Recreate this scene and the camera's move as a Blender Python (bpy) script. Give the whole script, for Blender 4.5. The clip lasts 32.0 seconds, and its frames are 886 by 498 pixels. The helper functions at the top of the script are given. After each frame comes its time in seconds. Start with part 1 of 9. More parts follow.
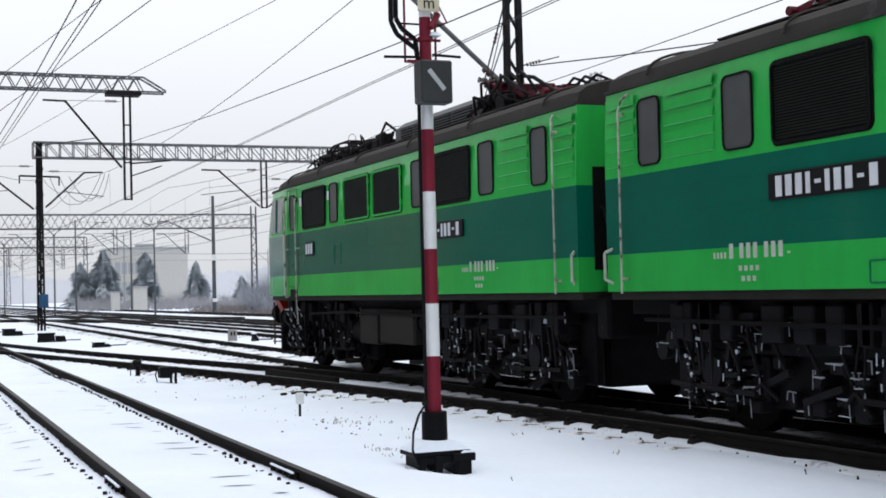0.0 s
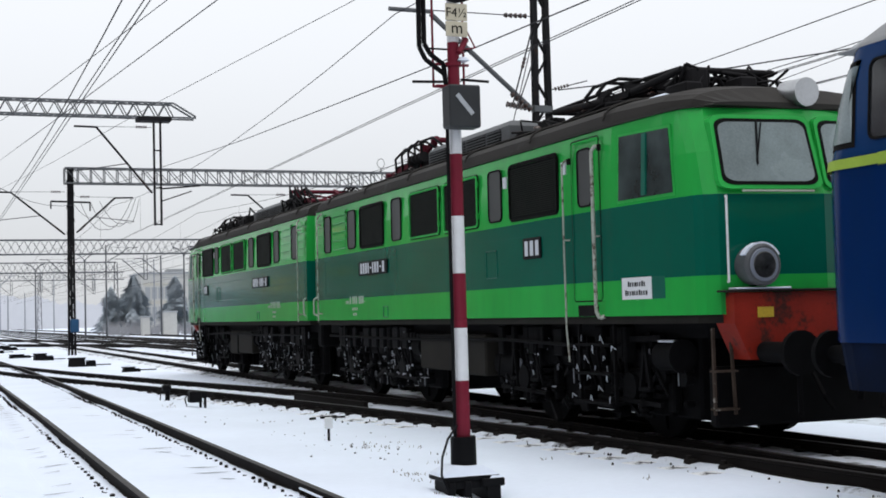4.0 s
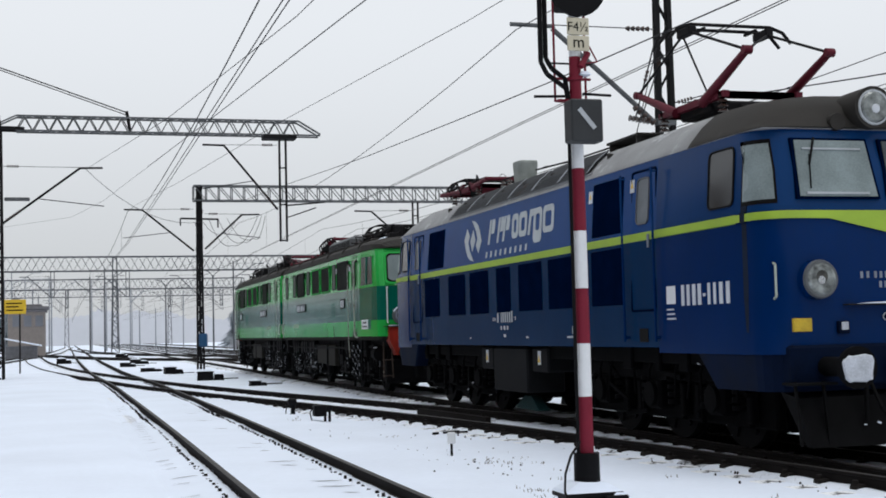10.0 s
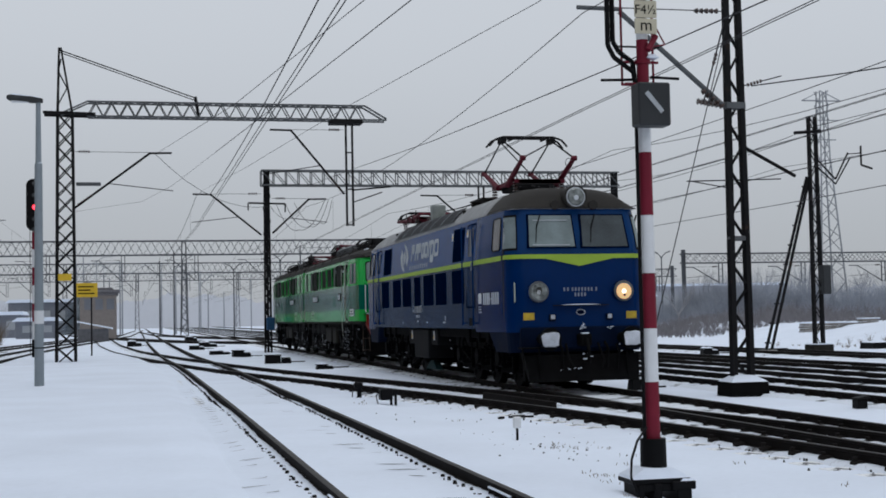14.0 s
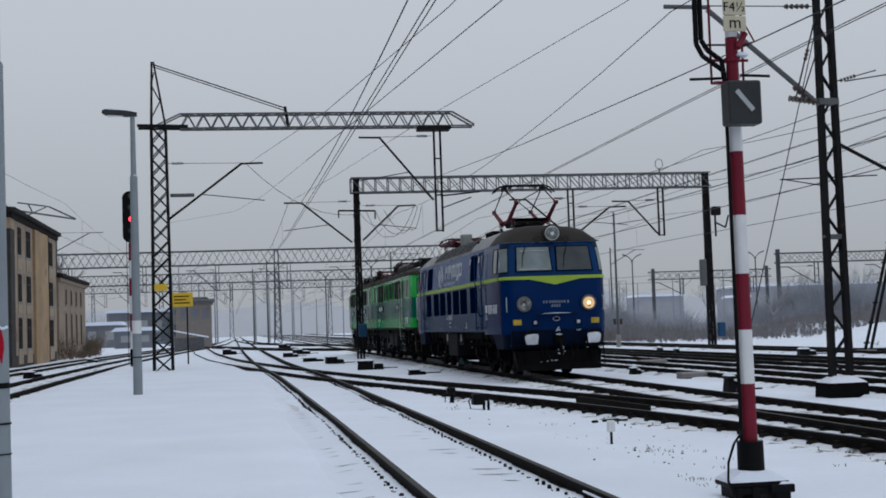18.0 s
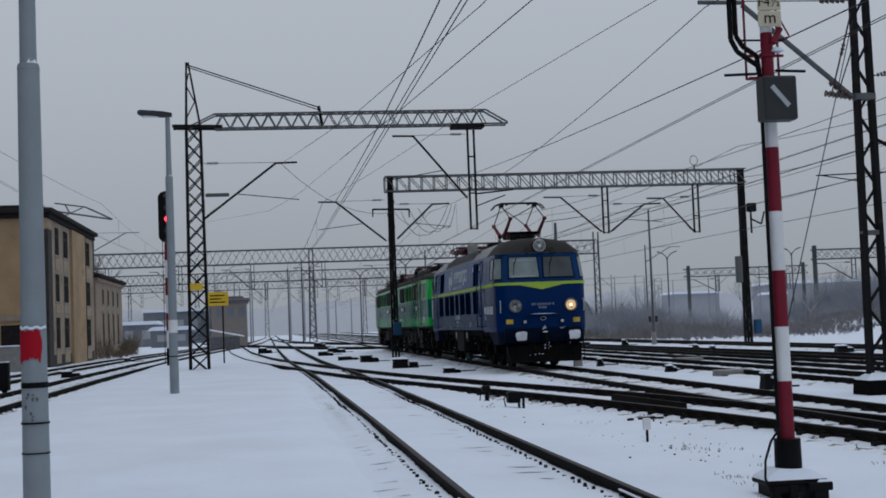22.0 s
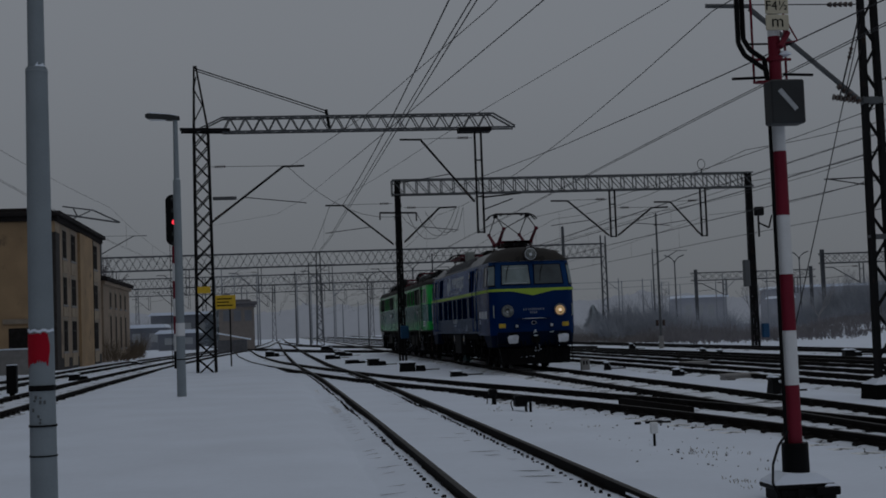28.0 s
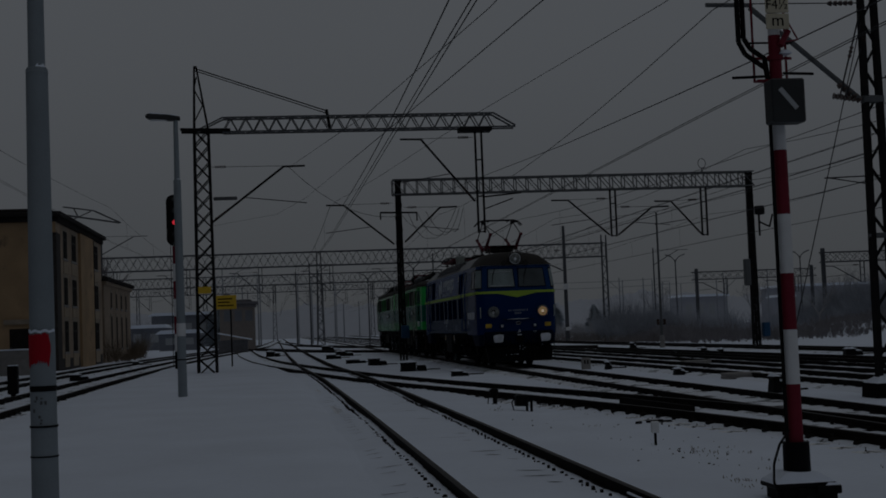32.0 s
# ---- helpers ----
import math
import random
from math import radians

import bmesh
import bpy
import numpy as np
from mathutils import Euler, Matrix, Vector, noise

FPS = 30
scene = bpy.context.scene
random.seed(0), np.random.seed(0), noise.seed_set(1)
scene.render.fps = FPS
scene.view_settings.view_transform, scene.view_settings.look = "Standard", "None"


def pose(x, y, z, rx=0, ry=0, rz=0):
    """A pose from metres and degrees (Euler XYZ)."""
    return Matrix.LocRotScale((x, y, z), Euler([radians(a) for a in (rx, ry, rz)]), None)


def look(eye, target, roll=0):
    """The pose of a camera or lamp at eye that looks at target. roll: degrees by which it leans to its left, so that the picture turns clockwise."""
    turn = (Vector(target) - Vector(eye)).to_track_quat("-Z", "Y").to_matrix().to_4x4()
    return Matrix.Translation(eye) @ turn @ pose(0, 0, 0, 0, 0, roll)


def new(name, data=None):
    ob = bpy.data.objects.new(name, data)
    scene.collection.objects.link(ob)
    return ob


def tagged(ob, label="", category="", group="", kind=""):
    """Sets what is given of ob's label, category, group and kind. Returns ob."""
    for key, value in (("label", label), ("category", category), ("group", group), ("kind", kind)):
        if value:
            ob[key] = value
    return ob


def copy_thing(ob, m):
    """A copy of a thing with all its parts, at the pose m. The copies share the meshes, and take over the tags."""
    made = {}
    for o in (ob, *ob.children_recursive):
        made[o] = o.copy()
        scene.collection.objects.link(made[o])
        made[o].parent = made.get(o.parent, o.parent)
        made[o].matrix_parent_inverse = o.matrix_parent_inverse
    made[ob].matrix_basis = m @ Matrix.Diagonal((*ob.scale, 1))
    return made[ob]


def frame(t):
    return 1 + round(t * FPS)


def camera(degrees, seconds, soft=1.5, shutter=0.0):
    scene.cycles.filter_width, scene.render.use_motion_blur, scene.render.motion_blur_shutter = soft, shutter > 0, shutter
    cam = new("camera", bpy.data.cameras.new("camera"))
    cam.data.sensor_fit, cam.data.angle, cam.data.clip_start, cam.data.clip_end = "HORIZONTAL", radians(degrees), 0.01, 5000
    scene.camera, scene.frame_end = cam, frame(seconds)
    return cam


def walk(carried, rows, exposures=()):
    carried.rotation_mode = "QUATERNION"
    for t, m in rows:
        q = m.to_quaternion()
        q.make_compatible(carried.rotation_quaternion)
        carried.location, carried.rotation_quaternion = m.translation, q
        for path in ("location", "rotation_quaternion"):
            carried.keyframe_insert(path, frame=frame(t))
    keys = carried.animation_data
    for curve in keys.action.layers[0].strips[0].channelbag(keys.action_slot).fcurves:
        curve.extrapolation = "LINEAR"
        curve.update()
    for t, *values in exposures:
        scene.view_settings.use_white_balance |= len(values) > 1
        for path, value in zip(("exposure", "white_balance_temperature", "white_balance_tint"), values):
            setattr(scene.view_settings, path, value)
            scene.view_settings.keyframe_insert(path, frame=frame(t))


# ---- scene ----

# the camera stands on the platform and only turns
EYE = (0.0, 0.0, 1.72)
cam = camera(37.00, 32.0, soft=1.75)
TURNS = [  # seconds, yaw, pitch, lean
    (0, -22.354, 1.685, 1.400), (0.5, -23.106, 2.313, 1.668), (1, -22.509, 2.421, 1.722), (1.5, -21.836, 2.320, 1.701),
    (2, -21.618, 2.429, 1.625), (2.5, -21.374, 2.428, 1.566), (3, -21.354, 2.482, 1.476), (3.5, -21.326, 2.744, 1.476),
    (5.5, -19.786, 2.651, 1.554), (6, -19.443, 2.674, 1.534), (6.5, -19.056, 2.599, 1.592), (7, -18.730, 2.605, 1.583),
    (7.5, -18.714, 2.597, 1.472), (8, -18.714, 2.519, 1.464), (8.5, -17.984, 3.014, 1.391), (9, -17.207, 3.259, 1.525),
    (9.5, -16.261, 3.298, 1.301), (10, -15.829, 3.554, 1.353), (10.5, -15.319, 3.710, 1.384), (11, -14.899, 3.954, 1.243),
    (11.5, -14.597, 4.309, 1.109), (12, -14.172, 4.518, 0.972), (12.5, -14.128, 4.118, 1.038), (13, -13.629, 3.514, 1.101),
    (13.5, -13.254, 3.048, 1.084), (14, -12.988, 2.943, 1.128), (14.5, -12.551, 3.199, 1.043), (15, -11.777, 3.201, 1.290),
    (15.5, -11.191, 3.200, 1.620), (17.5, -9.473, 3.304, 1.903), (18, -9.044, 3.253, 1.956), (18.5, -8.937, 3.127, 2.125),
    (19, -8.963, 3.072, 2.186), (19.5, -8.623, 2.812, 1.839), (20, -8.858, 2.792, 2.277), (20.5, -8.701, 2.806, 2.239),
    (21, -8.394, 3.148, 2.088), (21.5, -7.987, 3.329, 2.168), (22, -7.549, 3.228, 2.172), (22.5, -7.530, 3.185, 2.165),
    (23, -7.368, 3.185, 2.082), (23.5, -7.288, 3.157, 2.024), (24, -7.142, 3.170, 1.885), (24.5, -7.259, 3.245, 1.862),
    (25, -7.176, 3.317, 1.900), (25.5, -7.393, 3.498, 2.098), (27.5, -7.532, 3.448, 2.177), (28, -7.243, 3.391, 2.096),
    (28.5, -7.057, 3.356, 2.063), (29, -7.195, 3.394, 2.196), (29.5, -7.132, 3.340, 2.183), (30, -7.062, 3.269, 2.199),
    (30.5, -7.057, 3.200, 2.172), (31, -7.176, 3.252, 2.100), (31.5, -7.229, 3.272, 2.179), (32, -7.209, 3.378, 2.217),
]
EXPOSURES = [  # seconds, stops, kelvin, tint
    (0, 0.27, 6350, 10.6), (3.5, 0.2, 6370, 10.2), (6, 0.15, 6400, 9), (9, 0.1, 6400, 9), (10.5, -0.1, 6300, 9), (12, -0.34, 6260, 9), (13.5, -0.48, 6150, 9), (15, -0.49, 6080, 9), (15.5, -0.54, 6080, 9),
    (17.5, -0.6, 6050, 9), (19, -0.7, 6000, 9), (22, -0.88, 5900, 9), (23, -0.99, 5940, 9.3), (24, -1.26, 5960, 10), (25, -1.45, 5930, 10.5), (25.5, -1.52, 5900, 10.5), (27.5, -2.02, 5980, 10), (28.5, -2.34, 6000, 9), (29, -2.47, 6010, 9), (30, -2.78, 6020, 9), (31, -3.2, 6040, 9.3), (32, -3.55, 6050, 9)]
walk(cam, [(t, pose(*EYE, 90 + pitch, lean, yaw)) for t, yaw, pitch, lean in TURNS], EXPOSURES)

# overcast winter daylight
world = bpy.data.worlds.new("overcast")
scene.world = world
world.use_nodes = True
wn, wl = world.node_tree.nodes, world.node_tree.links
sky = wn.new("ShaderNodeTexSky")
sky.sky_type, sky.sun_disc = "NISHITA", False
sky.sun_elevation, sky.sun_rotation = radians(75.7), radians(157)
grey = wn.new("ShaderNodeMix")
grey.data_type = "RGBA"
grey.inputs["Factor"].default_value = 0.93
grey.inputs["B"].default_value = (8.55, 8.66, 8.84, 1)
wl.new(sky.outputs["Color"], grey.inputs["A"])
# the cloud thickens towards the hazy horizon
where, up, rise, dim = wn.new("ShaderNodeTexCoord"), wn.new("ShaderNodeSeparateXYZ"), wn.new("ShaderNodeMapRange"), wn.new("ShaderNodeMix")
wl.new(where.outputs["Generated"], up.inputs[0])
wl.new(up.outputs["Z"], rise.inputs["Value"])
rise.interpolation_type = "SMOOTHSTEP"
rise.inputs["From Min"].default_value, rise.inputs["From Max"].default_value = -0.05, 0.26
rise.inputs["To Min"].default_value, rise.inputs["To Max"].default_value = 0.68, 1.03
dim.data_type, dim.blend_type = "RGBA", "MULTIPLY"
dim.inputs["Factor"].default_value = 1.0
wl.new(grey.outputs["Result"], dim.inputs["A"])
wl.new(rise.outputs["Result"], dim.inputs["B"])
wl.new(dim.outputs["Result"], wn["Background"].inputs["Color"])
wn["Background"].inputs["Strength"].default_value = 0.1
sun = new("sun", bpy.data.lights.new("sun", "SUN"))
sun.data.energy, sun.data.angle, sun.data.color = 0.9, radians(40), (1.0, 0.98, 0.95)
sun.matrix_world = look((0, 0, 60), (-6, 14, 0))

# ---- materials ----
def mat(name, col, rough=0.6, metal=0.0, var=0.18, scale=3.0, fine=45.0, bump=0.15, spec=0.5, stain=None, stain_at=0.6, stain_scale=1.2):
    """A surface with broad and fine variation, relief and, if given, stains."""
    m = bpy.data.materials.new(name)
    m.use_nodes = True
    n, l = m.node_tree.nodes, m.node_tree.links
    b = n["Principled BSDF"]
    tc = n.new("ShaderNodeTexCoord")
    broad, small = n.new("ShaderNodeTexNoise"), n.new("ShaderNodeTexNoise")
    broad.inputs["Scale"].default_value, small.inputs["Scale"].default_value = scale, fine
    broad.inputs["Detail"].default_value, small.inputs["Detail"].default_value = 5, 3
    for q in (broad, small):
        l.new(tc.outputs["Object"], q.inputs["Vector"])
    mixv = n.new("ShaderNodeMath")
    mixv.operation = "MULTIPLY_ADD"
    mixv.inputs[1].default_value = 0.35
    l.new(small.outputs["Fac"], mixv.inputs[0])
    l.new(broad.outputs["Fac"], mixv.inputs[2])
    ramp = n.new("ShaderNodeValToRGB")
    e = ramp.color_ramp.elements
    e[0].position, e[1].position = 0.42, 0.93
    e[0].color = (*[c * (1 - var) for c in col], 1)
    e[1].color = (*[min(1, c * (1 + var)) for c in col], 1)
    l.new(mixv.outputs[0], ramp.inputs["Fac"])
    colour = ramp.outputs["Color"]
    if stain:
        sn, sr, sm = n.new("ShaderNodeTexNoise"), n.new("ShaderNodeValToRGB"), n.new("ShaderNodeMix")
        sn.inputs["Scale"].default_value, sn.inputs["Detail"].default_value, sn.inputs["Roughness"].default_value = stain_scale, 8, 0.7
        l.new(tc.outputs["Object"], sn.inputs["Vector"])
        sr.color_ramp.elements[0].position, sr.color_ramp.elements[1].position = stain_at, stain_at + 0.09
        l.new(sn.outputs["Fac"], sr.inputs["Fac"])
        sm.data_type = "RGBA"
        l.new(sr.outputs["Color"], sm.inputs["Factor"])
        l.new(colour, sm.inputs["A"])
        sm.inputs["B"].default_value = (*stain, 1)
        colour = sm.outputs["Result"]
    l.new(colour, b.inputs["Base Color"])
    rr = n.new("ShaderNodeMapRange")
    rr.inputs["To Min"].default_value, rr.inputs["To Max"].default_value = max(0.03, rough - 0.12), min(1, rough + 0.12)
    l.new(broad.outputs["Fac"], rr.inputs["Value"])
    l.new(rr.outputs["Result"], b.inputs["Roughness"])
    b.inputs["Metallic"].default_value = metal
    b.inputs["Specular IOR Level"].default_value = spec
    if bump:
        bn = n.new("ShaderNodeBump")
        bn.inputs["Strength"].default_value, bn.inputs["Distance"].default_value = bump, 0.02
        l.new(mixv.outputs[0], bn.inputs["Height"])
        l.new(bn.outputs["Normal"], b.inputs["Normal"])
    return m


def banded(name, bands, rough=0.22, var=0.12, streak=0.25, grime=(0.05, 0.05, 0.045), spec=0.13):
    """Vehicle paint in level bands: (height above rail, colour) from below, with streaks of grime running down."""
    m = bpy.data.materials.new(name)
    m.use_nodes = True
    n, l = m.node_tree.nodes, m.node_tree.links
    b = n["Principled BSDF"]
    tc, sep = n.new("ShaderNodeTexCoord"), n.new("ShaderNodeSeparateXYZ")
    l.new(tc.outputs["Object"], sep.inputs[0])
    div = n.new("ShaderNodeMath")
    div.operation, div.inputs[1].default_value = "DIVIDE", 5.0
    l.new(sep.outputs["Z"], div.inputs[0])
    ramp = n.new("ShaderNodeValToRGB")
    ramp.color_ramp.interpolation = "CONSTANT"
    e = ramp.color_ramp.elements
    while len(e) < len(bands):
        e.new(0.5)
    for el, (z, c) in zip(e, bands):
        el.position, el.color = z / 5.0, (*c, 1)
    l.new(div.outputs[0], ramp.inputs["Fac"])
    streaks, broad = n.new("ShaderNodeTexNoise"), n.new("ShaderNodeTexNoise")
    mp = n.new("ShaderNodeMapping")
    mp.inputs["Scale"].default_value = (3.0, 3.0, 0.35)
    l.new(tc.outputs["Object"], mp.inputs["Vector"])
    l.new(mp.outputs[0], streaks.inputs["Vector"])
    streaks.inputs["Scale"].default_value, streaks.inputs["Detail"].default_value = 2.2, 7
    l.new(tc.outputs["Object"], broad.inputs["Vector"])
    broad.inputs["Scale"].default_value, broad.inputs["Detail"].default_value = 0.8, 6
    mr = n.new("ShaderNodeMapRange")
    mr.inputs["From Min"].default_value, mr.inputs["From Max"].default_value = 0.42, 0.8
    mr.inputs["To Max"].default_value = streak * 2
    l.new(streaks.outputs["Fac"], mr.inputs["Value"])
    mx = n.new("ShaderNodeMix")
    mx.data_type = "RGBA"
    l.new(mr.outputs["Result"], mx.inputs["Factor"])
    l.new(ramp.outputs["Color"], mx.inputs["A"])
    mx.inputs["B"].default_value = (*grime, 1)
    hs, mr2 = n.new("ShaderNodeHueSaturation"), n.new("ShaderNodeMapRange")
    mr2.inputs["To Min"].default_value, mr2.inputs["To Max"].default_value = 1 - var * 1.6, 1 + var * 1.6
    l.new(broad.outputs["Fac"], mr2.inputs["Value"])
    l.new(mr2.outputs["Result"], hs.inputs["Value"])
    l.new(mx.outputs["Result"], hs.inputs["Color"])
    l.new(hs.outputs["Color"], b.inputs["Base Color"])
    mr3 = n.new("ShaderNodeMapRange")
    mr3.inputs["To Min"].default_value, mr3.inputs["To Max"].default_value = rough - 0.05, rough + 0.07
    l.new(broad.outputs["Fac"], mr3.inputs["Value"])
    l.new(mr3.outputs["Result"], b.inputs["Roughness"])
    b.inputs["Specular IOR Level"].default_value = spec
    bn = n.new("ShaderNodeBump")
    bn.inputs["Strength"].default_value, bn.inputs["Distance"].default_value = 0.06, 0.02
    l.new(broad.outputs["Fac"], bn.inputs["Height"])
    l.new(bn.outputs["Normal"], b.inputs["Normal"])
    return m


def glow(name, col, strength):
    m = bpy.data.materials.new(name)
    m.use_nodes = True
    b = m.node_tree.nodes["Principled BSDF"]
    b.inputs["Base Color"].default_value = (*col, 1)
    b.inputs["Emission Color"].default_value = (*col, 1)
    b.inputs["Emission Strength"].default_value = strength
    return m


LIGHT_GREEN, DARK_GREEN = (0.024, 0.374, 0.062), (0.0018, 0.102, 0.067)
M_SNOW = mat("snow", (0.765, 0.825, 0.93), 0.8, var=0.055, scale=0.45, fine=11, bump=0.5, spec=0.2)
M_BALLAST = mat("snowy_ballast", (0.03, 0.026, 0.024), 0.9, var=0.4, scale=6, fine=30, bump=1.0, spec=0.15, stain=(0.76, 0.81, 0.89), stain_at=0.36, stain_scale=1.1)
M_DARKBED = mat("oily_ballast", (0.016, 0.013, 0.012), 0.9, var=0.4, scale=6, fine=30, bump=1.0, spec=0.15, stain=(0.76, 0.80, 0.86), stain_at=0.385, stain_scale=1.2)
M_RAIL = mat("rusty_rail", (0.0095, 0.0078, 0.0072), 0.8, 0.0, var=0.3, scale=5, fine=60, spec=0.08)
M_RAILTOP = mat("worn_rail_head", (0.022, 0.0195, 0.0185), 0.65, 0.1, var=0.35)
M_SLEEPER = mat("snowy_sleeper", (0.03, 0.026, 0.023), 0.9, var=0.3, spec=0.15, stain=(0.85, 0.87, 0.9), stain_at=0.42, stain_scale=3)
M_MELT = mat("wet_dark_gravel", (0.018, 0.0155, 0.014), 0.9, var=0.4, scale=8, fine=40, bump=0.8, spec=0.15, stain=(0.6, 0.64, 0.7), stain_at=0.66, stain_scale=7)
M_CLIP = mat("dark_fastening", (0.012, 0.01, 0.009), 0.85, 0.0, spec=0.15)
M_STEEL = mat("weathered_steel", (0.012, 0.0115, 0.0125), 0.75, 0.0, var=0.35, scale=2, spec=0.1, stain=(0.035, 0.022, 0.016), stain_at=0.6, stain_scale=2.5)
M_STEEL_GREY = mat("grey_painted_steel", (0.085, 0.09, 0.095), 0.65, 0.0, var=0.25, scale=2, stain=(0.10, 0.06, 0.04), stain_at=0.64)
# steel of far masts and gantries, distance haze mixed into the colour
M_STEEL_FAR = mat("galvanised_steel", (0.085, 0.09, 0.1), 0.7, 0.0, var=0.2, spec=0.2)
# pale steel: snow-dusted grille rims, and farthest masts paled by painted haze
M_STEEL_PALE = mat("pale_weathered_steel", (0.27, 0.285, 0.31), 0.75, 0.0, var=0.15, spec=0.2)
M_WIRE = mat("blackened_wire", (0.03, 0.03, 0.034), 0.7, 0.0, spec=0.2)
M_PORCELAIN = mat("brown_insulator", (0.05, 0.03, 0.025), 0.25)
M_CONCRETE = mat("concrete", (0.26, 0.25, 0.24), 0.9, var=0.2, bump=0.5)
M_POLE = mat("pale_grey_pole", (0.25, 0.285, 0.31), 0.6, var=0.08, spec=0.25, stain=(0.19, 0.21, 0.23), stain_at=0.6)
M_WHITE = mat("white_paint", (0.72, 0.73, 0.74), 0.5, var=0.08, stain=(0.4, 0.38, 0.36), stain_at=0.68, stain_scale=6)
M_RED = mat("red_paint", (0.17, 0.012, 0.028), 0.55, var=0.2, spec=0.2)
M_REDMARK = mat("bright_red_paint", (0.36, 0.006, 0.02), 0.6, var=0.1, spec=0.12)
M_BLACK = mat("black_paint", (0.004, 0.004, 0.0048), 0.6, var=0.3, spec=0.12)
M_DARKGREY = mat("dark_grey_box", (0.03, 0.032, 0.034), 0.6, var=0.2, spec=0.3)
M_LINE = mat("worn_white_bar", (0.4, 0.42, 0.44), 0.6)
M_YELLOW = mat("yellow_sheet", (0.72, 0.47, 0.02), 0.5, var=0.12)
M_BLUEBOX = mat("blue_case", (0.018, 0.065, 0.14), 0.55, spec=0.2)
M_UNDER = mat("oily_running_gear", (0.004, 0.004, 0.0045), 0.75, 0.0, var=0.5, scale=4, spec=0.07, stain=(0.20, 0.21, 0.23), stain_at=0.69, stain_scale=5)
M_SOOTGEAR = mat("sooty_running_gear", (0.0022, 0.0022, 0.0026), 0.8, 0.0, var=0.5, scale=4, spec=0.04)
M_TANK = mat("dusty_black_case", (0.02, 0.0185, 0.016), 0.7, 0.0, var=0.35, scale=2, spec=0.07)
M_ROOF = mat("sooty_roof", (0.028, 0.0255, 0.023), 0.75, 0.0, var=0.35, scale=1.5, spec=0.2, stain=(0.07, 0.07, 0.072), stain_at=0.62)
M_ROOF_LIGHT = mat("snow_dusted_roof", (0.25, 0.255, 0.26), 0.75, var=0.3, scale=1.2, stain=(0.5, 0.52, 0.55), stain_at=0.58, stain_scale=1.6)
M_GREEN = banded("green_livery", [(0.0, LIGHT_GREEN), (1.86, DARK_GREEN), (2.73, LIGHT_GREEN)], rough=0.11, streak=0.06, grime=(0.02, 0.07, 0.05), spec=0.25)
M_GREEN_UP = mat("light_green_paint", LIGHT_GREEN, 0.42, var=0.15, spec=0.16)
M_GREEN_DK = mat("dark_green_paint", DARK_GREEN, 0.42, var=0.15, spec=0.16)
# lighter blue above the stripe
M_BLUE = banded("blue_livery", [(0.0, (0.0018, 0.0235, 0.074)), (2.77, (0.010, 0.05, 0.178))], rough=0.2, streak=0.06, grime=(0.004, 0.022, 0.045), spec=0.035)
# darkening towards the ground, painted in as a darker blue-black
M_LOWBLUE = mat("grimy_blue_black", (0.0015, 0.006, 0.022), 0.7, var=0.4, scale=2, spec=0.06)
M_YELLOW_OLD = mat("soiled_yellow", (0.5, 0.34, 0.02), 0.6, var=0.3, scale=5)
# cab blue, with a dusty sheen painted in above the stripe
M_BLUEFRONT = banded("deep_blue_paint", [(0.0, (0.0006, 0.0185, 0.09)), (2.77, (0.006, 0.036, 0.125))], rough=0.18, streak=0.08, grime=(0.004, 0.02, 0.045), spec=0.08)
M_SOOTBLUE = mat("sooty_blue_paint", (0.008, 0.014, 0.03), 0.6, var=0.5, scale=5, spec=0.06)
M_PALEGLASS = mat("grey_door_glass", (0.12, 0.135, 0.15), 0.25, var=0.25, scale=2.5, bump=0, spec=0.3)
M_NAVY = mat("navy_paint", (0.0006, 0.0045, 0.021), 0.4, var=0.25, bump=0.02, spec=0.0)
M_LIME = mat("lime_paint", (0.29, 0.43, 0.028), 0.5, var=0.12)
M_WHITEMARK = mat("white_lettering", (0.56, 0.585, 0.62), 0.6, var=0.1)
M_GLASS = mat("dark_window_glass", (0.02, 0.023, 0.026), 0.15, var=0.2, bump=0, spec=0.7)
# dark greenish glass, lighter reflections mottled into the colour
M_CABGLASS = mat("murky_cab_glass", (0.03, 0.043, 0.044), 0.15, var=0.8, scale=1.7, fine=4, bump=0, spec=0.5)
# windscreen colour greyed to hold the sky's reflection
M_SCREEN = mat("grey_windscreen_glass", (0.05, 0.062, 0.068), 0.2, var=0.45, scale=1.2, bump=0, spec=0.4)
M_DUSTYGLASS = mat("dusty_window_glass", (0.05, 0.053, 0.053), 0.4, var=0.2, bump=0, spec=0.25)
# pale pane colour for a drawn curtain and for reflections on other glass
M_PALEPANE = mat("window_with_pale_blind", (0.19, 0.232, 0.235), 0.25, var=0.35, scale=1.5, bump=0, spec=0.3)
M_CREAM = mat("cream_enamel", (0.56, 0.51, 0.38), 0.45, var=0.15, stain=(0.30, 0.22, 0.14), stain_at=0.66, stain_scale=14)
M_TEAL = mat("dark_teal_paint", (0.009, 0.03, 0.032), 0.7, var=0.2, spec=0.08)
M_RUBBER = mat("black_rubber", (0.004, 0.004, 0.004), 0.75, spec=0.1)
M_GEARFROST = mat("grey_frozen_snow", (0.44, 0.47, 0.52), 0.7, var=0.5, scale=5)
M_RIME = mat("grey_rime", (0.25, 0.265, 0.295), 0.9, var=0.5, scale=6)
M_SLAT = mat("dark_green_louvre", (0.009, 0.0125, 0.0095), 0.6, var=0.4, spec=0.08)
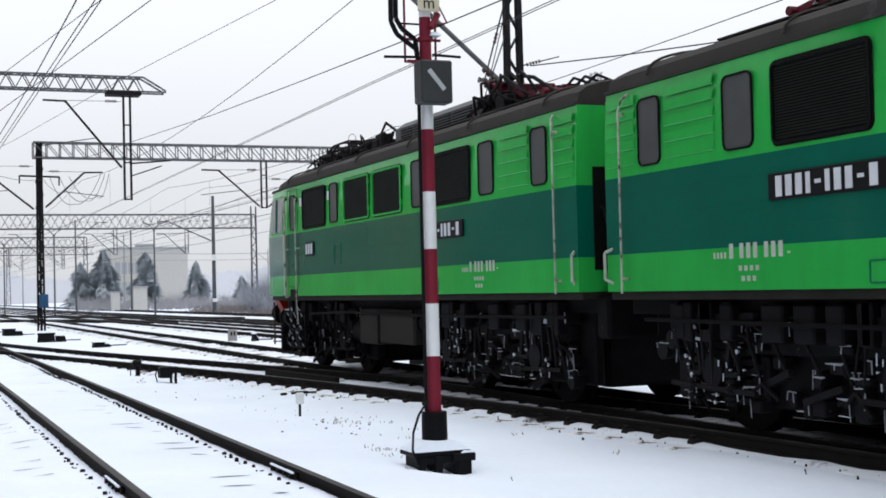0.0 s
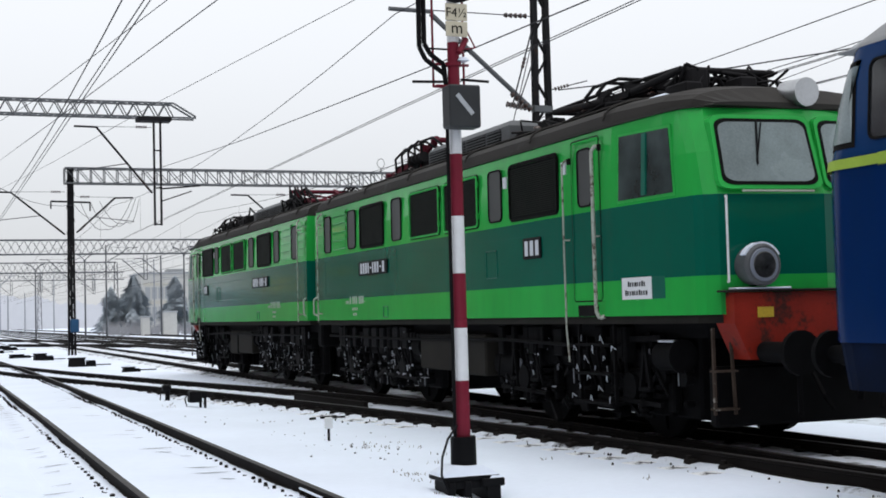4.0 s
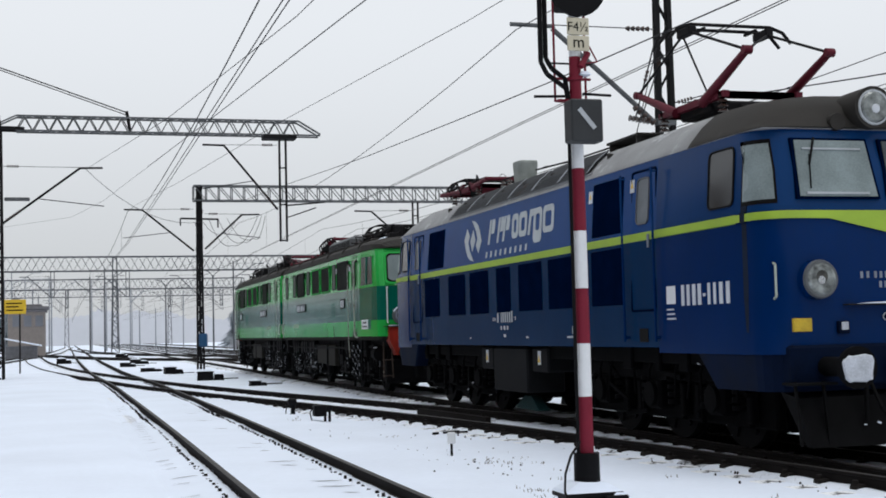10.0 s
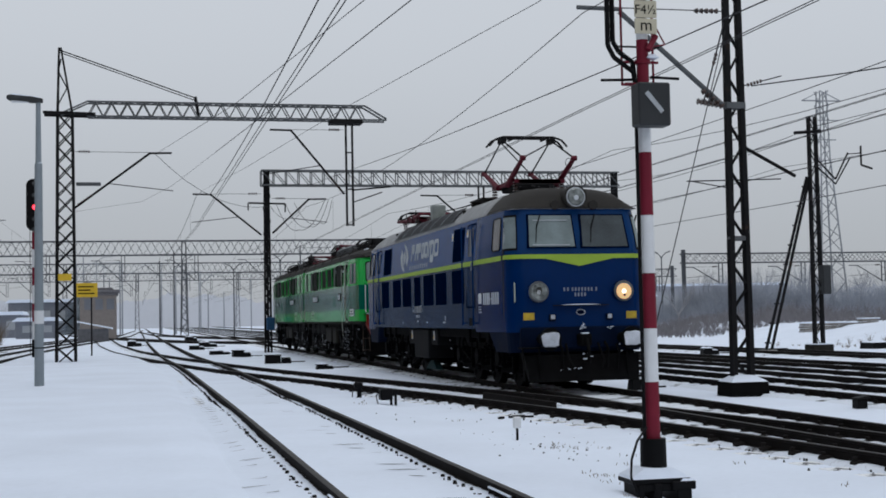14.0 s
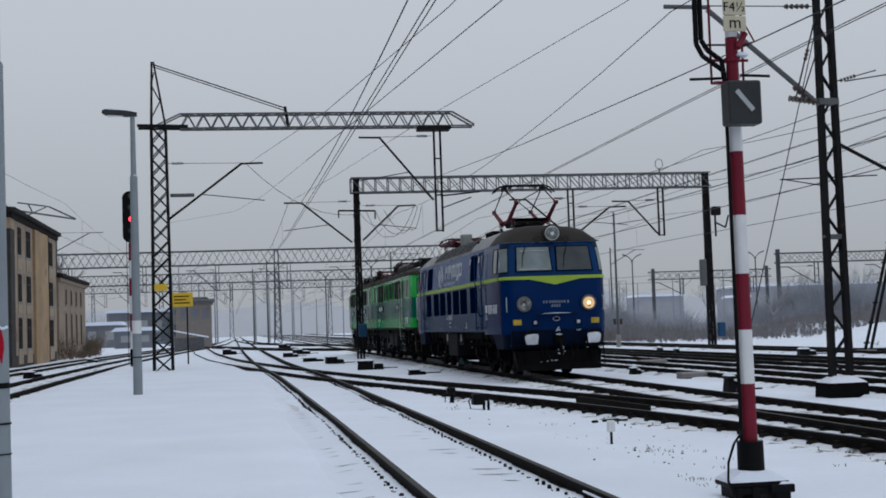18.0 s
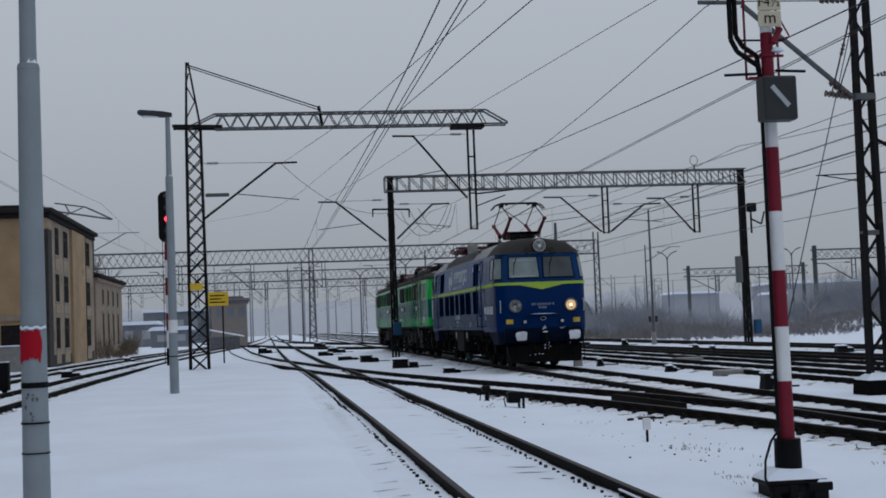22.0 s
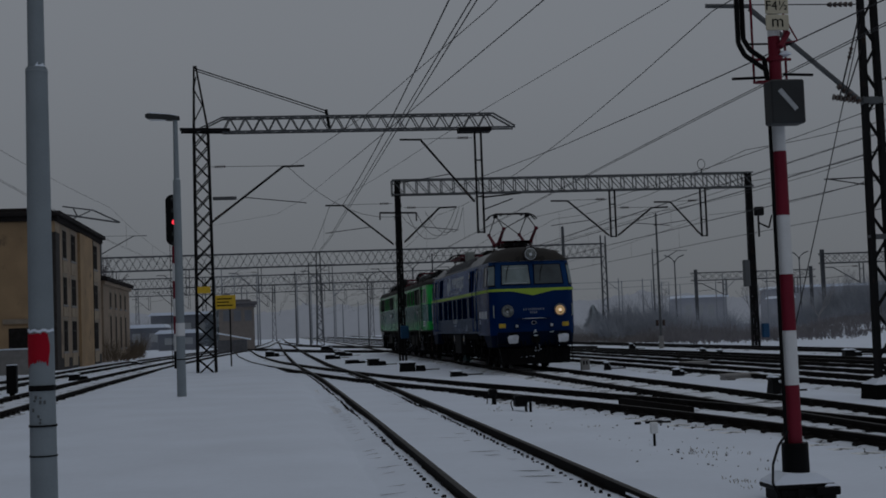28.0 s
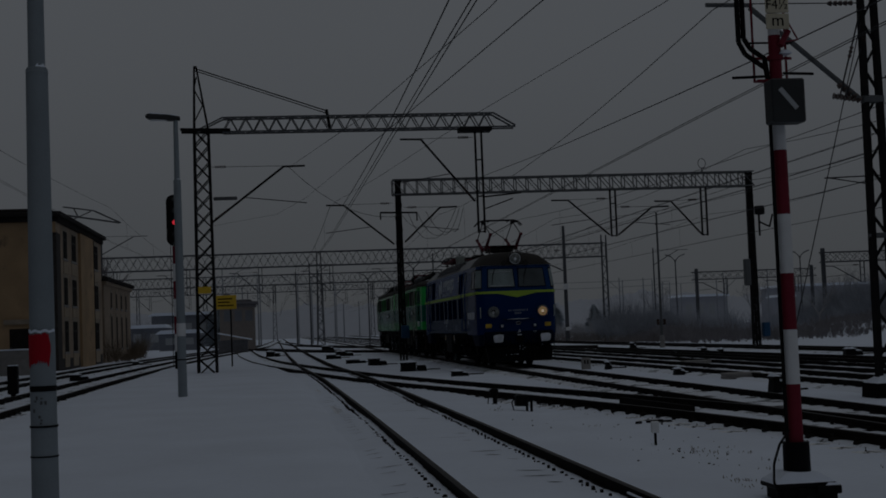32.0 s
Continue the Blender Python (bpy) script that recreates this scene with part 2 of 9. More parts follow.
M_FROSTGEAR = mat("frosted_running_gear", (0.006, 0.006, 0.007), 0.7, 0.0, var=0.6, scale=4, spec=0.1, stain=(0.33, 0.35, 0.39), stain_at=0.655, stain_scale=6)
M_GRILLE = mat("dark_louvre", (0.004, 0.0045, 0.0045), 0.7, var=0.3, spec=0.1)
M_CHROME = mat("lamp_ring", (0.45, 0.46, 0.47), 0.3, 0.8, bump=0)
M_LENS = mat("lamp_lens", (0.07, 0.07, 0.066), 0.12, 0.6, var=0.7, scale=7, fine=25, bump=0.3)
M_ROOFLENS = mat("roof_lamp_lens", (0.20, 0.215, 0.21), 0.15, 0.4, var=0.8, scale=9, fine=30, bump=0.3)
M_REDMETAL = mat("red_pantograph_paint", (0.095, 0.007, 0.018), 0.6, var=0.3, spec=0.2)
M_REDBEAM = mat("soiled_red_beam", (0.24, 0.016, 0.007), 0.6, var=0.25, spec=0.2, stain=(0.05, 0.012, 0.008), stain_at=0.54, stain_scale=2.5)
M_PALE = mat("pale_handrail", (0.38, 0.42, 0.36), 0.5)
M_GREY_RAIL = mat("grey_handrail", (0.20, 0.22, 0.27), 0.5)
M_HEADLIGHT = glow("lit_headlight", (1.0, 0.80, 0.55), 2.6)
M_HEADDIM = glow("lit_reflector", (1.0, 0.60, 0.26), 0.5)
M_REDLIGHT = glow("red_signal_light", (1.0, 0.03, 0.05), 6.0)
M_PLASTER = mat("ochre_plaster", (0.385, 0.265, 0.15), 0.9, var=0.24, scale=0.5, bump=0.3, stain=(0.21, 0.15, 0.095), stain_at=0.55, stain_scale=0.7)
M_PLASTER2 = mat("grey_brown_plaster", (0.30, 0.235, 0.175), 0.9, var=0.2, scale=0.7, bump=0.3, stain=(0.15, 0.125, 0.10), stain_at=0.58, stain_scale=0.9)
M_PALEWALL = mat("pale_render", (0.50, 0.48, 0.42), 0.9, var=0.08)
M_VENT = mat("pale_vent_paint", (0.24, 0.26, 0.245), 0.7, var=0.25, scale=4, spec=0.2)
M_DARKCASE = mat("black_battery_case", (0.0095, 0.01, 0.0115), 0.7, var=0.35, scale=2, spec=0.06)
M_LOGO = mat("greyed_lettering", (0.43, 0.465, 0.48), 0.6, var=0.12)
M_ROOFFELT = mat("dark_roof_felt", (0.028, 0.025, 0.025), 0.95, spec=0.05)
M_FROST = mat("frozen_snow", (0.58, 0.61, 0.67), 0.7, var=0.4)
M_RUSTGEAR = mat("rusty_step", (0.05, 0.036, 0.028), 0.8, var=0.4, spec=0.1, stain=(0.3, 0.28, 0.25), stain_at=0.6, stain_scale=8)
M_RUSTRAIL = mat("rust_flecked_handrail", (0.36, 0.38, 0.33), 0.55, var=0.15, stain=(0.07, 0.035, 0.02), stain_at=0.52, stain_scale=9)
M_TWIG = mat("bare_twigs", (0.10, 0.085, 0.08), 0.9)
M_SHEDWOOD = mat("weathered_timber", (0.19, 0.175, 0.16), 0.9, var=0.3, scale=2, stain=(0.5, 0.53, 0.57), stain_at=0.58, stain_scale=4)
M_STRAW = mat("dead_grass", (0.13, 0.10, 0.07), 0.9)


# ---- mesh tools ----
class Shape:
    """Vertices and faces of one mesh in the making."""

    def __init__(self):
        self.v, self.f, self.s, self.p = [], [], [], []
        self.count, self.hold = 0, False

    def add(self, verts, faces, smooth=False):
        k = len(self.v)
        if not self.hold:
            self.count += 1
        self.p += [self.count] * len(faces)
        self.v += [tuple(p) for p in verts]
        self.f += [tuple(i + k for i in f) for f in faces]
        self.s += [smooth] * len(faces)
        return self

    def box(self, x0, x1, y0, y1, z0, z1):
        v = [(x, y, z) for z in (z0, z1) for y in (y0, y1) for x in (x0, x1)]
        return self.add(v, [(0, 2, 3, 1), (4, 5, 7, 6), (0, 1, 5, 4), (2, 6, 7, 3), (0, 4, 6, 2), (1, 3, 7, 5)])

    def cbox(self, x0, x1, y0, y1, z0, z1, c=0.02):
        """A box with chamfered edges."""
        v, ids = [], {}
        for i, x in enumerate((x0, x1)):
            for j, y in enumerate((y0, y1)):
                for k, z in enumerate((z0, z1)):
                    sx, sy, sz = (c, -c)[i], (c, -c)[j], (c, -c)[k]
                    ids[i, j, k] = len(v)
                    v += [(x, y + sy, z + sz), (x + sx, y, z + sz), (x + sx, y + sy, z)]
        g = lambda i, j, k, a: ids[i, j, k] + a
        f = [(g(0, 0, 0, 0), g(0, 0, 1, 0), g(0, 1, 1, 0), g(0, 1, 0, 0)), (g(1, 0, 0, 0), g(1, 1, 0, 0), g(1, 1, 1, 0), g(1, 0, 1, 0)),
             (g(0, 0, 0, 1), g(1, 0, 0, 1), g(1, 0, 1, 1), g(0, 0, 1, 1)), (g(0, 1, 0, 1), g(0, 1, 1, 1), g(1, 1, 1, 1), g(1, 1, 0, 1)),
             (g(0, 0, 0, 2), g(0, 1, 0, 2), g(1, 1, 0, 2), g(1, 0, 0, 2)), (g(0, 0, 1, 2), g(1, 0, 1, 2), g(1, 1, 1, 2), g(0, 1, 1, 2))]
        for i in (0, 1):
            for j in (0, 1):
                f.append((g(i, j, 0, 0), g(i, j, 1, 0), g(i, j, 1, 1), g(i, j, 0, 1)))
            for k in (0, 1):
                f.append((g(i, 0, k, 0), g(i, 1, k, 0), g(i, 1, k, 2), g(i, 0, k, 2)))
        for j in (0, 1):
            for k in (0, 1):
                f.append((g(0, j, k, 1), g(1, j, k, 1), g(1, j, k, 2), g(0, j, k, 2)))
        for key in ids:
            f.append((ids[key], ids[key] + 1, ids[key] + 2))
        return self.add(v, f)

    def bar(self, p, q, w, h=None):
        """A square-edged bar from p to q."""
        p, q = Vector(p), Vector(q)
        d = (q - p).normalized()
        up = Vector((0, 0, 1)) if abs(d.z) < 0.95 else Vector((0, 1, 0))
        a = d.cross(up).normalized() * (w / 2)
        b = a.cross(d).normalized() * ((h or w) / 2)
        v = [c + i * a + j * b for c in (p, q) for i, j in ((-1, -1), (1, -1), (1, 1), (-1, 1))]
        return self.add(v, [(0, 1, 2, 3), (7, 6, 5, 4), (0, 4, 5, 1), (1, 5, 6, 2), (2, 6, 7, 3), (3, 7, 4, 0)])

    def cyl(self, p, q, r, n=12, r2=None, caps=True):
        p, q = Vector(p), Vector(q)
        d = (q - p).normalized()
        up = Vector((0, 0, 1)) if abs(d.z) < 0.95 else Vector((0, 1, 0))
        a = d.cross(up).normalized()
        b = a.cross(d).normalized()
        r2 = r if r2 is None else r2
        ring = [(math.cos(2 * math.pi * i / n), math.sin(2 * math.pi * i / n)) for i in range(n)]
        v = [p + (a * c + b * s) * r for c, s in ring] + [q + (a * c + b * s) * r2 for c, s in ring]
        held = self.hold
        self.add(v, [(i, (i + 1) % n, n + (i + 1) % n, n + i) for i in range(n)], True)
        self.hold = True
        if caps:
            self.add(v, [tuple(range(n - 1, -1, -1)), tuple(range(n, 2 * n))])
        self.hold = held
        return self

    def tube(self, path, r, n=6):
        held = self.hold
        for p, q in zip(path, path[1:]):
            self.cyl(p, q, r, n)
            self.hold = True
        self.hold = held
        return self

    def loft(self, rings, caps=(True, True), smooth=False):
        n = len(rings[0])
        v = [p for ring in rings for p in ring]
        f = []
        for k in range(len(rings) - 1):
            f += [(k * n + i, k * n + (i + 1) % n, (k + 1) * n + (i + 1) % n, (k + 1) * n + i) for i in range(n)]
        held = self.hold
        self.add(v, f, smooth)
        self.hold = True
        if caps[0]:
            self.add(rings[0], [tuple(range(n - 1, -1, -1))])
        if caps[1]:
            self.add(rings[-1], [tuple(range(n))])
        self.hold = held
        return self

    def pieces(self):
        """One Shape for each solid that was added."""
        out = []
        for k in sorted(set(self.p)):
            q, ids = Shape(), {}
            for f, sm, p in zip(self.f, self.s, self.p):
                if p == k:
                    for i in f:
                        if i not in ids:
                            ids[i] = len(q.v)
                            q.v.append(self.v[i])
                    q.f.append(tuple(ids[i] for i in f))
                    q.s.append(sm)
            out.append(q)
        return out

    def sheet(self, rows, smooth=True):
        n = len(rows[0])
        v = [p for row in rows for p in row]
        f = [(k * n + i, k * n + i + 1, (k + 1) * n + i + 1, (k + 1) * n + i) for k in range(len(rows) - 1) for i in range(n - 1)]
        return self.add(v, f, smooth)

    def prism(self, poly, axis, a, b):
        """A flat outline (two coordinates) drawn out along an axis."""
        put = {"x": lambda u, w, t: (t, u, w), "y": lambda u, w, t: (u, t, w), "z": lambda u, w, t: (u, w, t)}[axis]
        return self.loft([[put(u, w, a) for u, w in poly], [put(u, w, b) for u, w in poly]])

    @staticmethod
    def rounded(y0, y1, z0, z1, c, k=4):
        """Outline of a rectangle with round corners of radius c."""
        pts = []
        for cy, cz, a0 in ((y1 - c, z0 + c, -90), (y1 - c, z1 - c, 0), (y0 + c, z1 - c, 90), (y0 + c, z0 + c, 180)):
            for i in range(k + 1):
                a = radians(a0 + 90 * i / k)
                pts.append((cy + c * math.cos(a), cz + c * math.sin(a)))
        return pts

    def ring_frame(self, y0, y1, z0, z1, x, t, d, c=0.06):
        """A frame with round corners on a wall at x, proud by d to -x."""
        out = self.rounded(y0, y1, z0, z1, c)
        inn = self.rounded(y0 + t, y1 - t, z0 + t, z1 - t, max(0.004, c - t))
        n = len(out)
        v = [(x, y, z) for y, z in out] + [(x - d, y, z) for y, z in out] + [(x - d, y, z) for y, z in inn] + [(x, y, z) for y, z in inn]
        f = []
        for k in range(3):
            f += [(k * n + i, k * n + (i + 1) % n, (k + 1) * n + (i + 1) % n, (k + 1) * n + i) for i in range(n)]
        return self.add(v, f)


def mesh_of(name, s, material):
    me = bpy.data.meshes.new(name)
    me.from_pydata(s.v, [], s.f)
    me.polygons.foreach_set("use_smooth", s.s)
    if material:
        me.materials.append(material)
    bm = bmesh.new()
    bm.from_mesh(me)
    bmesh.ops.recalc_face_normals(bm, faces=bm.faces)
    bm.to_mesh(me)
    bm.free()
    return me


SPLIT = {"step_bar", "ladder_rod", "hoses", "brake_hose", "yellow_plate", "roof_boxes", "roof_walk", "air_tank", "equipment_case", "battery_case", "roof_cable", "faded_figure", "number_bar", "grille_rim",
         "hanger_plate", "door_steps", "snow_cap", "coupling_snow", "clamp", "mast_clamp", "tie_wire", "side_arm", "cantilever_tube", "clamp_frame", "stay_tube", "arm_bracket", "roof_scaffold", "strut", "strut_rung",
         "dropper", "collector_head", "lower_arm", "upper_arm", "base_frame", "conduit", "steady_arm", "bracket_arm", "truss_chord", "strap", "wire_link", "end_rafter", "end_cable", "roof_cable", "fin", "tie_rod", "ladder", "cross_arm", "switch_gear", "warning_label", "coupling", "snow_crust", "end_steps", "pantograph"}
STUFF = {"brake_gear", "drive_gear", "switch_cable", "insulator", "slats", "pipework", "hinge", "panel_rib", "side_swage", "lattice", "truss_lattice", "post_lacing", "peak_lattice", "bogie_frame", "crown", "frost"}


def part(name, s, material, parent, label=""):
    if name in SPLIT and s.count > 1:
        made = [part_one(name, q, material, parent, label) for q in s.pieces()]
        return made[0]
    ob = part_one(name, s, material, parent, label)
    return tagged(ob, kind="stuff") if name in STUFF else ob


def part_one(name, s, material, parent, label=""):
    ob = new(name, mesh_of(name, s, material))
    ob.parent = parent
    return tagged(ob, label) if label else ob


def thing(name, label, category, x=0, y=0, z=0, rz=0, group="", kind=""):
    ob = new(name)
    ob.matrix_basis = pose(x, y, z, 0, 0, rz)
    ob.empty_display_size = 0.3
    return tagged(ob, label, category, group, kind)


def solid(name, s, material, label, category, group="", kind=""):
    return tagged(new(name, mesh_of(name, s, material)), label, category, group, kind)


def lattice(s, x0, x1, y0, y1, z0, z1, axis, n, w=0.05, cross=False):
    """Zigzag bracing on the four sides of a box-shaped truss along z or x."""
    if axis == "z":
        for i in range(n):
            a, b = z0 + (z1 - z0) * i / n, z0 + (z1 - z0) * (i + 1) / n
            f = i % 2
            for y in (y0, y1):
                s.bar(((x0, x1)[f], y, a), ((x1, x0)[f], y, b), w)
            for x in (x0, x1):
                s.bar((x, (y0, y1)[f], a), (x, (y1, y0)[f], b), w)
    else:
        for i in range(n):
            a, b = x0 + (x1 - x0) * i / n, x0 + (x1 - x0) * (i + 1) / n
            f = i % 2
            for y in (y0, y1):
                s.bar((a, y, (z0, z1)[f]), (b, y, (z1, z0)[f]), w)
                if cross:
                    s.bar((a, y, (z1, z0)[f]), (b, y, (z0, z1)[f]), w)
            for z in (z0, z1):
                s.bar((a, (y0, y1)[f], z), (b, (y1, y0)[f], z), w)
    return s


# ---- ground ----
T1 = [(2.55, -12), (2.5, 10), (2.47, 24), (2.3, 46), (1.85, 62), (1.65, 90), (1.5, 130), (1.4, 400)]
RAIL = 0.17  # rail head above the snow


def curve_x(points, y):
    return float(np.interp(y, [p[1] for p in points], [p[0] for p in points]))


def smooth_line(points, step=1.0):
    """A rounded line through plan points (x, y), in even steps along y."""
    ys = np.arange(points[0][1], points[-1][1] + 0.01, step)
    px, py = [p[0] for p in points], [p[1] for p in points]
    xs = np.interp(ys, py, px)
    k = max(1, int(5 / step))
    pad = np.concatenate([xs[0] - (xs[1] - xs[0]) * np.arange(k, 0, -1), xs, xs[-1] + (xs[-1] - xs[-2]) * np.arange(1, k + 1)])
    ker = np.ones(2 * k + 1) / (2 * k + 1)
    xs = np.convolve(pad, ker, "valid")
    return list(zip(xs.tolist(), ys.tolist()))


def hills(x, y):
    """Height of the snow: a bank beyond the yard, small unevenness elsewhere."""
    h = 0.035 * noise.noise((x * 0.35, y * 0.22, 0)) + 0.018 * noise.noise((x * 1.3, y * 1.1, 3))
    if y < 70:
        h += 0.065 * max(0.0, min(1.0, (y + 12) / 6, (70 - y) / 15)) * max(0.0, min(1.0, (2.0 - abs(x - 0.4 - curve_x(T1, y))) / 0.4))
    h -= 0.12 * math.exp(-((x - 5.0) ** 2 + (y - 12.0) ** 2) / 0.5)
    if x > 17:
        up = max(0.0, min(1.0, (x - 35 - 0.10 * (y - 50)) / 5.0)) * max(0.0, min(1.0, (y - 30) / 12.0)) * max(0.0, min(1.0, (x / max(y, 1.0) - 0.37) / 0.07))
        h += up * (0.8 + 0.5 * noise.noise((x * 0.15, y * 0.12, 7)) + 0.2 * noise.noise((x * 0.7, y * 0.6, 9)))
    return h


gx = [-600, -250, -120, -70, -45, -30] + [round(-20 + 0.5 * i, 2) for i in range(137)] + [52, 58, 66, 80, 110, 180, 300, 700]
gy = [-60, -30, -12, 0] + [round(3 + 0.5 * i, 2) for i in range(170)] + [92, 98, 106, 116, 130, 150, 180, 230, 320, 500, 900, 1600]
g = Shape().sheet([[(x, y, hills(x, y) - 0.01) for x in gx] for y in gy])
solid("ground", g, M_SNOW, "flat railway yard under thin trampled snow", "ground", kind="structure")

# the platform is a low snow-covered tongue between two tracks
edge = smooth_line([(1.22, -12), (1.2, 44), (0.6, 60), (-0.6, 84), (-1.9, 112), (-2.4, 127)], 2.0)
rows = []
for x, y in edge:
    xl = -6.15 if y < 75 else -6.15 + (y - 75) * 0.062
    r = []
    for i in range(15):
        f = i / 14
        xx = xl + (x - xl) * f
        up = min(1.0, (xx - xl) / 0.5, (x - xx) / 0.35)
        r.append((xx, y, -0.03 + 0.145 * max(0, up) + 0.02 * noise.noise((xx * 0.5, y * 0.3, 5))))
    r[0], r[-1] = (xl, y, -0.03), (x, y, -0.03)
    rows.append(r)
solid("platform", Shape().sheet(rows), M_SNOW, "low platform covered in smooth untouched snow", "platform", kind="structure")


# ---- tracks ----
def rail_shape(line, off):
    s = Shape()
    prof = [(-0.07, -0.165), (0.07, -0.165), (0.07, -0.15), (0.012, -0.13), (0.012, -0.04), (0.036, -0.03), (0.036, -0.004), (-0.036, -0.004), (-0.036, -0.03), (-0.012, -0.04), (-0.012, -0.13), (-0.07, -0.15)]
    rings, top = [], []
    for i, (x, y) in enumerate(line):
        a, b = line[max(0, i - 1)], line[min(len(line) - 1, i + 1)]
        d = Vector((b[0] - a[0], b[1] - a[1])).normalized()
        nx, ny = d.y, -d.x
        rings.append([(x + nx * (off + u), y + ny * (off + u), RAIL + w) for u, w in prof])
        top.append([(x + nx * (off + u), y + ny * (off + u), RAIL + w) for u, w in ((-0.034, -0.004), (-0.026, 0.0), (0.026, 0.0), (0.034, -0.004))])
    s.loft(rings)
    return s, Shape().sheet(top)


sleeper_mesh = mesh_of("sleeper", Shape().cbox(-1.25, 1.25, -0.12, 0.12, -0.21, -0.176, 0.012), M_SLEEPER)
cl = Shape()
for side in (-0.7525, 0.7525):
    cl.cbox(side - 0.135, side + 0.135, -0.075, 0.075, -0.175, -0.105, 0.02)
    for e in (-0.1, 0.1):
        cl.cyl((side + e, 0, -0.1), (side + e, 0, -0.062), 0.032, 6)
fastening_mesh = mesh_of("rail_fastening", cl, M_CLIP)
near_fastenings = []
lump = random.Random(12)
for k in range(6):
    s = Shape()
    for side in (-0.7525, 0.7525):
        for e in (-0.155, 0.155):
            u, v, r = side - 0.158 + lump.gauss(0, 0.008), e + lump.gauss(0, 0.012), lump.uniform(0.022, 0.03)
            s.cyl((u, v, -0.16), (u + lump.uniform(-0.006, 0.006), v, -0.085 + lump.uniform(-0.02, 0.012)), r, 7, r * 0.7)
            if lump.random() < 0.6:
                u, v, r = u + lump.uniform(-0.05, 0.05), v + lump.uniform(-0.06, 0.06), lump.uniform(0.009, 0.017)
                s.cyl((u, v, -0.16), (u, v, -0.11 + r), r, 5, r * 0.6)
    near_fastenings.append(mesh_of("rail_fastening", s, M_CLIP))


def track(label, points, sleepers, step=1.0, bed=None, gauge=1.505, lift=0.0, clips=(fastening_mesh,)):
    line = smooth_line(points, step)
    t = thing("track", label, "railway track", group="tracks of the yard", kind="structure")
    for off in (-gauge / 2, gauge / 2):
        body, head = rail_shape(line, off)
        r = part("rail", body, M_RAIL, t)
        part("rail_head", head, M_RAILTOP, r, "worn bright running surface")
    if bed:
        w, m, z = bed
        rows = []
        for x, y in smooth_line(points, 0.6):
            rows.append([(x + u * w / 2, y, z * (1 - abs(u) ** 6) + 0.025 * noise.noise((u * 3, y * 1.7, x)) + 0.02 * noise.noise((u * 9, y * 5, 2)) - (0.05 if abs(u) == 1 else 0)) for u in (-1, -0.9, -0.7, -0.5, -0.3, -0.1, 0.1, 0.3, 0.5, 0.7, 0.9, 1)])
        part("ballast_bed", Shape().sheet(rows), m, t)
    y0, y1 = sleepers
    y = y0
    k = 0
    while y < y1 and k < 150:
        x = curve_x(line, y)
        dx = curve_x(line, y + 1) - x
        for me in (sleeper_mesh, clips[k * 5 % len(clips)]):
            ob = new(me.name, me)
            ob.parent = t
            ob.matrix_basis = pose(x, y, RAIL + (lift if me is sleeper_mesh else 0.0), 0, 0, -math.degrees(math.atan(dx)) + random.uniform(-0.6, 0.6))
        y += 0.62
        k += 1
    return t


def snow_z(x, y):
    """Height of the ground sheet between its grid points."""
    u, w = math.floor(x * 2) / 2, math.floor(y * 2) / 2
    a, b = (x - u) * 2, (y - w) * 2
    lo = hills(u, w) * (1 - a) + hills(u + 0.5, w) * a
    hi = hills(u, w + 0.5) * (1 - a) + hills(u + 0.5, w + 0.5) * a
    return lo * (1 - b) + hi * b - 0.01


def melt_fringe(t, points, y0, y1, gauge=1.505, slits=0.0):
    """A narrow ragged strip of bare gravel along one side of each rail, and bare streaks over the sleepers."""
    rr = random.Random(int(y0 * 10))
    line = smooth_line(points, 1.0)
    for off in (-gauge / 2, gauge / 2):
        rows, y = [], y0
        while y < y1:
            far = min(1.0, max(0.0, (y - 20) / 25))
            w = 0.024 + 0.025 * far + 0.03 * max(0.0, noise.noise((off, y * 0.5, 1))) + rr.uniform(0.0, 0.02)
            x = curve_x(line, y) + off
            rows.append([(x - u, y, snow_z(x - u, y) + h) for u, h in ((0.02, 0.008), (w * 0.6, 0.009), (w, 0.002))])
            y += 0.1
        s = Shape().sheet(rows)
        y = y0
        while y < slits:
            # a lens-shaped bare streak over the sleeper, short and rare further off
            if rr.random() < 0.75 - 0.022 * (y - 8):
                x, n, d, e = curve_x(line, y) + off - rr.choice((0.22, 0.3, 0.42)), 6, rr.uniform(0.12, 0.5), rr.uniform(0.012, 0.026)
                s.sheet([[(x - d * i / n, y + k * e * (1 - abs(2 * i / n - 1) ** 2) + 0.012 * i, snow_z(x - d * i / n, y + 0.012 * i) + 0.007) for i in range(n + 1)] for k in (-1, 1)])
            if off < 0 and rr.random() < 0.6:
                x = 1.34
                s.sheet([[(x - 0.1 * i, y + k * (0.018 - 0.009 * i), snow_z(x - 0.1 * i, y) + 0.012) for i in range(3)] for k in (-1, 1)])
            y += 0.62
        tagged(part("bare_gravel", s, M_MELT, t, "ragged strip of bare gravel beside the rail"), kind="stuff")


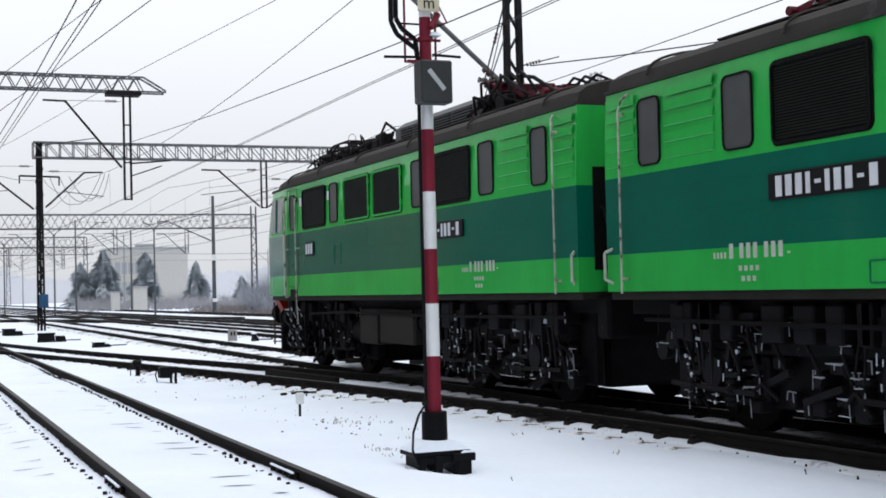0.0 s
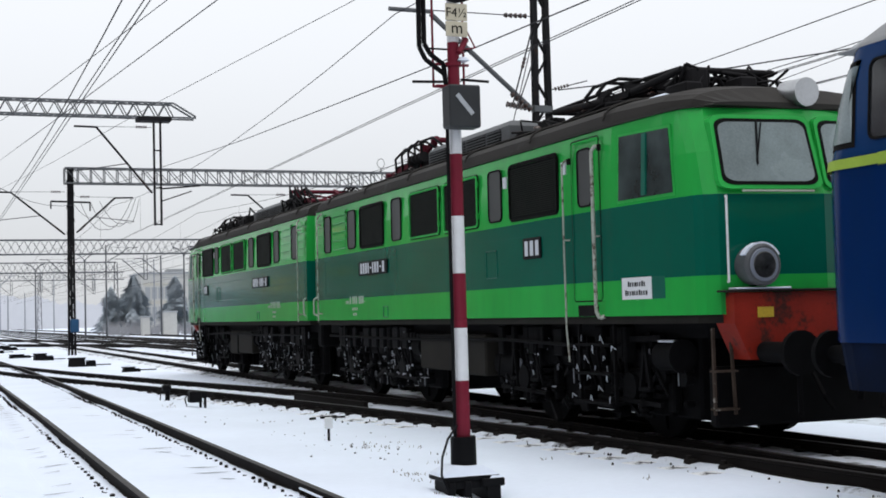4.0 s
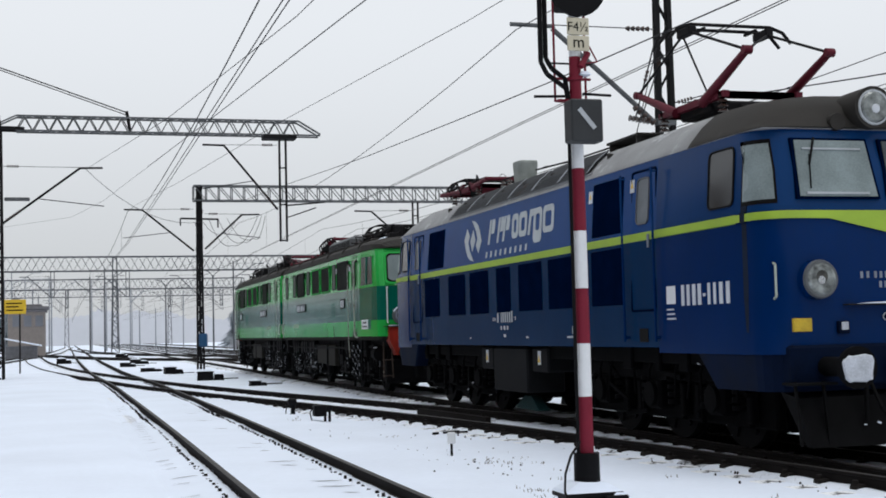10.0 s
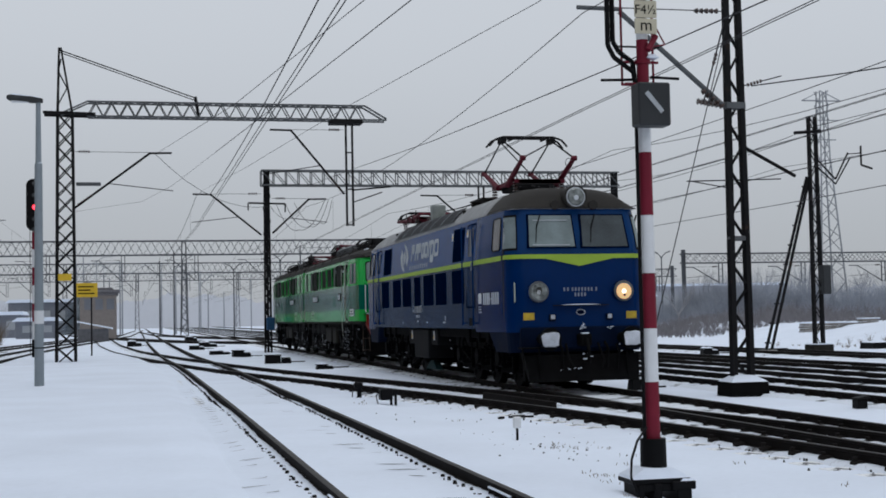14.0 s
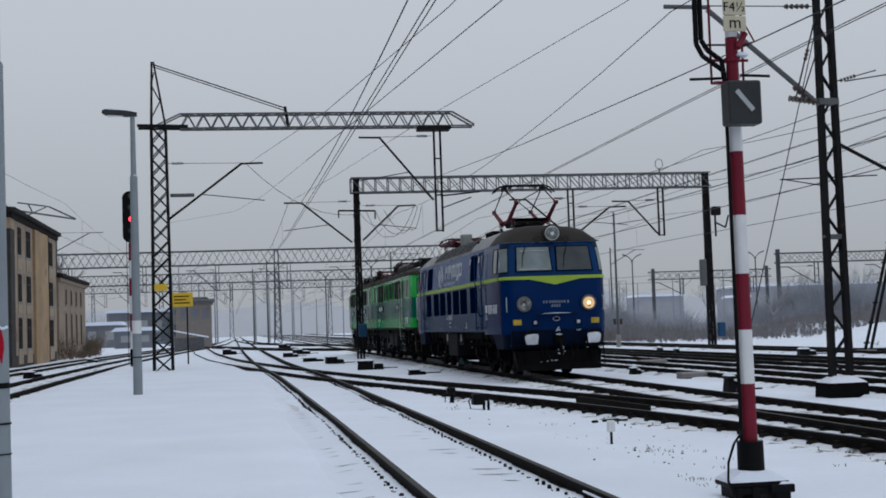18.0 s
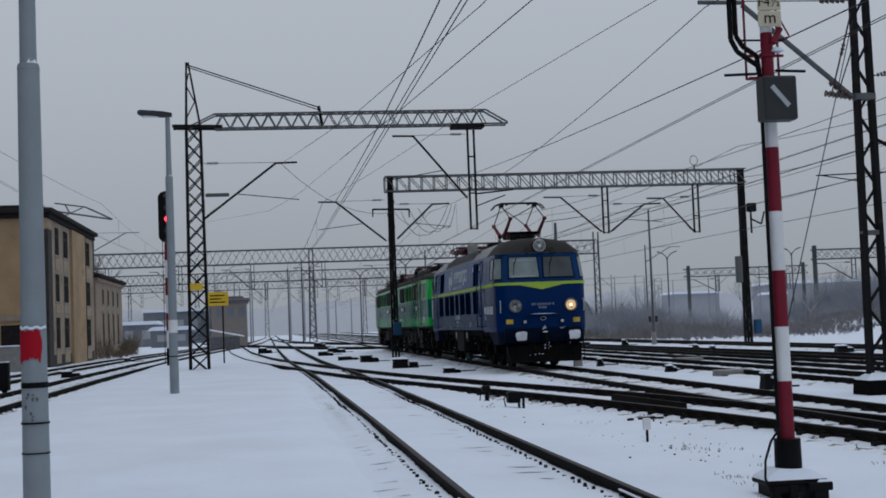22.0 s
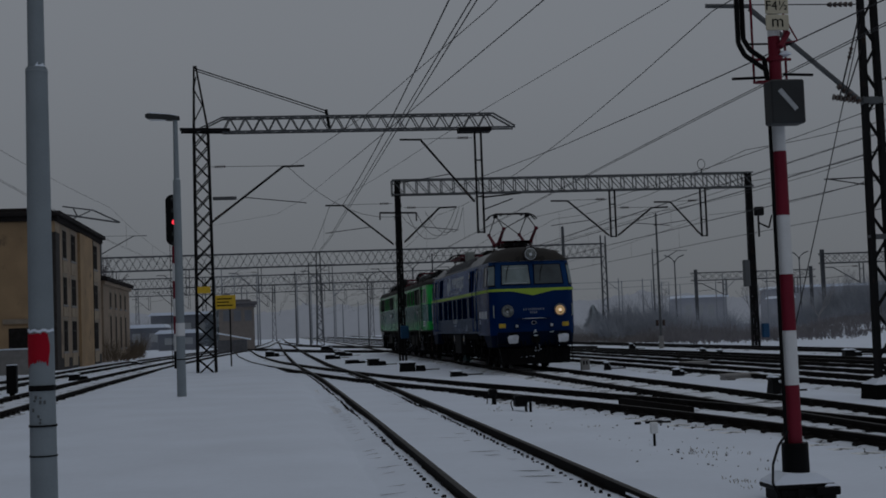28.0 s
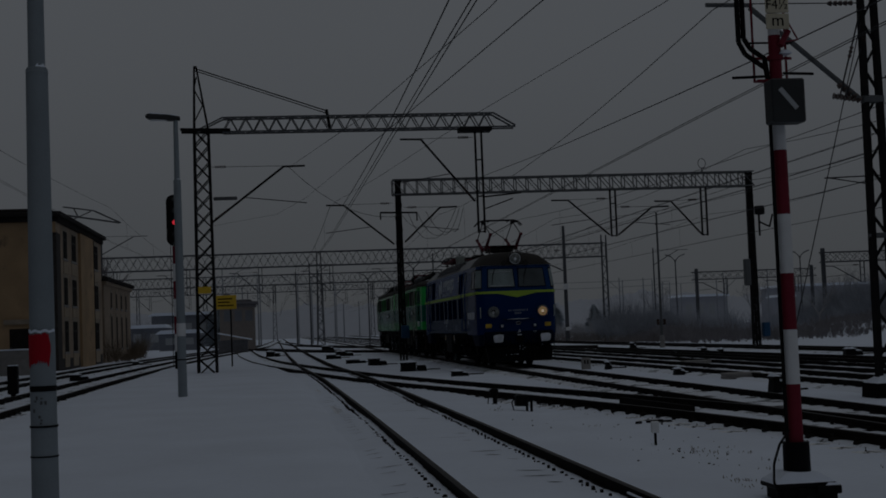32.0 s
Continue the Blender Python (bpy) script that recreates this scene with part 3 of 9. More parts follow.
T2 = [(9.0, -80), (9.0, 500)]
T2B = [(9.0, 1), (8.75, 10), (8.2, 17), (7.05, 25), (5.35, 33), (3.85, 40.5), (2.75, 47), (1.75, 55), (0.6, 64), (-0.6, 76), (-2.0, 100), (-3.4, 140)]
melt_fringe(track("near track sunk in snow, sleepers just showing", T1, (6, 52), lift=0.03, clips=near_fastenings), T1, 5, 64, slits=34)
track("main track on dark oily ballast", T2, (4, 60), 4.0, bed=(2.6, M_DARKBED, 0.05))
track("diverging track of a turnout, half buried in snow", T2B, (12, 62), 1.0, bed=(1.95, M_BALLAST, 0.05))
for x0, x1, lab in ((13.6, 13.3, "second track beyond the main line"), (16.6, 16.4, "third track beyond the main line"), (19.9, 18.6, "fourth track on snowy ballast"), (25.0, 24.2, "far siding in the snow")):
    track(lab, [(x0, -10), (x0, 30), (x1, 75), (x1 - 1.5, 160), (x1 - 2, 400)], (20, 60) if x0 < 15 else (30, 31), 4.0, bed=(2.7, M_BALLAST, 0.05))
track("track beside the far edge of the platform", [(-7.15, -10), (-6.95, 50), (-6.5, 75), (-5.6, 100), (-4.0, 125), (-1.5, 170), (0.5, 300)], (25, 75), 2.0, bed=(2.4, M_BALLAST, 0.04))
track("outer track along the plastered building", [(-10.6, -10), (-10.5, 60), (-9.6, 90), (-7, 130), (-3, 190)], (30, 31), 2.0, bed=(2.6, M_BALLAST, 0.04))
track("far connecting track across the yard", [(14.5, 78), (11.5, 92), (5.4, 106), (2.3, 119), (-1.4, 141), (-9, 200)], (80, 81), 2.0)
track("far connecting track across the yard", [(20, 84), (13, 110), (7.5, 133), (3, 170), (1, 240)], (85, 86), 2.0)


# check rail and joint bars beside the turnout's outer rail
ck = thing("check_rail", "short dark check rail bolted beside the turnout rail", "railway track", group="check rails")
part("bar", Shape().bar((6.7, 25.5, 0.15), (7.02, 22.0, 0.15), 0.09, 0.13), M_RAIL, ck)
for k in range(5):
    f = (k + 0.5) / 5
    part("spacer", Shape().cbox(6.7 + 0.32 * f - 0.02, 6.7 + 0.32 * f + 0.16, 25.5 - 3.5 * f - 0.06, 25.5 - 3.5 * f + 0.06, 0.02, 0.13, 0.015), M_CLIP, ck)
for x in (1.745, 3.25):
    jb = thing("rail_joint", "fishplates and bolts at a joint of the near rail", "rail joint", x, 11.7, 0, group="rail joints")
    part("fishplate", Shape().cbox(-0.045, -0.016, -0.4, 0.4, 0.045, 0.135, 0.008), M_RAIL, jb)
    for k in range(4):
        part("bolt", Shape().cyl((-0.08, -0.3 + 0.2 * k, 0.09), (-0.045, -0.3 + 0.2 * k, 0.09), 0.022, 6), M_CLIP, jb)
    part("snow_strip", Shape().cbox(-0.075, -0.05, -0.38, 0.36, 0.118, 0.136, 0.006), M_SNOW, jb)


# ---- masts and gantries ----
def lattice_mast(name, label, x, y, h, w0, w1, m, n, foot=0.0, group="catenary masts", d=None, leg=0.09, brace=0.045, cross=False):
    """Two-legged to four-legged lattice mast that tapers from w0 to w1."""
    t = thing(name, label, "catenary mast", x, y, 0, group=group)
    d0 = d or w0
    d1 = d0 * w1 / w0
    for i in (-1, 1):
        for j in (-1, 1):
            part("leg", Shape().bar((i * w0 / 2, j * d0 / 2, foot), (i * w1 / 2, j * d1 / 2, h), leg), m, t)
    s = Shape()
    for k in range(n):
        a, b = k / n, (k + 1) / n
        za, zb = foot + (h - foot) * a, foot + (h - foot) * b
        wa, wb = w0 + (w1 - w0) * a, w0 + (w1 - w0) * b
        da, db = d0 + (d1 - d0) * a, d0 + (d1 - d0) * b
        f = 1 if k % 2 else -1
        for j in (-1, 1):
            s.bar((-f * wa / 2, j * da / 2, za), (f * wb / 2, j * db / 2, zb), brace)
            s.bar((j * wa / 2, -f * da / 2, za), (j * wb / 2, f * db / 2, zb), brace)
            if cross:
                s.bar((f * wa / 2, j * da / 2, za), (-f * wb / 2, j * db / 2, zb), brace)
    part("lattice", s, m, t)
    return t


def insulator(s, p, q, r=0.07, n=5):
    p, q = Vector(p), Vector(q)
    for i in range(n):
        c = p.lerp(q, (i + 0.5) / n)
        e = (q - p).normalized() * (q - p).length / n * 0.3
        s.cyl(c - e, c + e, r, 8, r * 0.6)
    return s


def bracket_arm(t, x0, z0, x1, z1, m, tie=True, side=0.0):
    """An oblique cantilever arm from a mast or dropper, with its flat head, tie wire and insulators, in the thing's space."""
    d = 1 if x1 > x0 else -1
    part("cantilever_tube", Shape().cyl((x0, side, z0), (x1, side, z1), 0.05, 8).cyl((x1 - d * 0.05, side, z1), (x1 + d * 0.95, side, z1 + 0.02), 0.045, 8), m, t)
    s = Shape()
    if tie:
        s.cyl((x0, side, z1 + 0.05), (x1 + d * 0.1, side, z1 + 0.03), 0.012, 5)
    s.cyl((x0 + (x1 - x0) * 0.45, side, z0 + (z1 - z0) * 0.45), (x1 + d * 1.0, side, z0 + (z1 - z0) * 0.32), 0.022, 6)
    part("steady_arm", s, M_WIRE, t)
    i = Shape()
    insulator(i, (x0 + d * 0.15, side, z0 + (z1 - z0) * 0.06), (x0 + (x1 - x0) * 0.25, side, z0 + (z1 - z0) * 0.25))
    if tie:
        insulator(i, (x0 + d * 0.2, side, z1 + 0.05), (x0 + d * 0.7, side, z1 + 0.05))
    part("insulator", i, M_PORCELAIN, t)


def truss_beam(t, x0, x1, z0, z1, d, n, m, taper=0.0, brace=0.045, upright=False, chord=0.07, cross=False):
    s = Shape()
    for y in (-d / 2, d / 2):
        s.bar((x0, y, z0), (x1, y, z0), chord)
        s.bar((x0, y, z1), (x1 - taper, y, z1), chord)
        if taper:
            s.bar((x1 - taper, y, z1), (x1, y, z0 + 0.05), 0.07)
    part("truss_chord", s, m, t)
    if upright:
        s, step = Shape(), (x1 - x0) / n
        for k in range(n):
            for y in (-d / 2, d / 2):
                s.bar((x0 + k * step, y, z0), (x0 + k * step, y, z1), brace)
                s.bar((x0 + k * step, y, z1), (x0 + (k + 1) * step, y, z0), brace * 0.8)
            for z in (z0, z1):
                s.bar((x0 + k * step, -d / 2, z), (x0 + (k + 1) * step, d / 2, z), brace * 0.7)
        part("truss_lattice", s, m, t)
        return
    part("truss_lattice", lattice(Shape(), x0, x1 - taper, -d / 2, d / 2, z0, z1, "x", n, brace, cross), m, t)


def hanger(t, x, z0, z1, m, w=0.36):
    s = Shape()
    s.bar((x - w / 2, 0, z0), (x - w / 2, 0, z1), 0.09)
    s.bar((x + w / 2, 0, z0), (x + w / 2, 0, z1), 0.09)
    for z in (z0 + 0.05, z0 + (z1 - z0) * 0.35, z0 + (z1 - z0) * 0.7):
        s.bar((x - w / 2, 0, z), (x + w / 2, 0, z), 0.06)
    part("drop_post", s, m, t)


# cantilever mast on the platform
cm = lattice_mast("cantilever_mast", "tall dark lattice mast carrying a long paler grey truss arm", -3.0, 59.6, 10.9, 0.80, 0.62, M_STEEL, 15, cross=True, leg=0.1, brace=0.05)
for i in (-1, 1):
    for j in (-1, 1):
        part("peak_leg", Shape().bar((i * 0.31, j * 0.31, 10.9), (i * 0.04 - 0.2, j * 0.04, 13.8), 0.08), M_STEEL, cm)
part("peak_lattice", Shape().bar((-0.3, -0.3, 11.2), (0.1, -0.2, 12), 0.05).bar((0.1, -0.2, 12), (-0.3, -0.12, 12.8), 0.05).bar((-0.3, -0.1, 12.6), (-0.15, -0.1, 13.3), 0.05), M_STEEL, cm)
part("clamp_frame", Shape().bar((-0.9, -0.4, 10.9), (1.3, -0.4, 10.85), 0.12).bar((-0.9, 0.4, 10.9), (1.3, 0.4, 10.85), 0.12), M_STEEL, cm)
# truss arm in a paler grey than the mast
truss_beam(cm, 0.95, 14.2, 10.78, 11.42, 0.6, 36, M_STEEL_GREY, taper=1.0)
part("end_rafter", Shape().bar((-0.2, -0.3, 10.86), (0.95, -0.3, 11.42), 0.06).bar((-0.2, 0.3, 10.86), (0.95, 0.3, 11.42), 0.06), M_STEEL_GREY, cm)
part("tie_rod", Shape().cyl((-0.2, 0, 13.7), (5.6, 0, 11.7), 0.028, 6).cyl((-0.2, 0.12, 13.62), (5.6, 0.1, 11.6), 0.022, 6).bar((5.6, 0, 11.75), (5.75, 0, 10.8), 0.13, 0.16), M_STEEL, cm)
hanger(cm, 12.5, 5.95, 10.75, M_STEEL, 0.29)
part("hanger_plate", Shape().cbox(11.6, 13.1, -0.4, 0.4, 10.6, 10.78, 0.02), M_STEEL, cm)
bracket_arm(cm, 12.25, 7.4, 9.85, 10.3, M_STEEL)
part("stay_tube", Shape().cyl((12.7, 0, 7.6), (14.4, 0, 7.75), 0.04, 6).cyl((12.7, 0, 7.05), (14.0, 0, 7.5), 0.03, 6), M_STEEL, cm)
bracket_arm(cm, 0.35, 6.75, 3.6, 9.2, M_STEEL)
part("yellow_plate", Shape().cbox(-0.3, 0.26, -0.47, -0.42, 3.6, 3.9, 0.01), M_YELLOW, cm)
part("small_lamp", Shape().cbox(0.45, 1.5, -0.1, 0.1, 7.75, 7.9, 0.03), M_STEEL_GREY, cm)

# rigid portal over the tracks
pt = thing("portal_gantry", "long lattice portal spanning several tracks on two dark posts", "catenary gantry", 0, 72, 0, group="gantries")
for x, w in ((6.9, 0.33), (26.9, 0.37)):
    for i in (-1, 1):
        part("post_flange", Shape().bar((x + i * w / 2, 0, 0), (x + i * (w / 2 - 0.06), 0, 9.9), 0.1, 0.2), M_STEEL, pt)
    s = Shape()
    for k in range(14):
        f = (k % 2) * 2 - 1
        s.bar((x - f * w / 2, 0, 0.3 + k * 0.68), (x + f * w / 2, 0, 0.98 + k * 0.68), 0.06, 0.12)
        s.box(x - w / 2, x + w / 2, -0.1, 0.1, 0.3 + k * 0.68, 0.4 + k * 0.68)
    part("post_lacing", s, M_STEEL, pt)
    part("post_web", Shape().bar((x, 0, 0), (x, 0, 9.8), w * 0.4, 0.03), M_STEEL, pt)
truss_beam(pt, 6.6, 27.1, 9.05, 9.85, 0.7, 30, M_STEEL_GREY, brace=0.05, upright=True)
bracket_arm(pt, 6.6, 6.35, 3.9, 8.55, M_STEEL)
bracket_arm(pt, 7.2, 6.45, 9.2, 8.3, M_STEEL)
hanger(pt, 18.95, 6.4, 9.05, M_STEEL, 0.3)
hanger(pt, 24.2, 6.3, 9.05, M_STEEL, 0.3)
bracket_arm(pt, 18.7, 6.5, 16.4, 8.5, M_STEEL)
bracket_arm(pt, 19.2, 6.5, 21.2, 8.0, M_STEEL)
bracket_arm(pt, 24.0, 6.4, 22.3, 8.3, M_STEEL)
part("grey_case", Shape().cbox(26.35, 26.68, -0.25, 0.1, 3.4, 4.9, 0.04), M_STEEL_GREY, pt)
part("wire_coil", Shape().tube([(24.2 + 0.22 * math.cos(a), 0, 10.4 + 0.28 * math.sin(a)) for a in [6.2832 * i / 14 for i in range(15)]], 0.018, 5).bar((24.2, 0, 9.85), (24.2, 0, 10.15), 0.05), M_STEEL, pt)
part("switch_gear", Shape().cbox(27.2, 27.7, -0.2, 0.2, 7.4, 7.9, 0.05).cyl((27.4, 0, 6.2), (27.4, 0, 7.4), 0.06, 8).tube([(27.4, 0, 7.0), (28.0, 0, 6.7), (28.2, 0, 7.4)], 0.05), M_STEEL, pt)
part("blue_case", Shape().cbox(6.78, 7.22, -0.55, -0.2, 1.2, 1.9, 0.05), M_BLUEBOX, pt, "blue switch case on the post")
part("blue_case", Shape().cbox(27.2, 27.6, -0.4, -0.05, 0.5, 1.3, 0.05), M_BLUEBOX, pt, "blue switch case on the post")
part("arm_bracket", Shape().bar((5.9, 0, 8.1), (7.9, 0, 8.05), 0.09).bar((5.9, 0, 7.7), (5.9, 0, 8.1), 0.07).bar((7.9, 0, 7.6), (7.9, 0, 8.05), 0.07), M_STEEL, pt)

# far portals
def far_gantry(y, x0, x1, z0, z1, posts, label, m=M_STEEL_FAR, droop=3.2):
    t = thing("portal_gantry", label, "catenary gantry", 0, y, 0, group="gantries")
    for x in posts:
        if z1 < 8:
            part("post", Shape().cbox(x - 0.18, x + 0.18, -0.15, 0.15, -0.1, z1 + 0.4, 0.04), m, t)
            continue
        for i in (-1, 1):
            part("post_flange", Shape().bar((x + i * 0.45, 0, 0), (x + i * 0.22, 0, z1), 0.14), m, t)
        s = Shape()
        for k in range(12):
            f = (k % 2) * 2 - 1
            a, b = z0 * k / 12, z0 * (k + 1) / 12
            wa, wb = 0.45 - 0.23 * k / 12, 0.45 - 0.23 * (k + 1) / 12
            s.bar((x - f * wa, 0, a), (x + f * wb, 0, b), 0.09)
        part("post_lacing", s, m, t)
    truss_beam(t, x0, x1, z0, z1, 0.8, int((x1 - x0) / 0.95), m, brace=0.035, chord=0.15 if z1 > 8 else 0.09, cross=True)
    for x in np.arange(x0 + 4, x1 - 2, 8.7):
        hanger(t, float(x), z0 - droop, z0, m, 0.4)
        bracket_arm(t, float(x) - 0.2, z0 - droop + 0.1, float(x) - 2.8, z0 - 0.2 * droop, m)


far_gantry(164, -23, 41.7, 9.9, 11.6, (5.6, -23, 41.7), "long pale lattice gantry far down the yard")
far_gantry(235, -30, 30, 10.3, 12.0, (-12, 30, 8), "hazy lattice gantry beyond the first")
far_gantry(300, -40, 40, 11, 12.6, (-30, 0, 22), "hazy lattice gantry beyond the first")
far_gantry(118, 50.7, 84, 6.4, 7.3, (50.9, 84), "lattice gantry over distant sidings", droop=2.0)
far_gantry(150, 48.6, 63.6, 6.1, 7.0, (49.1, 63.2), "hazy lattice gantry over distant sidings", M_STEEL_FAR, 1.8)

# mast beside the main track
bm_t = lattice_mast("catenary_mast", "dark two-legged lattice mast on a snow-capped concrete foot", 12.1, 25.2, 10.5, 0.38, 0.24, M_STEEL, 21, 0.28, d=0.09, leg=0.1, brace=0.026)
part("concrete_foot", Shape().loft([[(-0.42, -0.36, -0.1), (0.42, -0.36, -0.1), (0.42, 0.36, -0.1), (-0.42, 0.36, -0.1)], [(-0.4, -0.34, 0.28), (0.4, -0.34, 0.28), (0.4, 0.34, 0.28), (-0.4, 0.34, 0.28)]]), mat("dark_wet_concrete", (0.006, 0.006, 0.006), 0.9, var=0.25, spec=0.03), bm_t)
part("snow_cap", Shape().loft([[(-0.4, -0.34, 0.283), (0.4, -0.34, 0.283), (0.4, 0.34, 0.283), (-0.4, 0.34, 0.283)], [(-0.34, -0.26, 0.34), (0.34, -0.26, 0.33), (0.33, 0.26, 0.34), (-0.32, 0.26, 0.34)], [(-0.2, -0.1, 0.42), (0.22, -0.1, 0.41), (0.22, 0.12, 0.42), (-0.2, 0.12, 0.42)]]), M_SNOW, bm_t, "thin cap of snow")
part("mast_clamp", Shape().cbox(-0.22, 0.22, -0.09, 0.09, 3.17, 3.27, 0.015).cbox(-0.22, 0.22, -0.09, 0.09, 5.9, 6.05, 0.015), M_STEEL_GREY, bm_t)
part("cantilever_tube", Shape().cyl((-0.25, 0, 5.98), (-2.55, -0.2, 7.82), 0.055, 8).cyl((-3.45, -0.2, 7.88), (-2.5, -0.2, 7.87), 0.045, 8), M_STEEL_GREY, bm_t)
part("tie_wire", Shape().cyl((-0.1, 0, 7.95), (-2.6, -0.2, 7.9), 0.012, 5).cyl((-0.2, -0.05, 7.7), (-0.72, -0.1, 6.05), 0.018, 6).cyl((-0.2, -0.05, 7.0), (-0.6, -0.1, 6.02), 0.014, 6), M_WIRE, bm_t)
s = Shape()
insulator(s, (-0.25, 0, 5.95), (-0.75, -0.05, 6.3), 0.075)
insulator(s, (-0.3, 0, 7.95), (-0.85, 0, 7.94), 0.06)
insulator(s, (-0.4, -0.07, 7.05), (-0.48, -0.08, 6.8), 0.045, 3)
insulator(s, (-0.85, -0.05, 6.05), (-0.35, -0.03, 5.98), 0.07, 6)
insulator(s, (0.26, -0.08, 6.4), (0.5, -0.3, 6.46), 0.045)
part("insulator", s, M_PORCELAIN, bm_t)
part("wire_link", Shape().cyl((0.1, 0, 6.38), (0.3, -0.1, 6.41), 0.014, 6).cyl((0.48, -0.28, 6.45), (0.75, -0.65, 6.5), 0.012, 6), M_WIRE, bm_t)
part("side_arm", Shape().cyl((0.12, 0, 5.15), (1.45, 0.24, 4.55), 0.04, 8).cyl((-1.1, 0, 4.4), (1.1, 0.2, 4.48), 0.014, 6).cyl((-1.0, 0, 4.4), (-0.1, 0, 4.25), 0.012, 6), M_STEEL, bm_t)

# strutted mast on the far side of the yard
ym = lattice_mast("strutted_mast", "dark mast with a leaning strut, insulators and a grey case", 27.2, 49.5, 9.7, 0.36, 0.3, M_STEEL, 15, d=0.2, leg=0.07, brace=0.035)
part("strut", Shape().bar((-2.2, 0.4, 0), (-0.25, 0.1, 7.2), 0.09).bar((-1.95, 0.4, 0), (-0.12, 0.1, 7.2), 0.09), M_STEEL, ym)
s = Shape()
for k in range(9):
    f = k / 9
    s.bar((-2.2 + 1.95 * f, 0.4 - 0.3 * f, 7.2 * f + 0.4), (-1.95 + 1.83 * f, 0.4 - 0.3 * f, 7.2 * f + 0.4), 0.07)
part("strut_rung", s, M_STEEL, ym)
part("grey_case", Shape().cbox(0.12, 0.5, -0.3, 0.1, 2.35, 3.55, 0.04), M_DARKGREY, ym)
part("bracket_arm", Shape().tube([(0.2, 0, 7.9), (1.0, 0, 7.1), (1.6, 0, 8.2)], 0.035).tube([(0.2, 0, 7.6), (1.0, 0, 6.9), (1.7, 0, 8.0)], 0.03).cyl((-0.8, 0, 9.0), (0.4, 0, 9.1), 0.07).tube([(2.2, 0, 8.5), (2.2, 0, 7.7), (2.7, 0, 7.55)], 0.045).cyl((1.6, 0, 8.15), (2.2, 0, 8.2), 0.02), M_STEEL, ym)
part("concrete_foot", Shape().cbox(-0.45, 0.45, -0.4, 0.4, -0.1, 0.3, 0.03), M_TANK, ym)
part("snow_cap", Shape().cbox(-0.44, 0.44, -0.39, 0.39, 0.3, 0.34, 0.02), M_SNOW, ym)
part("strut_foot", Shape().cbox(-2.6, -1.6, 0.1, 0.8, -0.1, 0.12, 0.03), M_CONCRETE, ym)


# slender masts and poles in the distance
def pole_mast(x, y, h, m, arm=0, w=0.22, label="slender grey mast standing in the hazy yard"):
    t = thing("slim_mast", label, "mast", x, y, 0, group="slim masts")
    part("shaft", Shape().cyl((0, 0, -0.1), (0, 0, h), w / 2, 8, w / 3), m, t)
    if arm:
        part("arm", Shape().cyl((0, 0, h - 2.0), (arm, 0, h - 0.3), 0.05, 6).cyl((arm, 0, h - 0.3), (arm * 1.4, 0, h - 0.3), 0.04, 6).cyl((0, 0, h - 0.25), (arm, 0, h - 0.28), 0.02, 5), m, t)
    return t


for x, y, h, a in ((25.4, 114, 10.2, 0), (31.3, 124, 10, 0), (4.5, 168, 10.5, 2.5), (2.8, 170, 9.5, -2), (18.1, 150, 10.2, 2.5), (22.5, 140, 8.5, -2), (3.8, 215, 11, 3), (9, 200, 9, 2), (-2, 190, 10, 3),
                   (-16.3, 130, 11.9, 3.1), (-9, 210, 11, 3), (12, 260, 11, 2), (20, 240, 10, 2), (54.7, 130, 6.2, 0), (31.9, 124.5, 10, 0), (28, 180, 10, -3), (44, 150, 10, 3),
                   (50.4, 190, 8, 0), (54.9, 205, 8.1, -2), (52.6, 185, 7.7, 0), (58.3, 200, 7.8, 2), (64.4, 215, 8, 0), (68.7, 225, 8.1, -2), (72.3, 230, 7.9, 0), (65.2, 190, 7.2, 0), (70.2, 200, 8.1, 2), (61.4, 176, 7.7, 0), (71.2, 185, 8.4, -2),
                   (-2.3, 190, 10.4, -3), (5.6, 200, 9.5, 2.5), (9.8, 190, 5.7, 0), (13.9, 220, 6.6, 0), (-7.6, 200, 11.8, 3), (-6.6, 230, 12.3, 3)):
    # steel turns to the paler tone beyond 172 m as painted haze
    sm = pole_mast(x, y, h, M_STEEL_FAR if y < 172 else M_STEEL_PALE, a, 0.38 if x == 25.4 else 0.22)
    if x == 25.4:
        bracket_arm(sm, -0.2, 6.3, -3.9, 8.0, M_STEEL_FAR)
        part("white_plate", Shape().cbox(-0.2, 0.2, -0.24, -0.2, 4.6, 5.1, 0.01).cbox(-0.2, 0.2, -0.24, -0.2, 1.0, 1.3, 0.01), M_WHITE, sm)
for x, y in ((10.6, 150), (13.5, 128), (21, 118), (40.4, 130), (53.6, 130)):
    t = thing("yard_lamp", "slim yard lamp post with two raised lamp arms", "lamp post", x, y, 0, group="yard lamps")
    part("shaft", Shape().cyl((0, 0, -0.1), (0, 0, 7.6), 0.09, 8, 0.06), M_STEEL_FAR, t)
    for k in (-1, 1):
        part("lamp_arm", Shape().tube([(0, 0, 7.3), (k * 0.12, 0, 7.65), (k * 0.45, 0, 7.95)], 0.045, 6), M_STEEL_FAR, t)
        part("lamp_head", Shape().loft([[(k * 0.4, -0.1, 7.9), (k * 1.0, -0.12, 8.12), (k * 1.0, 0.12, 8.12), (k * 0.4, 0.1, 7.9)], [(k * 0.4, -0.06, 8.0), (k * 0.98, -0.08, 8.22), (k * 0.98, 0.08, 8.22), (k * 0.4, 0.06, 8.0)]]), M_STEEL_FAR, t)


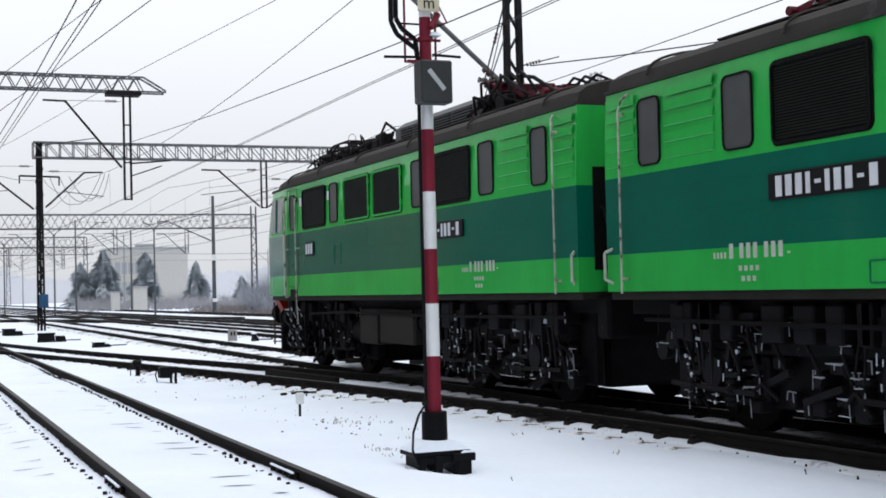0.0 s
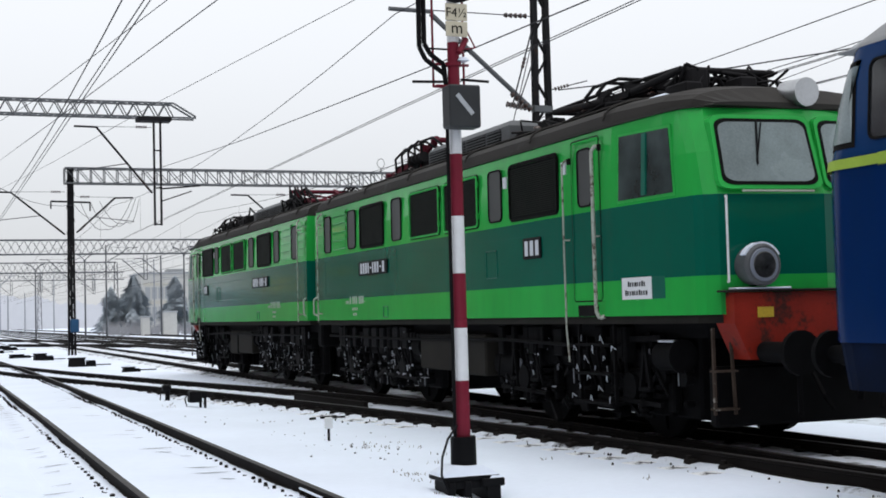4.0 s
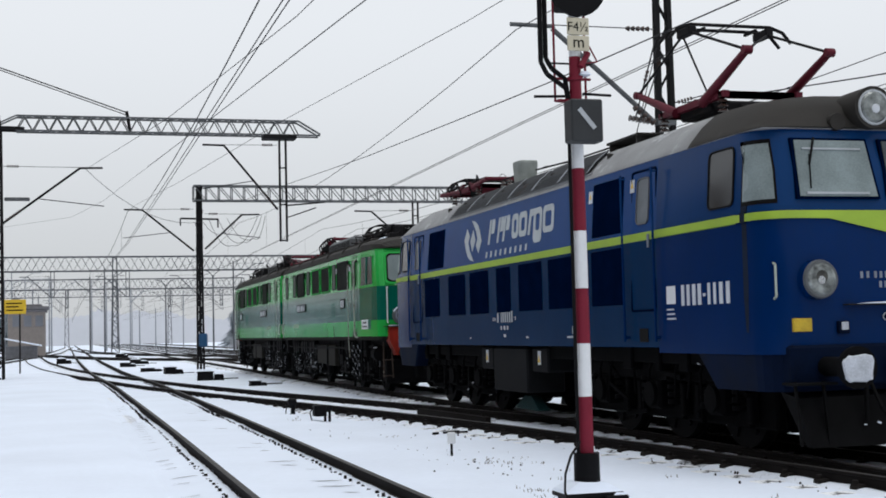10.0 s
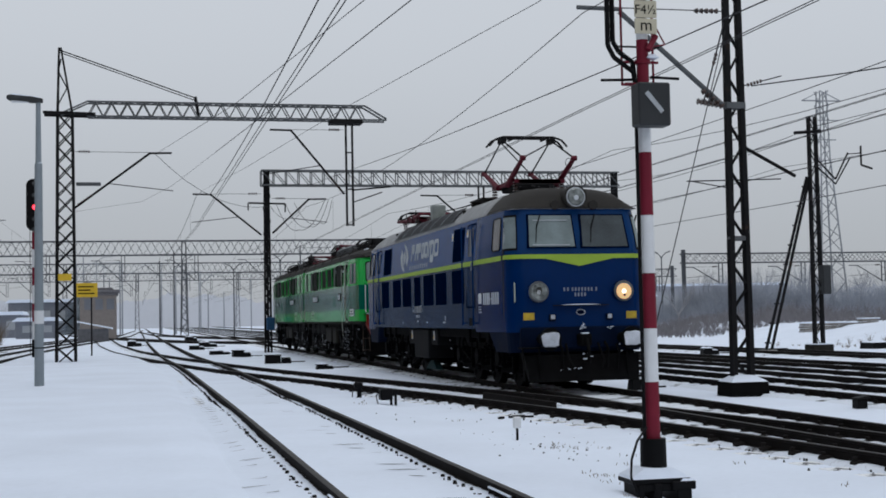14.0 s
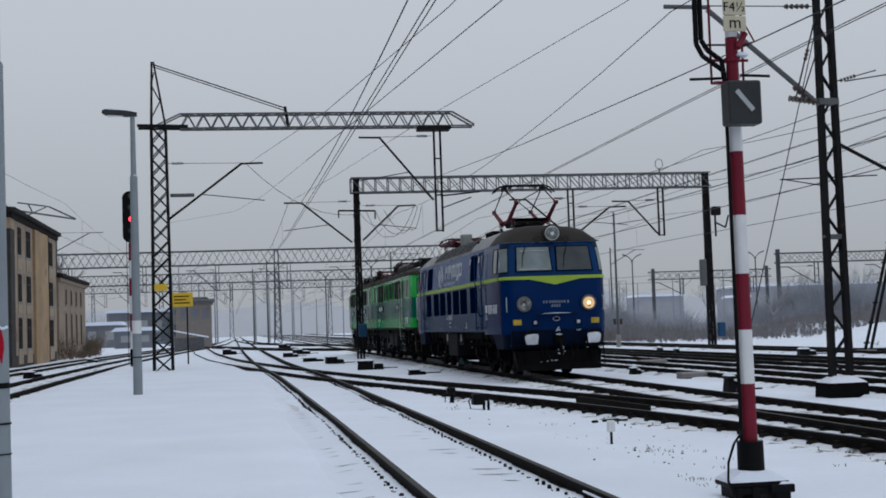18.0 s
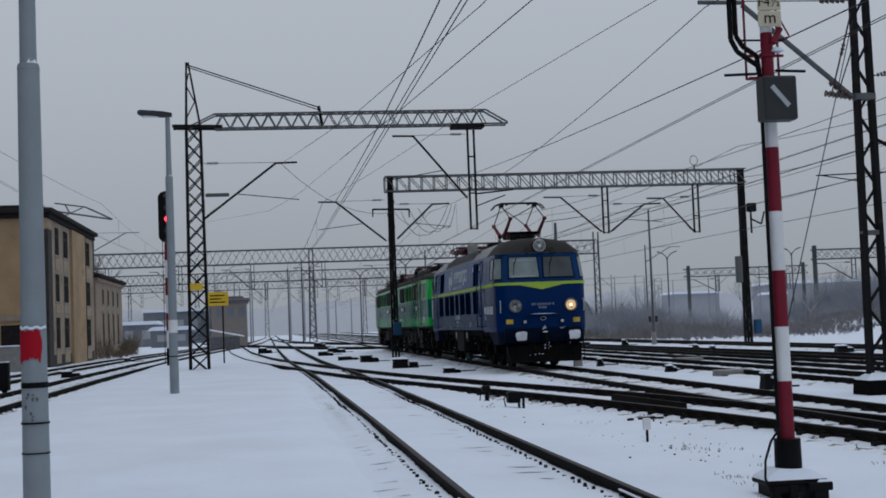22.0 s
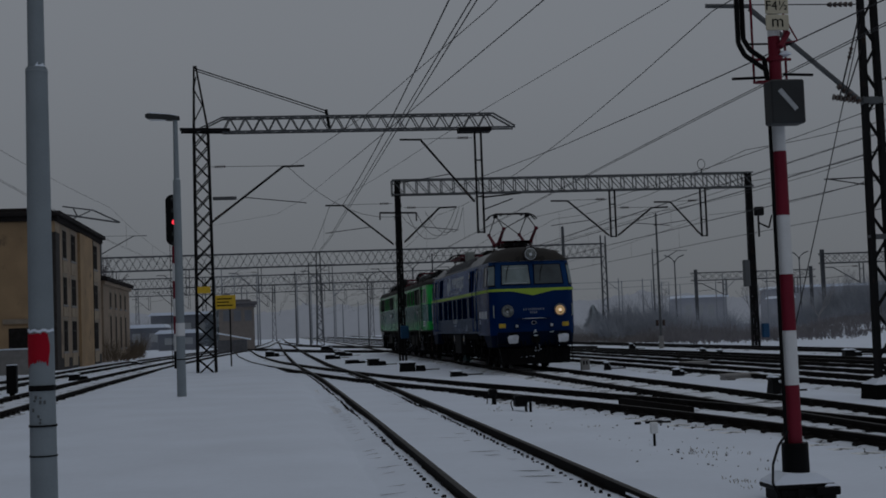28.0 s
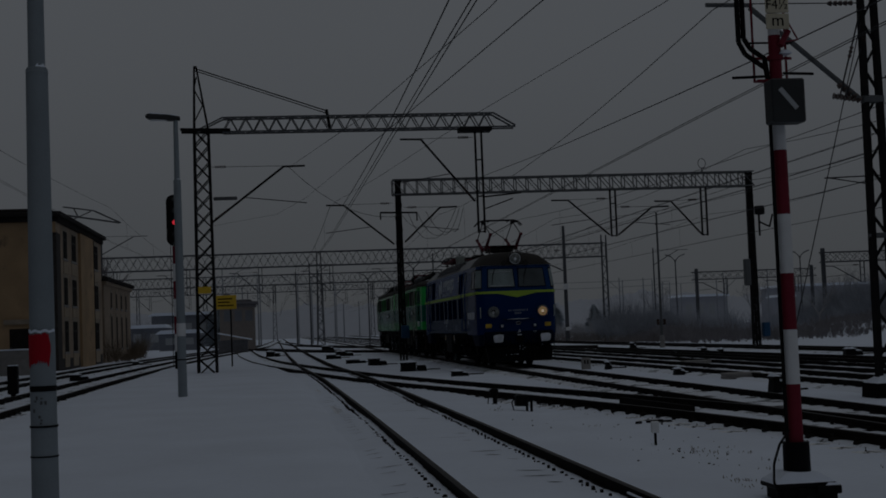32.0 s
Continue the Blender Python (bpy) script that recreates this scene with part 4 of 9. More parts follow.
pm = pole_mast(22.9, 77, 8.1, M_STEEL_GREY, 0, 0.17, "slim dark pole on a concrete socket with insulators")
part("socket", Shape().cyl((0, 0, -0.1), (0, 0, 0.75), 0.17, 10, 0.14), M_CONCRETE, pm)
for u in (-0.2, 0.2):
    part("collar", Shape().cyl((u, 0, 1.35), (u, 0, 1.7), 0.09, 8), M_PORCELAIN, pm)

# ---- locomotives ----
def flipped(s, sign):
    if sign > 0:
        s.v = [(-x, y, z) for x, y, z in s.v]
    return s


def plan_outline(pts, z):
    return [(x, y, z) for x, y in pts]


def rounded_plan(hw, y0, y1, r0, r1, k=5):
    """Plan of a body: half width hw, from y0 to y1, corner radii at both ends."""
    pts = []
    for cx, cy, r, a0 in ((hw - r1, y1 - r1, r1, 0), (-hw + r1, y1 - r1, r1, 90), (-hw + r0, y0 + r0, r0, 180), (hw - r0, y0 + r0, r0, 270)):
        for i in range(k + 1):
            a = radians(a0 + 90 * i / k)
            pts.append((cx + r * math.cos(a), cy + r * math.sin(a)))
    return pts


def wheelset(parent, y, r=0.625):
    s = Shape()
    for x in (-0.75, 0.75):
        d = 1 if x > 0 else -1
        s.cyl((x - 0.065, 0, 0), (x + 0.065, 0, 0), r, 28)
        s.cyl((x - d * 0.1, 0, 0), (x - d * 0.066, 0, 0), r + 0.03, 28)
        s.cyl((x + d * 0.066, 0, 0), (x + d * 0.12, 0, 0), 0.18, 14)
        for a in range(6):
            c, q = math.cos(a * math.pi / 3), math.sin(a * math.pi / 3)
            s.bar((x + d * 0.07, c * 0.2, q * 0.2), (x + d * 0.07, c * (r - 0.1), q * (r - 0.1)), 0.06)
    s.cyl((-0.75, 0, 0), (0.75, 0, 0), 0.09, 12)
    w = part("wheelset", s, M_UNDER, parent)
    w.matrix_basis = pose(0, y, r)
    return w


def bogie(parent, yc, axles, seed, r=0.625, frosty=60):
    """Side frames with axle boxes, springs, brake rods and sand pipes."""
    rr = random.Random(seed)
    L = axles[-1] - axles[0]
    gear_m = M_SOOTGEAR if frosty < 10 else M_UNDER if frosty < 30 else M_FROSTGEAR
    share = min(1.0, frosty / 60)
    for sx in (-1, 1):
        s = Shape()
        x = 1.08
        s.cbox(-x - 0.09, -x + 0.09, yc + axles[0] - 0.75, yc + axles[-1] + 0.75, 0.82, 1.06, 0.03)
        for a in axles:
            s.cbox(-x - 0.16, -x + 0.1, yc + a - 0.21, yc + a + 0.21, 0.42, 0.84, 0.04)
            s.cyl((-x - 0.22, yc + a, r), (-x - 0.1, yc + a, r), 0.17, 14)
            for k in (-1, 1):
                for q in range(4):
                    z = 0.5 + q * 0.1
                    s.cyl((-x - 0.02, yc + a + k * 0.42, z), (-x - 0.02, yc + a + k * 0.42, z + 0.06), 0.105, 12)
                s.bar((-x, yc + a + k * 0.62, 0.30), (-x, yc + a + k * 0.62, 0.95), 0.07)
                s.cbox(-x - 0.06, -x + 0.06, yc + a + k * 0.68 - 0.06, yc + a + k * 0.68 + 0.06, 0.35, 0.8, 0.02)
        part("bogie_frame", flipped(s, sx), gear_m, parent)
        s = Shape()
        for i in range(int(L / 0.42) + 3):
            y = yc + axles[0] - 0.7 + i * 0.42 + rr.uniform(-0.1, 0.1)
            z = rr.uniform(0.25, 0.9)
            s.bar((-x - rr.uniform(0.0, 0.16), y, z), (-x - rr.uniform(0.05, 0.2), y + rr.uniform(0.2, 0.6), z + rr.uniform(-0.25, 0.25)), rr.uniform(0.03, 0.07))
            if rr.random() < 0.6:
                s.tube([(-x - 0.14, y, 1.2), (-x - 0.18, y + 0.1, 0.95), (-x - 0.15, y + rr.uniform(0.1, 0.3), 0.6)], 0.02)
            if rr.random() < 0.5:
                s.cbox(-x - 0.26, -x - 0.06, y, y + rr.uniform(0.14, 0.34), 0.95, 1.32, 0.02)
        part("brake_gear", flipped(s, sx), gear_m, parent)
        s = Shape()
        if frosty < 10:
            for i in range(frosty):
                y, z = yc + rr.uniform(axles[0] - 0.9, axles[-1] + 0.9), rr.uniform(0.3, 1.2)
                s.bar((-x - 0.22, y, z), (-x - 0.22, y + rr.uniform(0.02, 0.06), z + rr.uniform(-0.02, 0.02)), 0.02, 0.014)
            part("frost", flipped(s, sx), M_FROST, parent, "patches of frozen snow")
        else:
            # hanger brackets, guides and rods, with ledges of frozen snow on them
            g = Shape()
            for a in axles:
                for k in (-0.34, 0.34):
                    yy = yc + a + k
                    for e in (-0.11, 0.11):
                        g.bar((-x - 0.19, yy + e, 0.62), (-x - 0.19, yy, 1.14), 0.035, 0.05)
                    g.cbox(-x - 0.22, -x - 0.14, yy - 0.13, yy + 0.13, 0.58, 0.63, 0.01)
                    g.cyl((-x - 0.2, yy, 0.3), (-x - 0.2, yy, 0.58), 0.035, 8)
                    for q in range(5):
                        g.cyl((-x - 0.2, yy, 0.3 + q * 0.055), (-x - 0.2, yy, 0.33 + q * 0.055), 0.07, 10)
                    # snow: a small peak, a drip and a ledge
                    if rr.random() < share:
                        s.prism([(yy - 0.05, 1.06), (yy + 0.05, 1.06), (yy + 0.01, 1.15), (yy - 0.02, 1.14)], "x", -x - 0.225, -x - 0.2)
                    if rr.random() < 0.8 * share:
                        L_ = rr.uniform(0.1, 0.3)
                        s.bar((-x - 0.225, yy + 0.08, 0.96), (-x - 0.225, yy + 0.08 + L_, 0.955 + rr.uniform(-0.015, 0.01)), 0.018, 0.03)
                    for _ in range(int(share * rr.randint(2, 5))):
                        u, w_ = yy + rr.uniform(-0.2, 0.2), rr.uniform(0.35, 1.0)
                        s.bar((-x - 0.23, u, w_), (-x - 0.225, u + rr.uniform(-0.015, 0.015), w_ - rr.uniform(0.03, 0.11)), rr.uniform(0.006, 0.014), 0.01)
                    for _ in range(int(share * rr.randint(3, 6))):
                        u, w_, q_ = yy + rr.uniform(-0.3, 0.3), rr.uniform(0.3, 0.85), rr.uniform(0.01, 0.03)
                        s.cyl((-x - 0.23, u, w_), (-x - 0.2, u, w_), q_, 6, q_ * 0.5)
                g.bar((-x - 0.21, yc + a - 0.75, 0.48), (-x - 0.21, yc + a + 0.75, 0.44), 0.05)
                g.bar((-x - 0.16, yc + a - 0.7, 1.17), (-x - 0.16, yc + a + 0.7, 1.2), 0.07)
                for q in range(6):
                    u = yc + a + rr.uniform(-0.75, 0.75)
                    g.tube([(-x - 0.2, u, 1.32), (-x - 0.24, u + rr.uniform(-0.05, 0.05), 1.0), (-x - 0.2, u + rr.uniform(-0.2, 0.2), rr.uniform(0.4, 0.8))], rr.uniform(0.012, 0.022), 5)
                    g.cbox(-x - 0.25, -x - 0.1, u - 0.06, u + rr.uniform(0.05, 0.16), rr.uniform(0.9, 1.15), 1.34, 0.015)
            # dense lumps, rods and castings between the hangers, rimed along their edges
            rime = Shape()
            for _ in range(70):
                u, w_ = yc + rr.uniform(axles[0] - 1.15, axles[-1] + 1.05), rr.uniform(0.3, 1.2)
                q1, q2, dp = rr.uniform(0.06, 0.22), rr.uniform(0.05, 0.2), rr.uniform(0.08, 0.2)
                if rr.random() < 0.55:
                    g.cbox(-x - dp, -x + 0.05, u - q1 / 2, u + q1 / 2, w_ - q2 / 2, w_ + q2 / 2, 0.02)
                elif rr.random() < 0.6:
                    g.cyl((-x - dp, u, w_), (-x, u, w_), q1 * 0.5, 10, q1 * 0.4)
                else:
                    g.tube([(-x - dp, u, w_), (-x - dp - 0.03, u + q1, w_ + q2), (-x - dp, u + 2 * q1, w_ - q2 * 0.5)], 0.02, 6)
                e = -x - dp - 0.004
                for _ in range(rr.randint(1, 3) if rr.random() < share + 0.15 else 0):
                    a0 = u + rr.uniform(-0.5, 0.5) * q1
                    if rr.random() < 0.5:
                        rime.bar((e, a0 - q1 * 0.4, w_ + q2 / 2), (e, a0 + q1 * rr.uniform(0.1, 0.7), w_ + q2 / 2 + rr.uniform(-0.01, 0.01)), rr.uniform(0.006, 0.016), 0.012)
                    else:
                        rime.bar((e, a0, w_ + q2 / 2), (e, a0 + rr.uniform(-0.02, 0.02), w_ + q2 / 2 - rr.uniform(0.04, 0.2)), rr.uniform(0.005, 0.012), 0.01)
            tagged(part("rime", flipped(rime, sx), M_RIME, parent, "grey rime along the edges of the gear"), kind="stuff")
            tagged(part("hanger_gear", flipped(g, sx), gear_m, parent), kind="stuff")
            part("frost", flipped(s, sx), M_GEARFROST, parent, "ledges and drips of frozen snow")
            bc = part("brake_cylinder", flipped(Shape().cyl((-x - 0.12, yc + axles[-1] + 0.66, 1.0), (-x - 0.12, yc + axles[-1] + 1.02, 1.0), 0.17, 16, 0.15).cyl((-x - 0.12, yc + axles[-1] + 1.02, 1.0), (-x - 0.12, yc + axles[-1] + 1.08, 1.0), 0.19, 16), sx), M_UNDER, parent, "black brake cylinder")
            part("frost", flipped(Shape().cbox(-x - 0.22, -x - 0.02, yc + axles[-1] + 0.68, yc + axles[-1] + 1.0, 1.155, 1.18, 0.01), sx), M_FROST, bc)
        s = Shape()
        s.cbox(-1.0, -0.85, yc + axles[0] - 1.1, yc + axles[-1] + 1.1, 0.28, 1.24, 0.03)
        part("inner_frame", flipped(s, sx), gear_m, parent)
    for a in axles:
        part("traction_motor", Shape().cbox(-0.6, 0.6, yc + a - 0.72, yc + a + 0.72, 0.22, 1.2, 0.05), gear_m, parent)
    part("bolster", Shape().cbox(-0.95, 0.95, yc + axles[0] - 0.4, yc + axles[-1] + 0.4, 0.75, 1.25, 0.04), gear_m, parent)


def buffers(parent, y, d, snow=False, zc=1.06):
    for x in (-0.875, 0.875):
        b = part("buffer", Shape().cyl((x, y, zc), (x, y + d * 0.42, zc), 0.11, 14).cyl((x, y + d * 0.42, zc), (x, y + d * 0.62, zc), 0.085, 14).cyl((x, y + d * 0.58, zc), (x, y + d * 0.64, zc), 0.23, 18), M_UNDER, parent)
        if snow:
            part("snow_crust", Shape().loft([[(x + k * math.copysign(abs(math.cos(a)) ** 0.55, math.cos(a)) * (0.185 + 0.012 * math.sin(3 * a + x) + 0.008 * math.sin(7 * a)), y + d * (0.645 + e), zc - 0.01 + k * math.copysign(abs(math.sin(a)) ** 0.55, math.sin(a)) * (0.155 + 0.012 * math.sin(2 * a + 1) + 0.008 * math.cos(9 * a))) for a in [2 * math.pi * i / 28 for i in range(28)]] for e, k in ((0, 1), (0.018, 0.92))]), M_FROST, b, "packed snow on the buffer head")
    part("coupling", Shape().cbox(-0.12, 0.12, min(y, y + d * 0.3), max(y, y + d * 0.3), 0.9, 1.15, 0.03).tube([(0, y + d * 0.3, 1.05), (0, y + d * 0.45, 0.8), (0, y + d * 0.4, 0.55)], 0.04).tube([(-0.35, y, 0.95), (-0.38, y + d * 0.3, 0.6), (-0.3, y + d * 0.35, 0.45)], 0.025).tube([(0.35, y, 0.95), (0.38, y + d * 0.3, 0.6), (0.3, y + d * 0.35, 0.45)], 0.025), M_UNDER, parent)


def pantograph(parent, yc, z0, raised, m, span=1.7, top=None):
    """Diamond pantograph on four insulators, folded or raised."""
    base = Shape()
    for x in (-0.55, 0.55):
        base.bar((x, yc - 1.0, z0 + 0.24), (x, yc + 1.0, z0 + 0.24), 0.09)
        for y in (-0.9, 0.9):
            base.bar((-0.6, yc + y, z0 + 0.24), (0.6, yc + y, z0 + 0.24), 0.09)
    p = part("pantograph", base, m, parent)
    s = Shape()
    for x in (-0.55, 0.55):
        for y in (-0.9, 0.9):
            insulator(s, (x, yc + y, z0), (x, yc + y, z0 + 0.25), 0.08, 4)
    part("insulator", s, M_PORCELAIN, p)
    arms, upper, head = Shape(), Shape(), Shape()
    if raised:
        zk, zt = z0 + (top - z0) * 0.5, top
        for k in (-1, 1):
            for x in (-0.5, 0.5):
                arms.cyl((x * 1.2, yc + k * 0.4, z0 + 0.2), (x * 1.2, yc + k * span, zk), 0.072, 8, 0.05)
                arms.cyl((x * 1.2 - 0.06, yc + k * span, zk), (x * 1.2 + 0.06, yc + k * span, zk), 0.06, 8)
                upper.cyl((x * 1.2, yc + k * span, zk), (x * 1.2, yc + k * 0.12, zt - 0.1), 0.02, 6)
            upper.cyl((k * 0.6, yc + k * span, zk), (-k * 0.6, yc + k * 0.12, zt - 0.1), 0.016, 6)
        for x in (-0.6, 0.6):
            head.cbox(x - 0.06, x + 0.06, yc - 0.2, yc + 0.2, zt - 0.14, zt - 0.02, 0.015)
        gear = Shape().cbox(-0.5, 0.5, yc - 0.5, yc + 0.5, z0 + 0.08, z0 + 0.24, 0.03)
        for k in range(7):
            gear.cyl((-0.5 + 0.15 * k, yc - 0.9 + 0.25 * (k % 3), z0 + 0.1), (-0.4 + 0.13 * k, yc + 0.2 + 0.2 * (k % 4), z0 + 0.34), 0.035, 6)
    else:
        zk, zt = z0 + 0.3, z0 + 0.46
        for k in (-1, 1):
            for x in (-0.55, 0.55):
                arms.cyl((x, yc + k * 0.35, z0 + 0.24), (x * 1.15, yc + k * 1.72, zk), 0.06, 8, 0.045)
                upper.cyl((x * 1.15, yc + k * 1.72, zk + 0.02), (x * 0.8, yc + k * 0.12, zt - 0.05), 0.026, 6)
                arms.bar((x, yc + k * 0.95, z0 + 0.2), (x, yc + k * 0.2, z0 + 0.36), 0.05, 0.07)
            upper.cyl((0.6, yc + k * 1.7, zk), (-0.42, yc + k * 0.12, zt - 0.06), 0.018, 6)
            upper.cyl((-0.6, yc + k * 1.7, zk), (0.42, yc + k * 0.12, zt - 0.06), 0.018, 6)
            arms.cyl((-0.66, yc + k * 1.72, zk), (0.66, yc + k * 1.72, zk), 0.04, 8)
            arms.cyl((-0.62, yc + k * 0.35, z0 + 0.24), (0.62, yc + k * 0.35, z0 + 0.24), 0.06, 8)
        gear = Shape()
        for x in (-0.32, 0.32):
            for q in range(9):
                gear.cyl((x, yc - 0.3 + 0.07 * q, z0 + 0.2), (x, yc - 0.26 + 0.07 * q, z0 + 0.2), 0.055, 8)
        gear.cbox(-0.2, 0.2, yc + 0.4, yc + 0.8, z0 + 0.02, z0 + 0.26, 0.03)
        for q in range(4):
            yy = yc - 1.3 + 0.75 * q
            gear.tube([(-0.6, yy, z0 + 0.12), (-0.64, yy + 0.16, z0 + 0.4), (-0.6, yy + 0.36, z0 + 0.46), (-0.55, yy + 0.55, z0 + 0.34)], 0.016, 6)
    for k in (-1, 1):
        y = yc + k * 0.16
        head.tube([(-0.95, y, zt - 0.22), (-0.82, y, zt - 0.07), (-0.62, y, zt), (0.62, y, zt), (0.82, y, zt - 0.07), (0.95, y, zt - 0.22)], 0.025)
    head.bar((-0.4, yc - 0.16, zt - 0.05), (-0.4, yc + 0.16, zt - 0.05), 0.04).bar((0.4, yc - 0.16, zt - 0.05), (0.4, yc + 0.16, zt - 0.05), 0.04)
    part("drive_gear", gear, M_STEEL, p, "black springs and drive under the arms")
    part("lower_arm", arms, m, p)
    part("upper_arm", upper, M_STEEL, p)
    part("collector_head", head, M_STEEL, p)
    return p


def bars_text(parent, widths, y0, z0, h, gap, x, material, sign, name="lettering_bar"):
    """Writing as plain bars, one for each character, on a side wall."""
    y = y0
    for w in widths:
        if w > 0:
            part(name, flipped(Shape().box(x - 0.004, x, y, y + w, z0, z0 + h), sign), material, parent)
        y += abs(w) + gap
    return y


def window_on_side(parent, y0, y1, z0, z1, x, sign, glass, rubber=M_RUBBER, name="window"):
    w = part(name, flipped(Shape().ring_frame(y0, y1, z0, z1, x, 0.02, 0.02, 0.09), sign), rubber, parent)
    part("pane", flipped(Shape().prism(Shape.rounded(y0 + 0.015, y1 - 0.015, z0 + 0.015, z1 - 0.015, 0.075), "x", x - 0.008, x + 0.01), sign), glass, w)
    return w


def grille_on_side(parent, y0, y1, z0, z1, x, sign, frame_mat):
    gname = part("louvre_grille", flipped(Shape().ring_frame(y0, y1, z0, z1, x, 0.028, 0.03, 0.07), sign), frame_mat, parent)
    part("grille_seal", flipped(Shape().ring_frame(y0 - 0.018, y1 + 0.018, z0 - 0.018, z1 + 0.018, x, 0.02, 0.012, 0.085), sign), M_RUBBER, gname)
    part("grille_back", flipped(Shape().box(x - 0.004, x + 0.02, y0 + 0.03, y1 - 0.03, z0 + 0.03, z1 - 0.03), sign), M_GRILLE, gname)
    s = Shape()
    n = 24
    for i in range(n):
        z = z0 + 0.05 + (z1 - z0 - 0.1) * i / n
        s.add([(x - 0.006, y0 + 0.045, z + 0.022), (x - 0.006, y1 - 0.045, z + 0.022), (x - 0.022, y1 - 0.045, z), (x - 0.022, y0 + 0.045, z)], [(0, 1, 2, 3)])
    part("slats", flipped(s, sign), M_SLAT, gname)
    if frame_mat is M_RUBBER:
        return
    h = Shape()
    for y in (y0 - 0.02, y1 - 0.02):
        for z in (z0 + 0.12, z1 - 0.18):
            h.cbox(x - 0.04, x, y, y + 0.04, z, z + 0.09, 0.008)
    part("hinge", flipped(h, sign), frame_mat, gname)


def green_unit(label):
    """One half of the two-part locomotive: flat gangway end at y = 0, cab at y = 14.9."""
    t = thing("green_locomotive_section", label, "locomotive", group="halves of the green locomotive")

    def plan(hw, lean):
        e = 14.85 - lean
        pts = [(hw, 0.0), (hw, 12.9), (hw - 0.06, 14.1 - lean * 0.5), (hw - 0.1, e - 0.32), (hw - 0.15, e - 0.2), (hw - 0.27, e - 0.1), (0, e + 0.04)]
        return pts + [(-x, y) for x, y in pts[-2::-1]]

    body = Shape().loft([plan_outline(plan(1.52, 0.0), 1.46), plan_outline(plan(1.52, 0.0), 1.62), plan_outline(plan(1.52, 0.0), 2.73), plan_outline(plan(1.51, 0.12), 3.2), plan_outline(plan(1.48, 0.32), 3.70)])
    part("body", body, M_GREEN, t, "body in two greens with a dark waist band")
    part("sole_bar", Shape().loft([plan_outline(plan(1.47, 0.05), 1.37), plan_outline(plan(1.47, 0.05), 1.458)]), M_TANK, t, "grimy dark frame edge")
    part("underframe", Shape().loft([plan_outline(plan(1.2, 0.3), 1.2), plan_outline(plan(1.2, 0.3), 1.368)]), M_UNDER, t, "black recessed underframe")
    part("rain_gutter", Shape().loft([plan_outline(plan(1.51, 0.30), 3.702), plan_outline(plan(1.51, 0.30), 3.735)]), M_ROOF, t)
    rings = []
    for y, k, up in ((0.02, 1.0, 0.36), (0.3, 1.0, 0.40), (12.9, 1.0, 0.40), (13.8, 0.93, 0.36), (14.3, 0.86, 0.26), (14.56, 0.78, 0.05)):
        hw = 1.47 * k
        rings.append([(hw * math.cos(a), y, 3.72 + up * (abs(math.sin(a)) ** 0.65)) for a in [math.pi * i / 14 for i in range(15)]] + [(-hw, y, 3.715), (hw, y, 3.715)])
    part("roof", Shape().loft(rings, smooth=False), M_ROOF, t, "sooty dark grey curved roof")
    for sg_ in (-1, 1):
        x = -1.521
        for a, b in ((0.75, 1.2), (2.35, 2.85), (4.95, 5.45), (9.25, 9.72)):
            window_on_side(t, a, b, 2.81, 3.55, x + 0.004, sg_, M_DUSTYGLASS)
        for a, b in ((3.15, 4.5), (5.9, 7.28), (7.48, 8.86), (10.0, 11.5)):
            grille_on_side(t, a, b, 2.79, 3.55, x + 0.004, sg_, M_GREEN_UP if 5.5 < a < 9 else M_RUBBER)
        d = part("cab_door", flipped(Shape().ring_frame(11.9, 12.62, 1.66, 3.62, x + 0.003, 0.02, 0.008, 0.05), sg_), M_GREEN, t)
        part("door_gap", flipped(Shape().ring_frame(11.88, 12.64, 1.64, 3.64, x + 0.002, 0.014, 0.004, 0.06), sg_), M_RUBBER, d)
        window_on_side(d, 12.06, 12.44, 2.8, 3.52, x + 0.004, sg_, M_DUSTYGLASS)
        # door rails: a thin rusty one and a thick pale one, both bent in at the top; a thin one at the gangway end
        for y, r_, top in ((11.8, 0.013, 3.42), (12.6, 0.024, 3.5)):
            part("handrail", flipped(Shape().tube([(x, y + 0.07, top - 0.02), (x - 0.06, y + 0.05, top), (x - 0.085, y, top - 0.06), (x - 0.085, y, 2.4)] + ([(x - 0.08, y, 1.3), (x - 0.05, y, 0.9)] if y < 12 else [(x - 0.08, y, 1.52), (x - 0.05, y + 0.03, 1.44), (x, y + 0.06, 1.46)]), r_, 8).cyl((x, y, 2.42), (x - 0.085, y, 2.42), 0.012, 6), sg_), M_RUSTRAIL, t, "pale handrail flecked with rust")
            part("rail_bracket", flipped(Shape().cbox(x - 0.05, x, y + 0.05, y + 0.1, top - 0.06, top + 0.02, 0.01), sg_), M_RUBBER, t)
        part("handrail", flipped(Shape().tube([(x, 0.56, 3.64), (x - 0.06, 0.5, 3.58), (x - 0.08, 0.46, 3.45), (x - 0.08, 0.45, 1.44)], 0.013, 8).cyl((x, 0.45, 3.42), (x - 0.08, 0.45, 3.42), 0.018, 6).cyl((x, 0.45, 1.6), (x - 0.08, 0.45, 1.6), 0.018, 6), sg_), M_RUSTRAIL, t)
        part("end_handle", flipped(Shape().tube([(x + 0.02, 0.12, 1.95), (x - 0.06, 0.05, 1.9), (x - 0.06, 0.05, 1.6), (x + 0.02, 0.12, 1.55)], 0.02), sg_), M_PALE, t)
        cab = [(13.08, 2.80), (14.2, 2.80), (14.1, 3.52), (13.08, 3.55)]
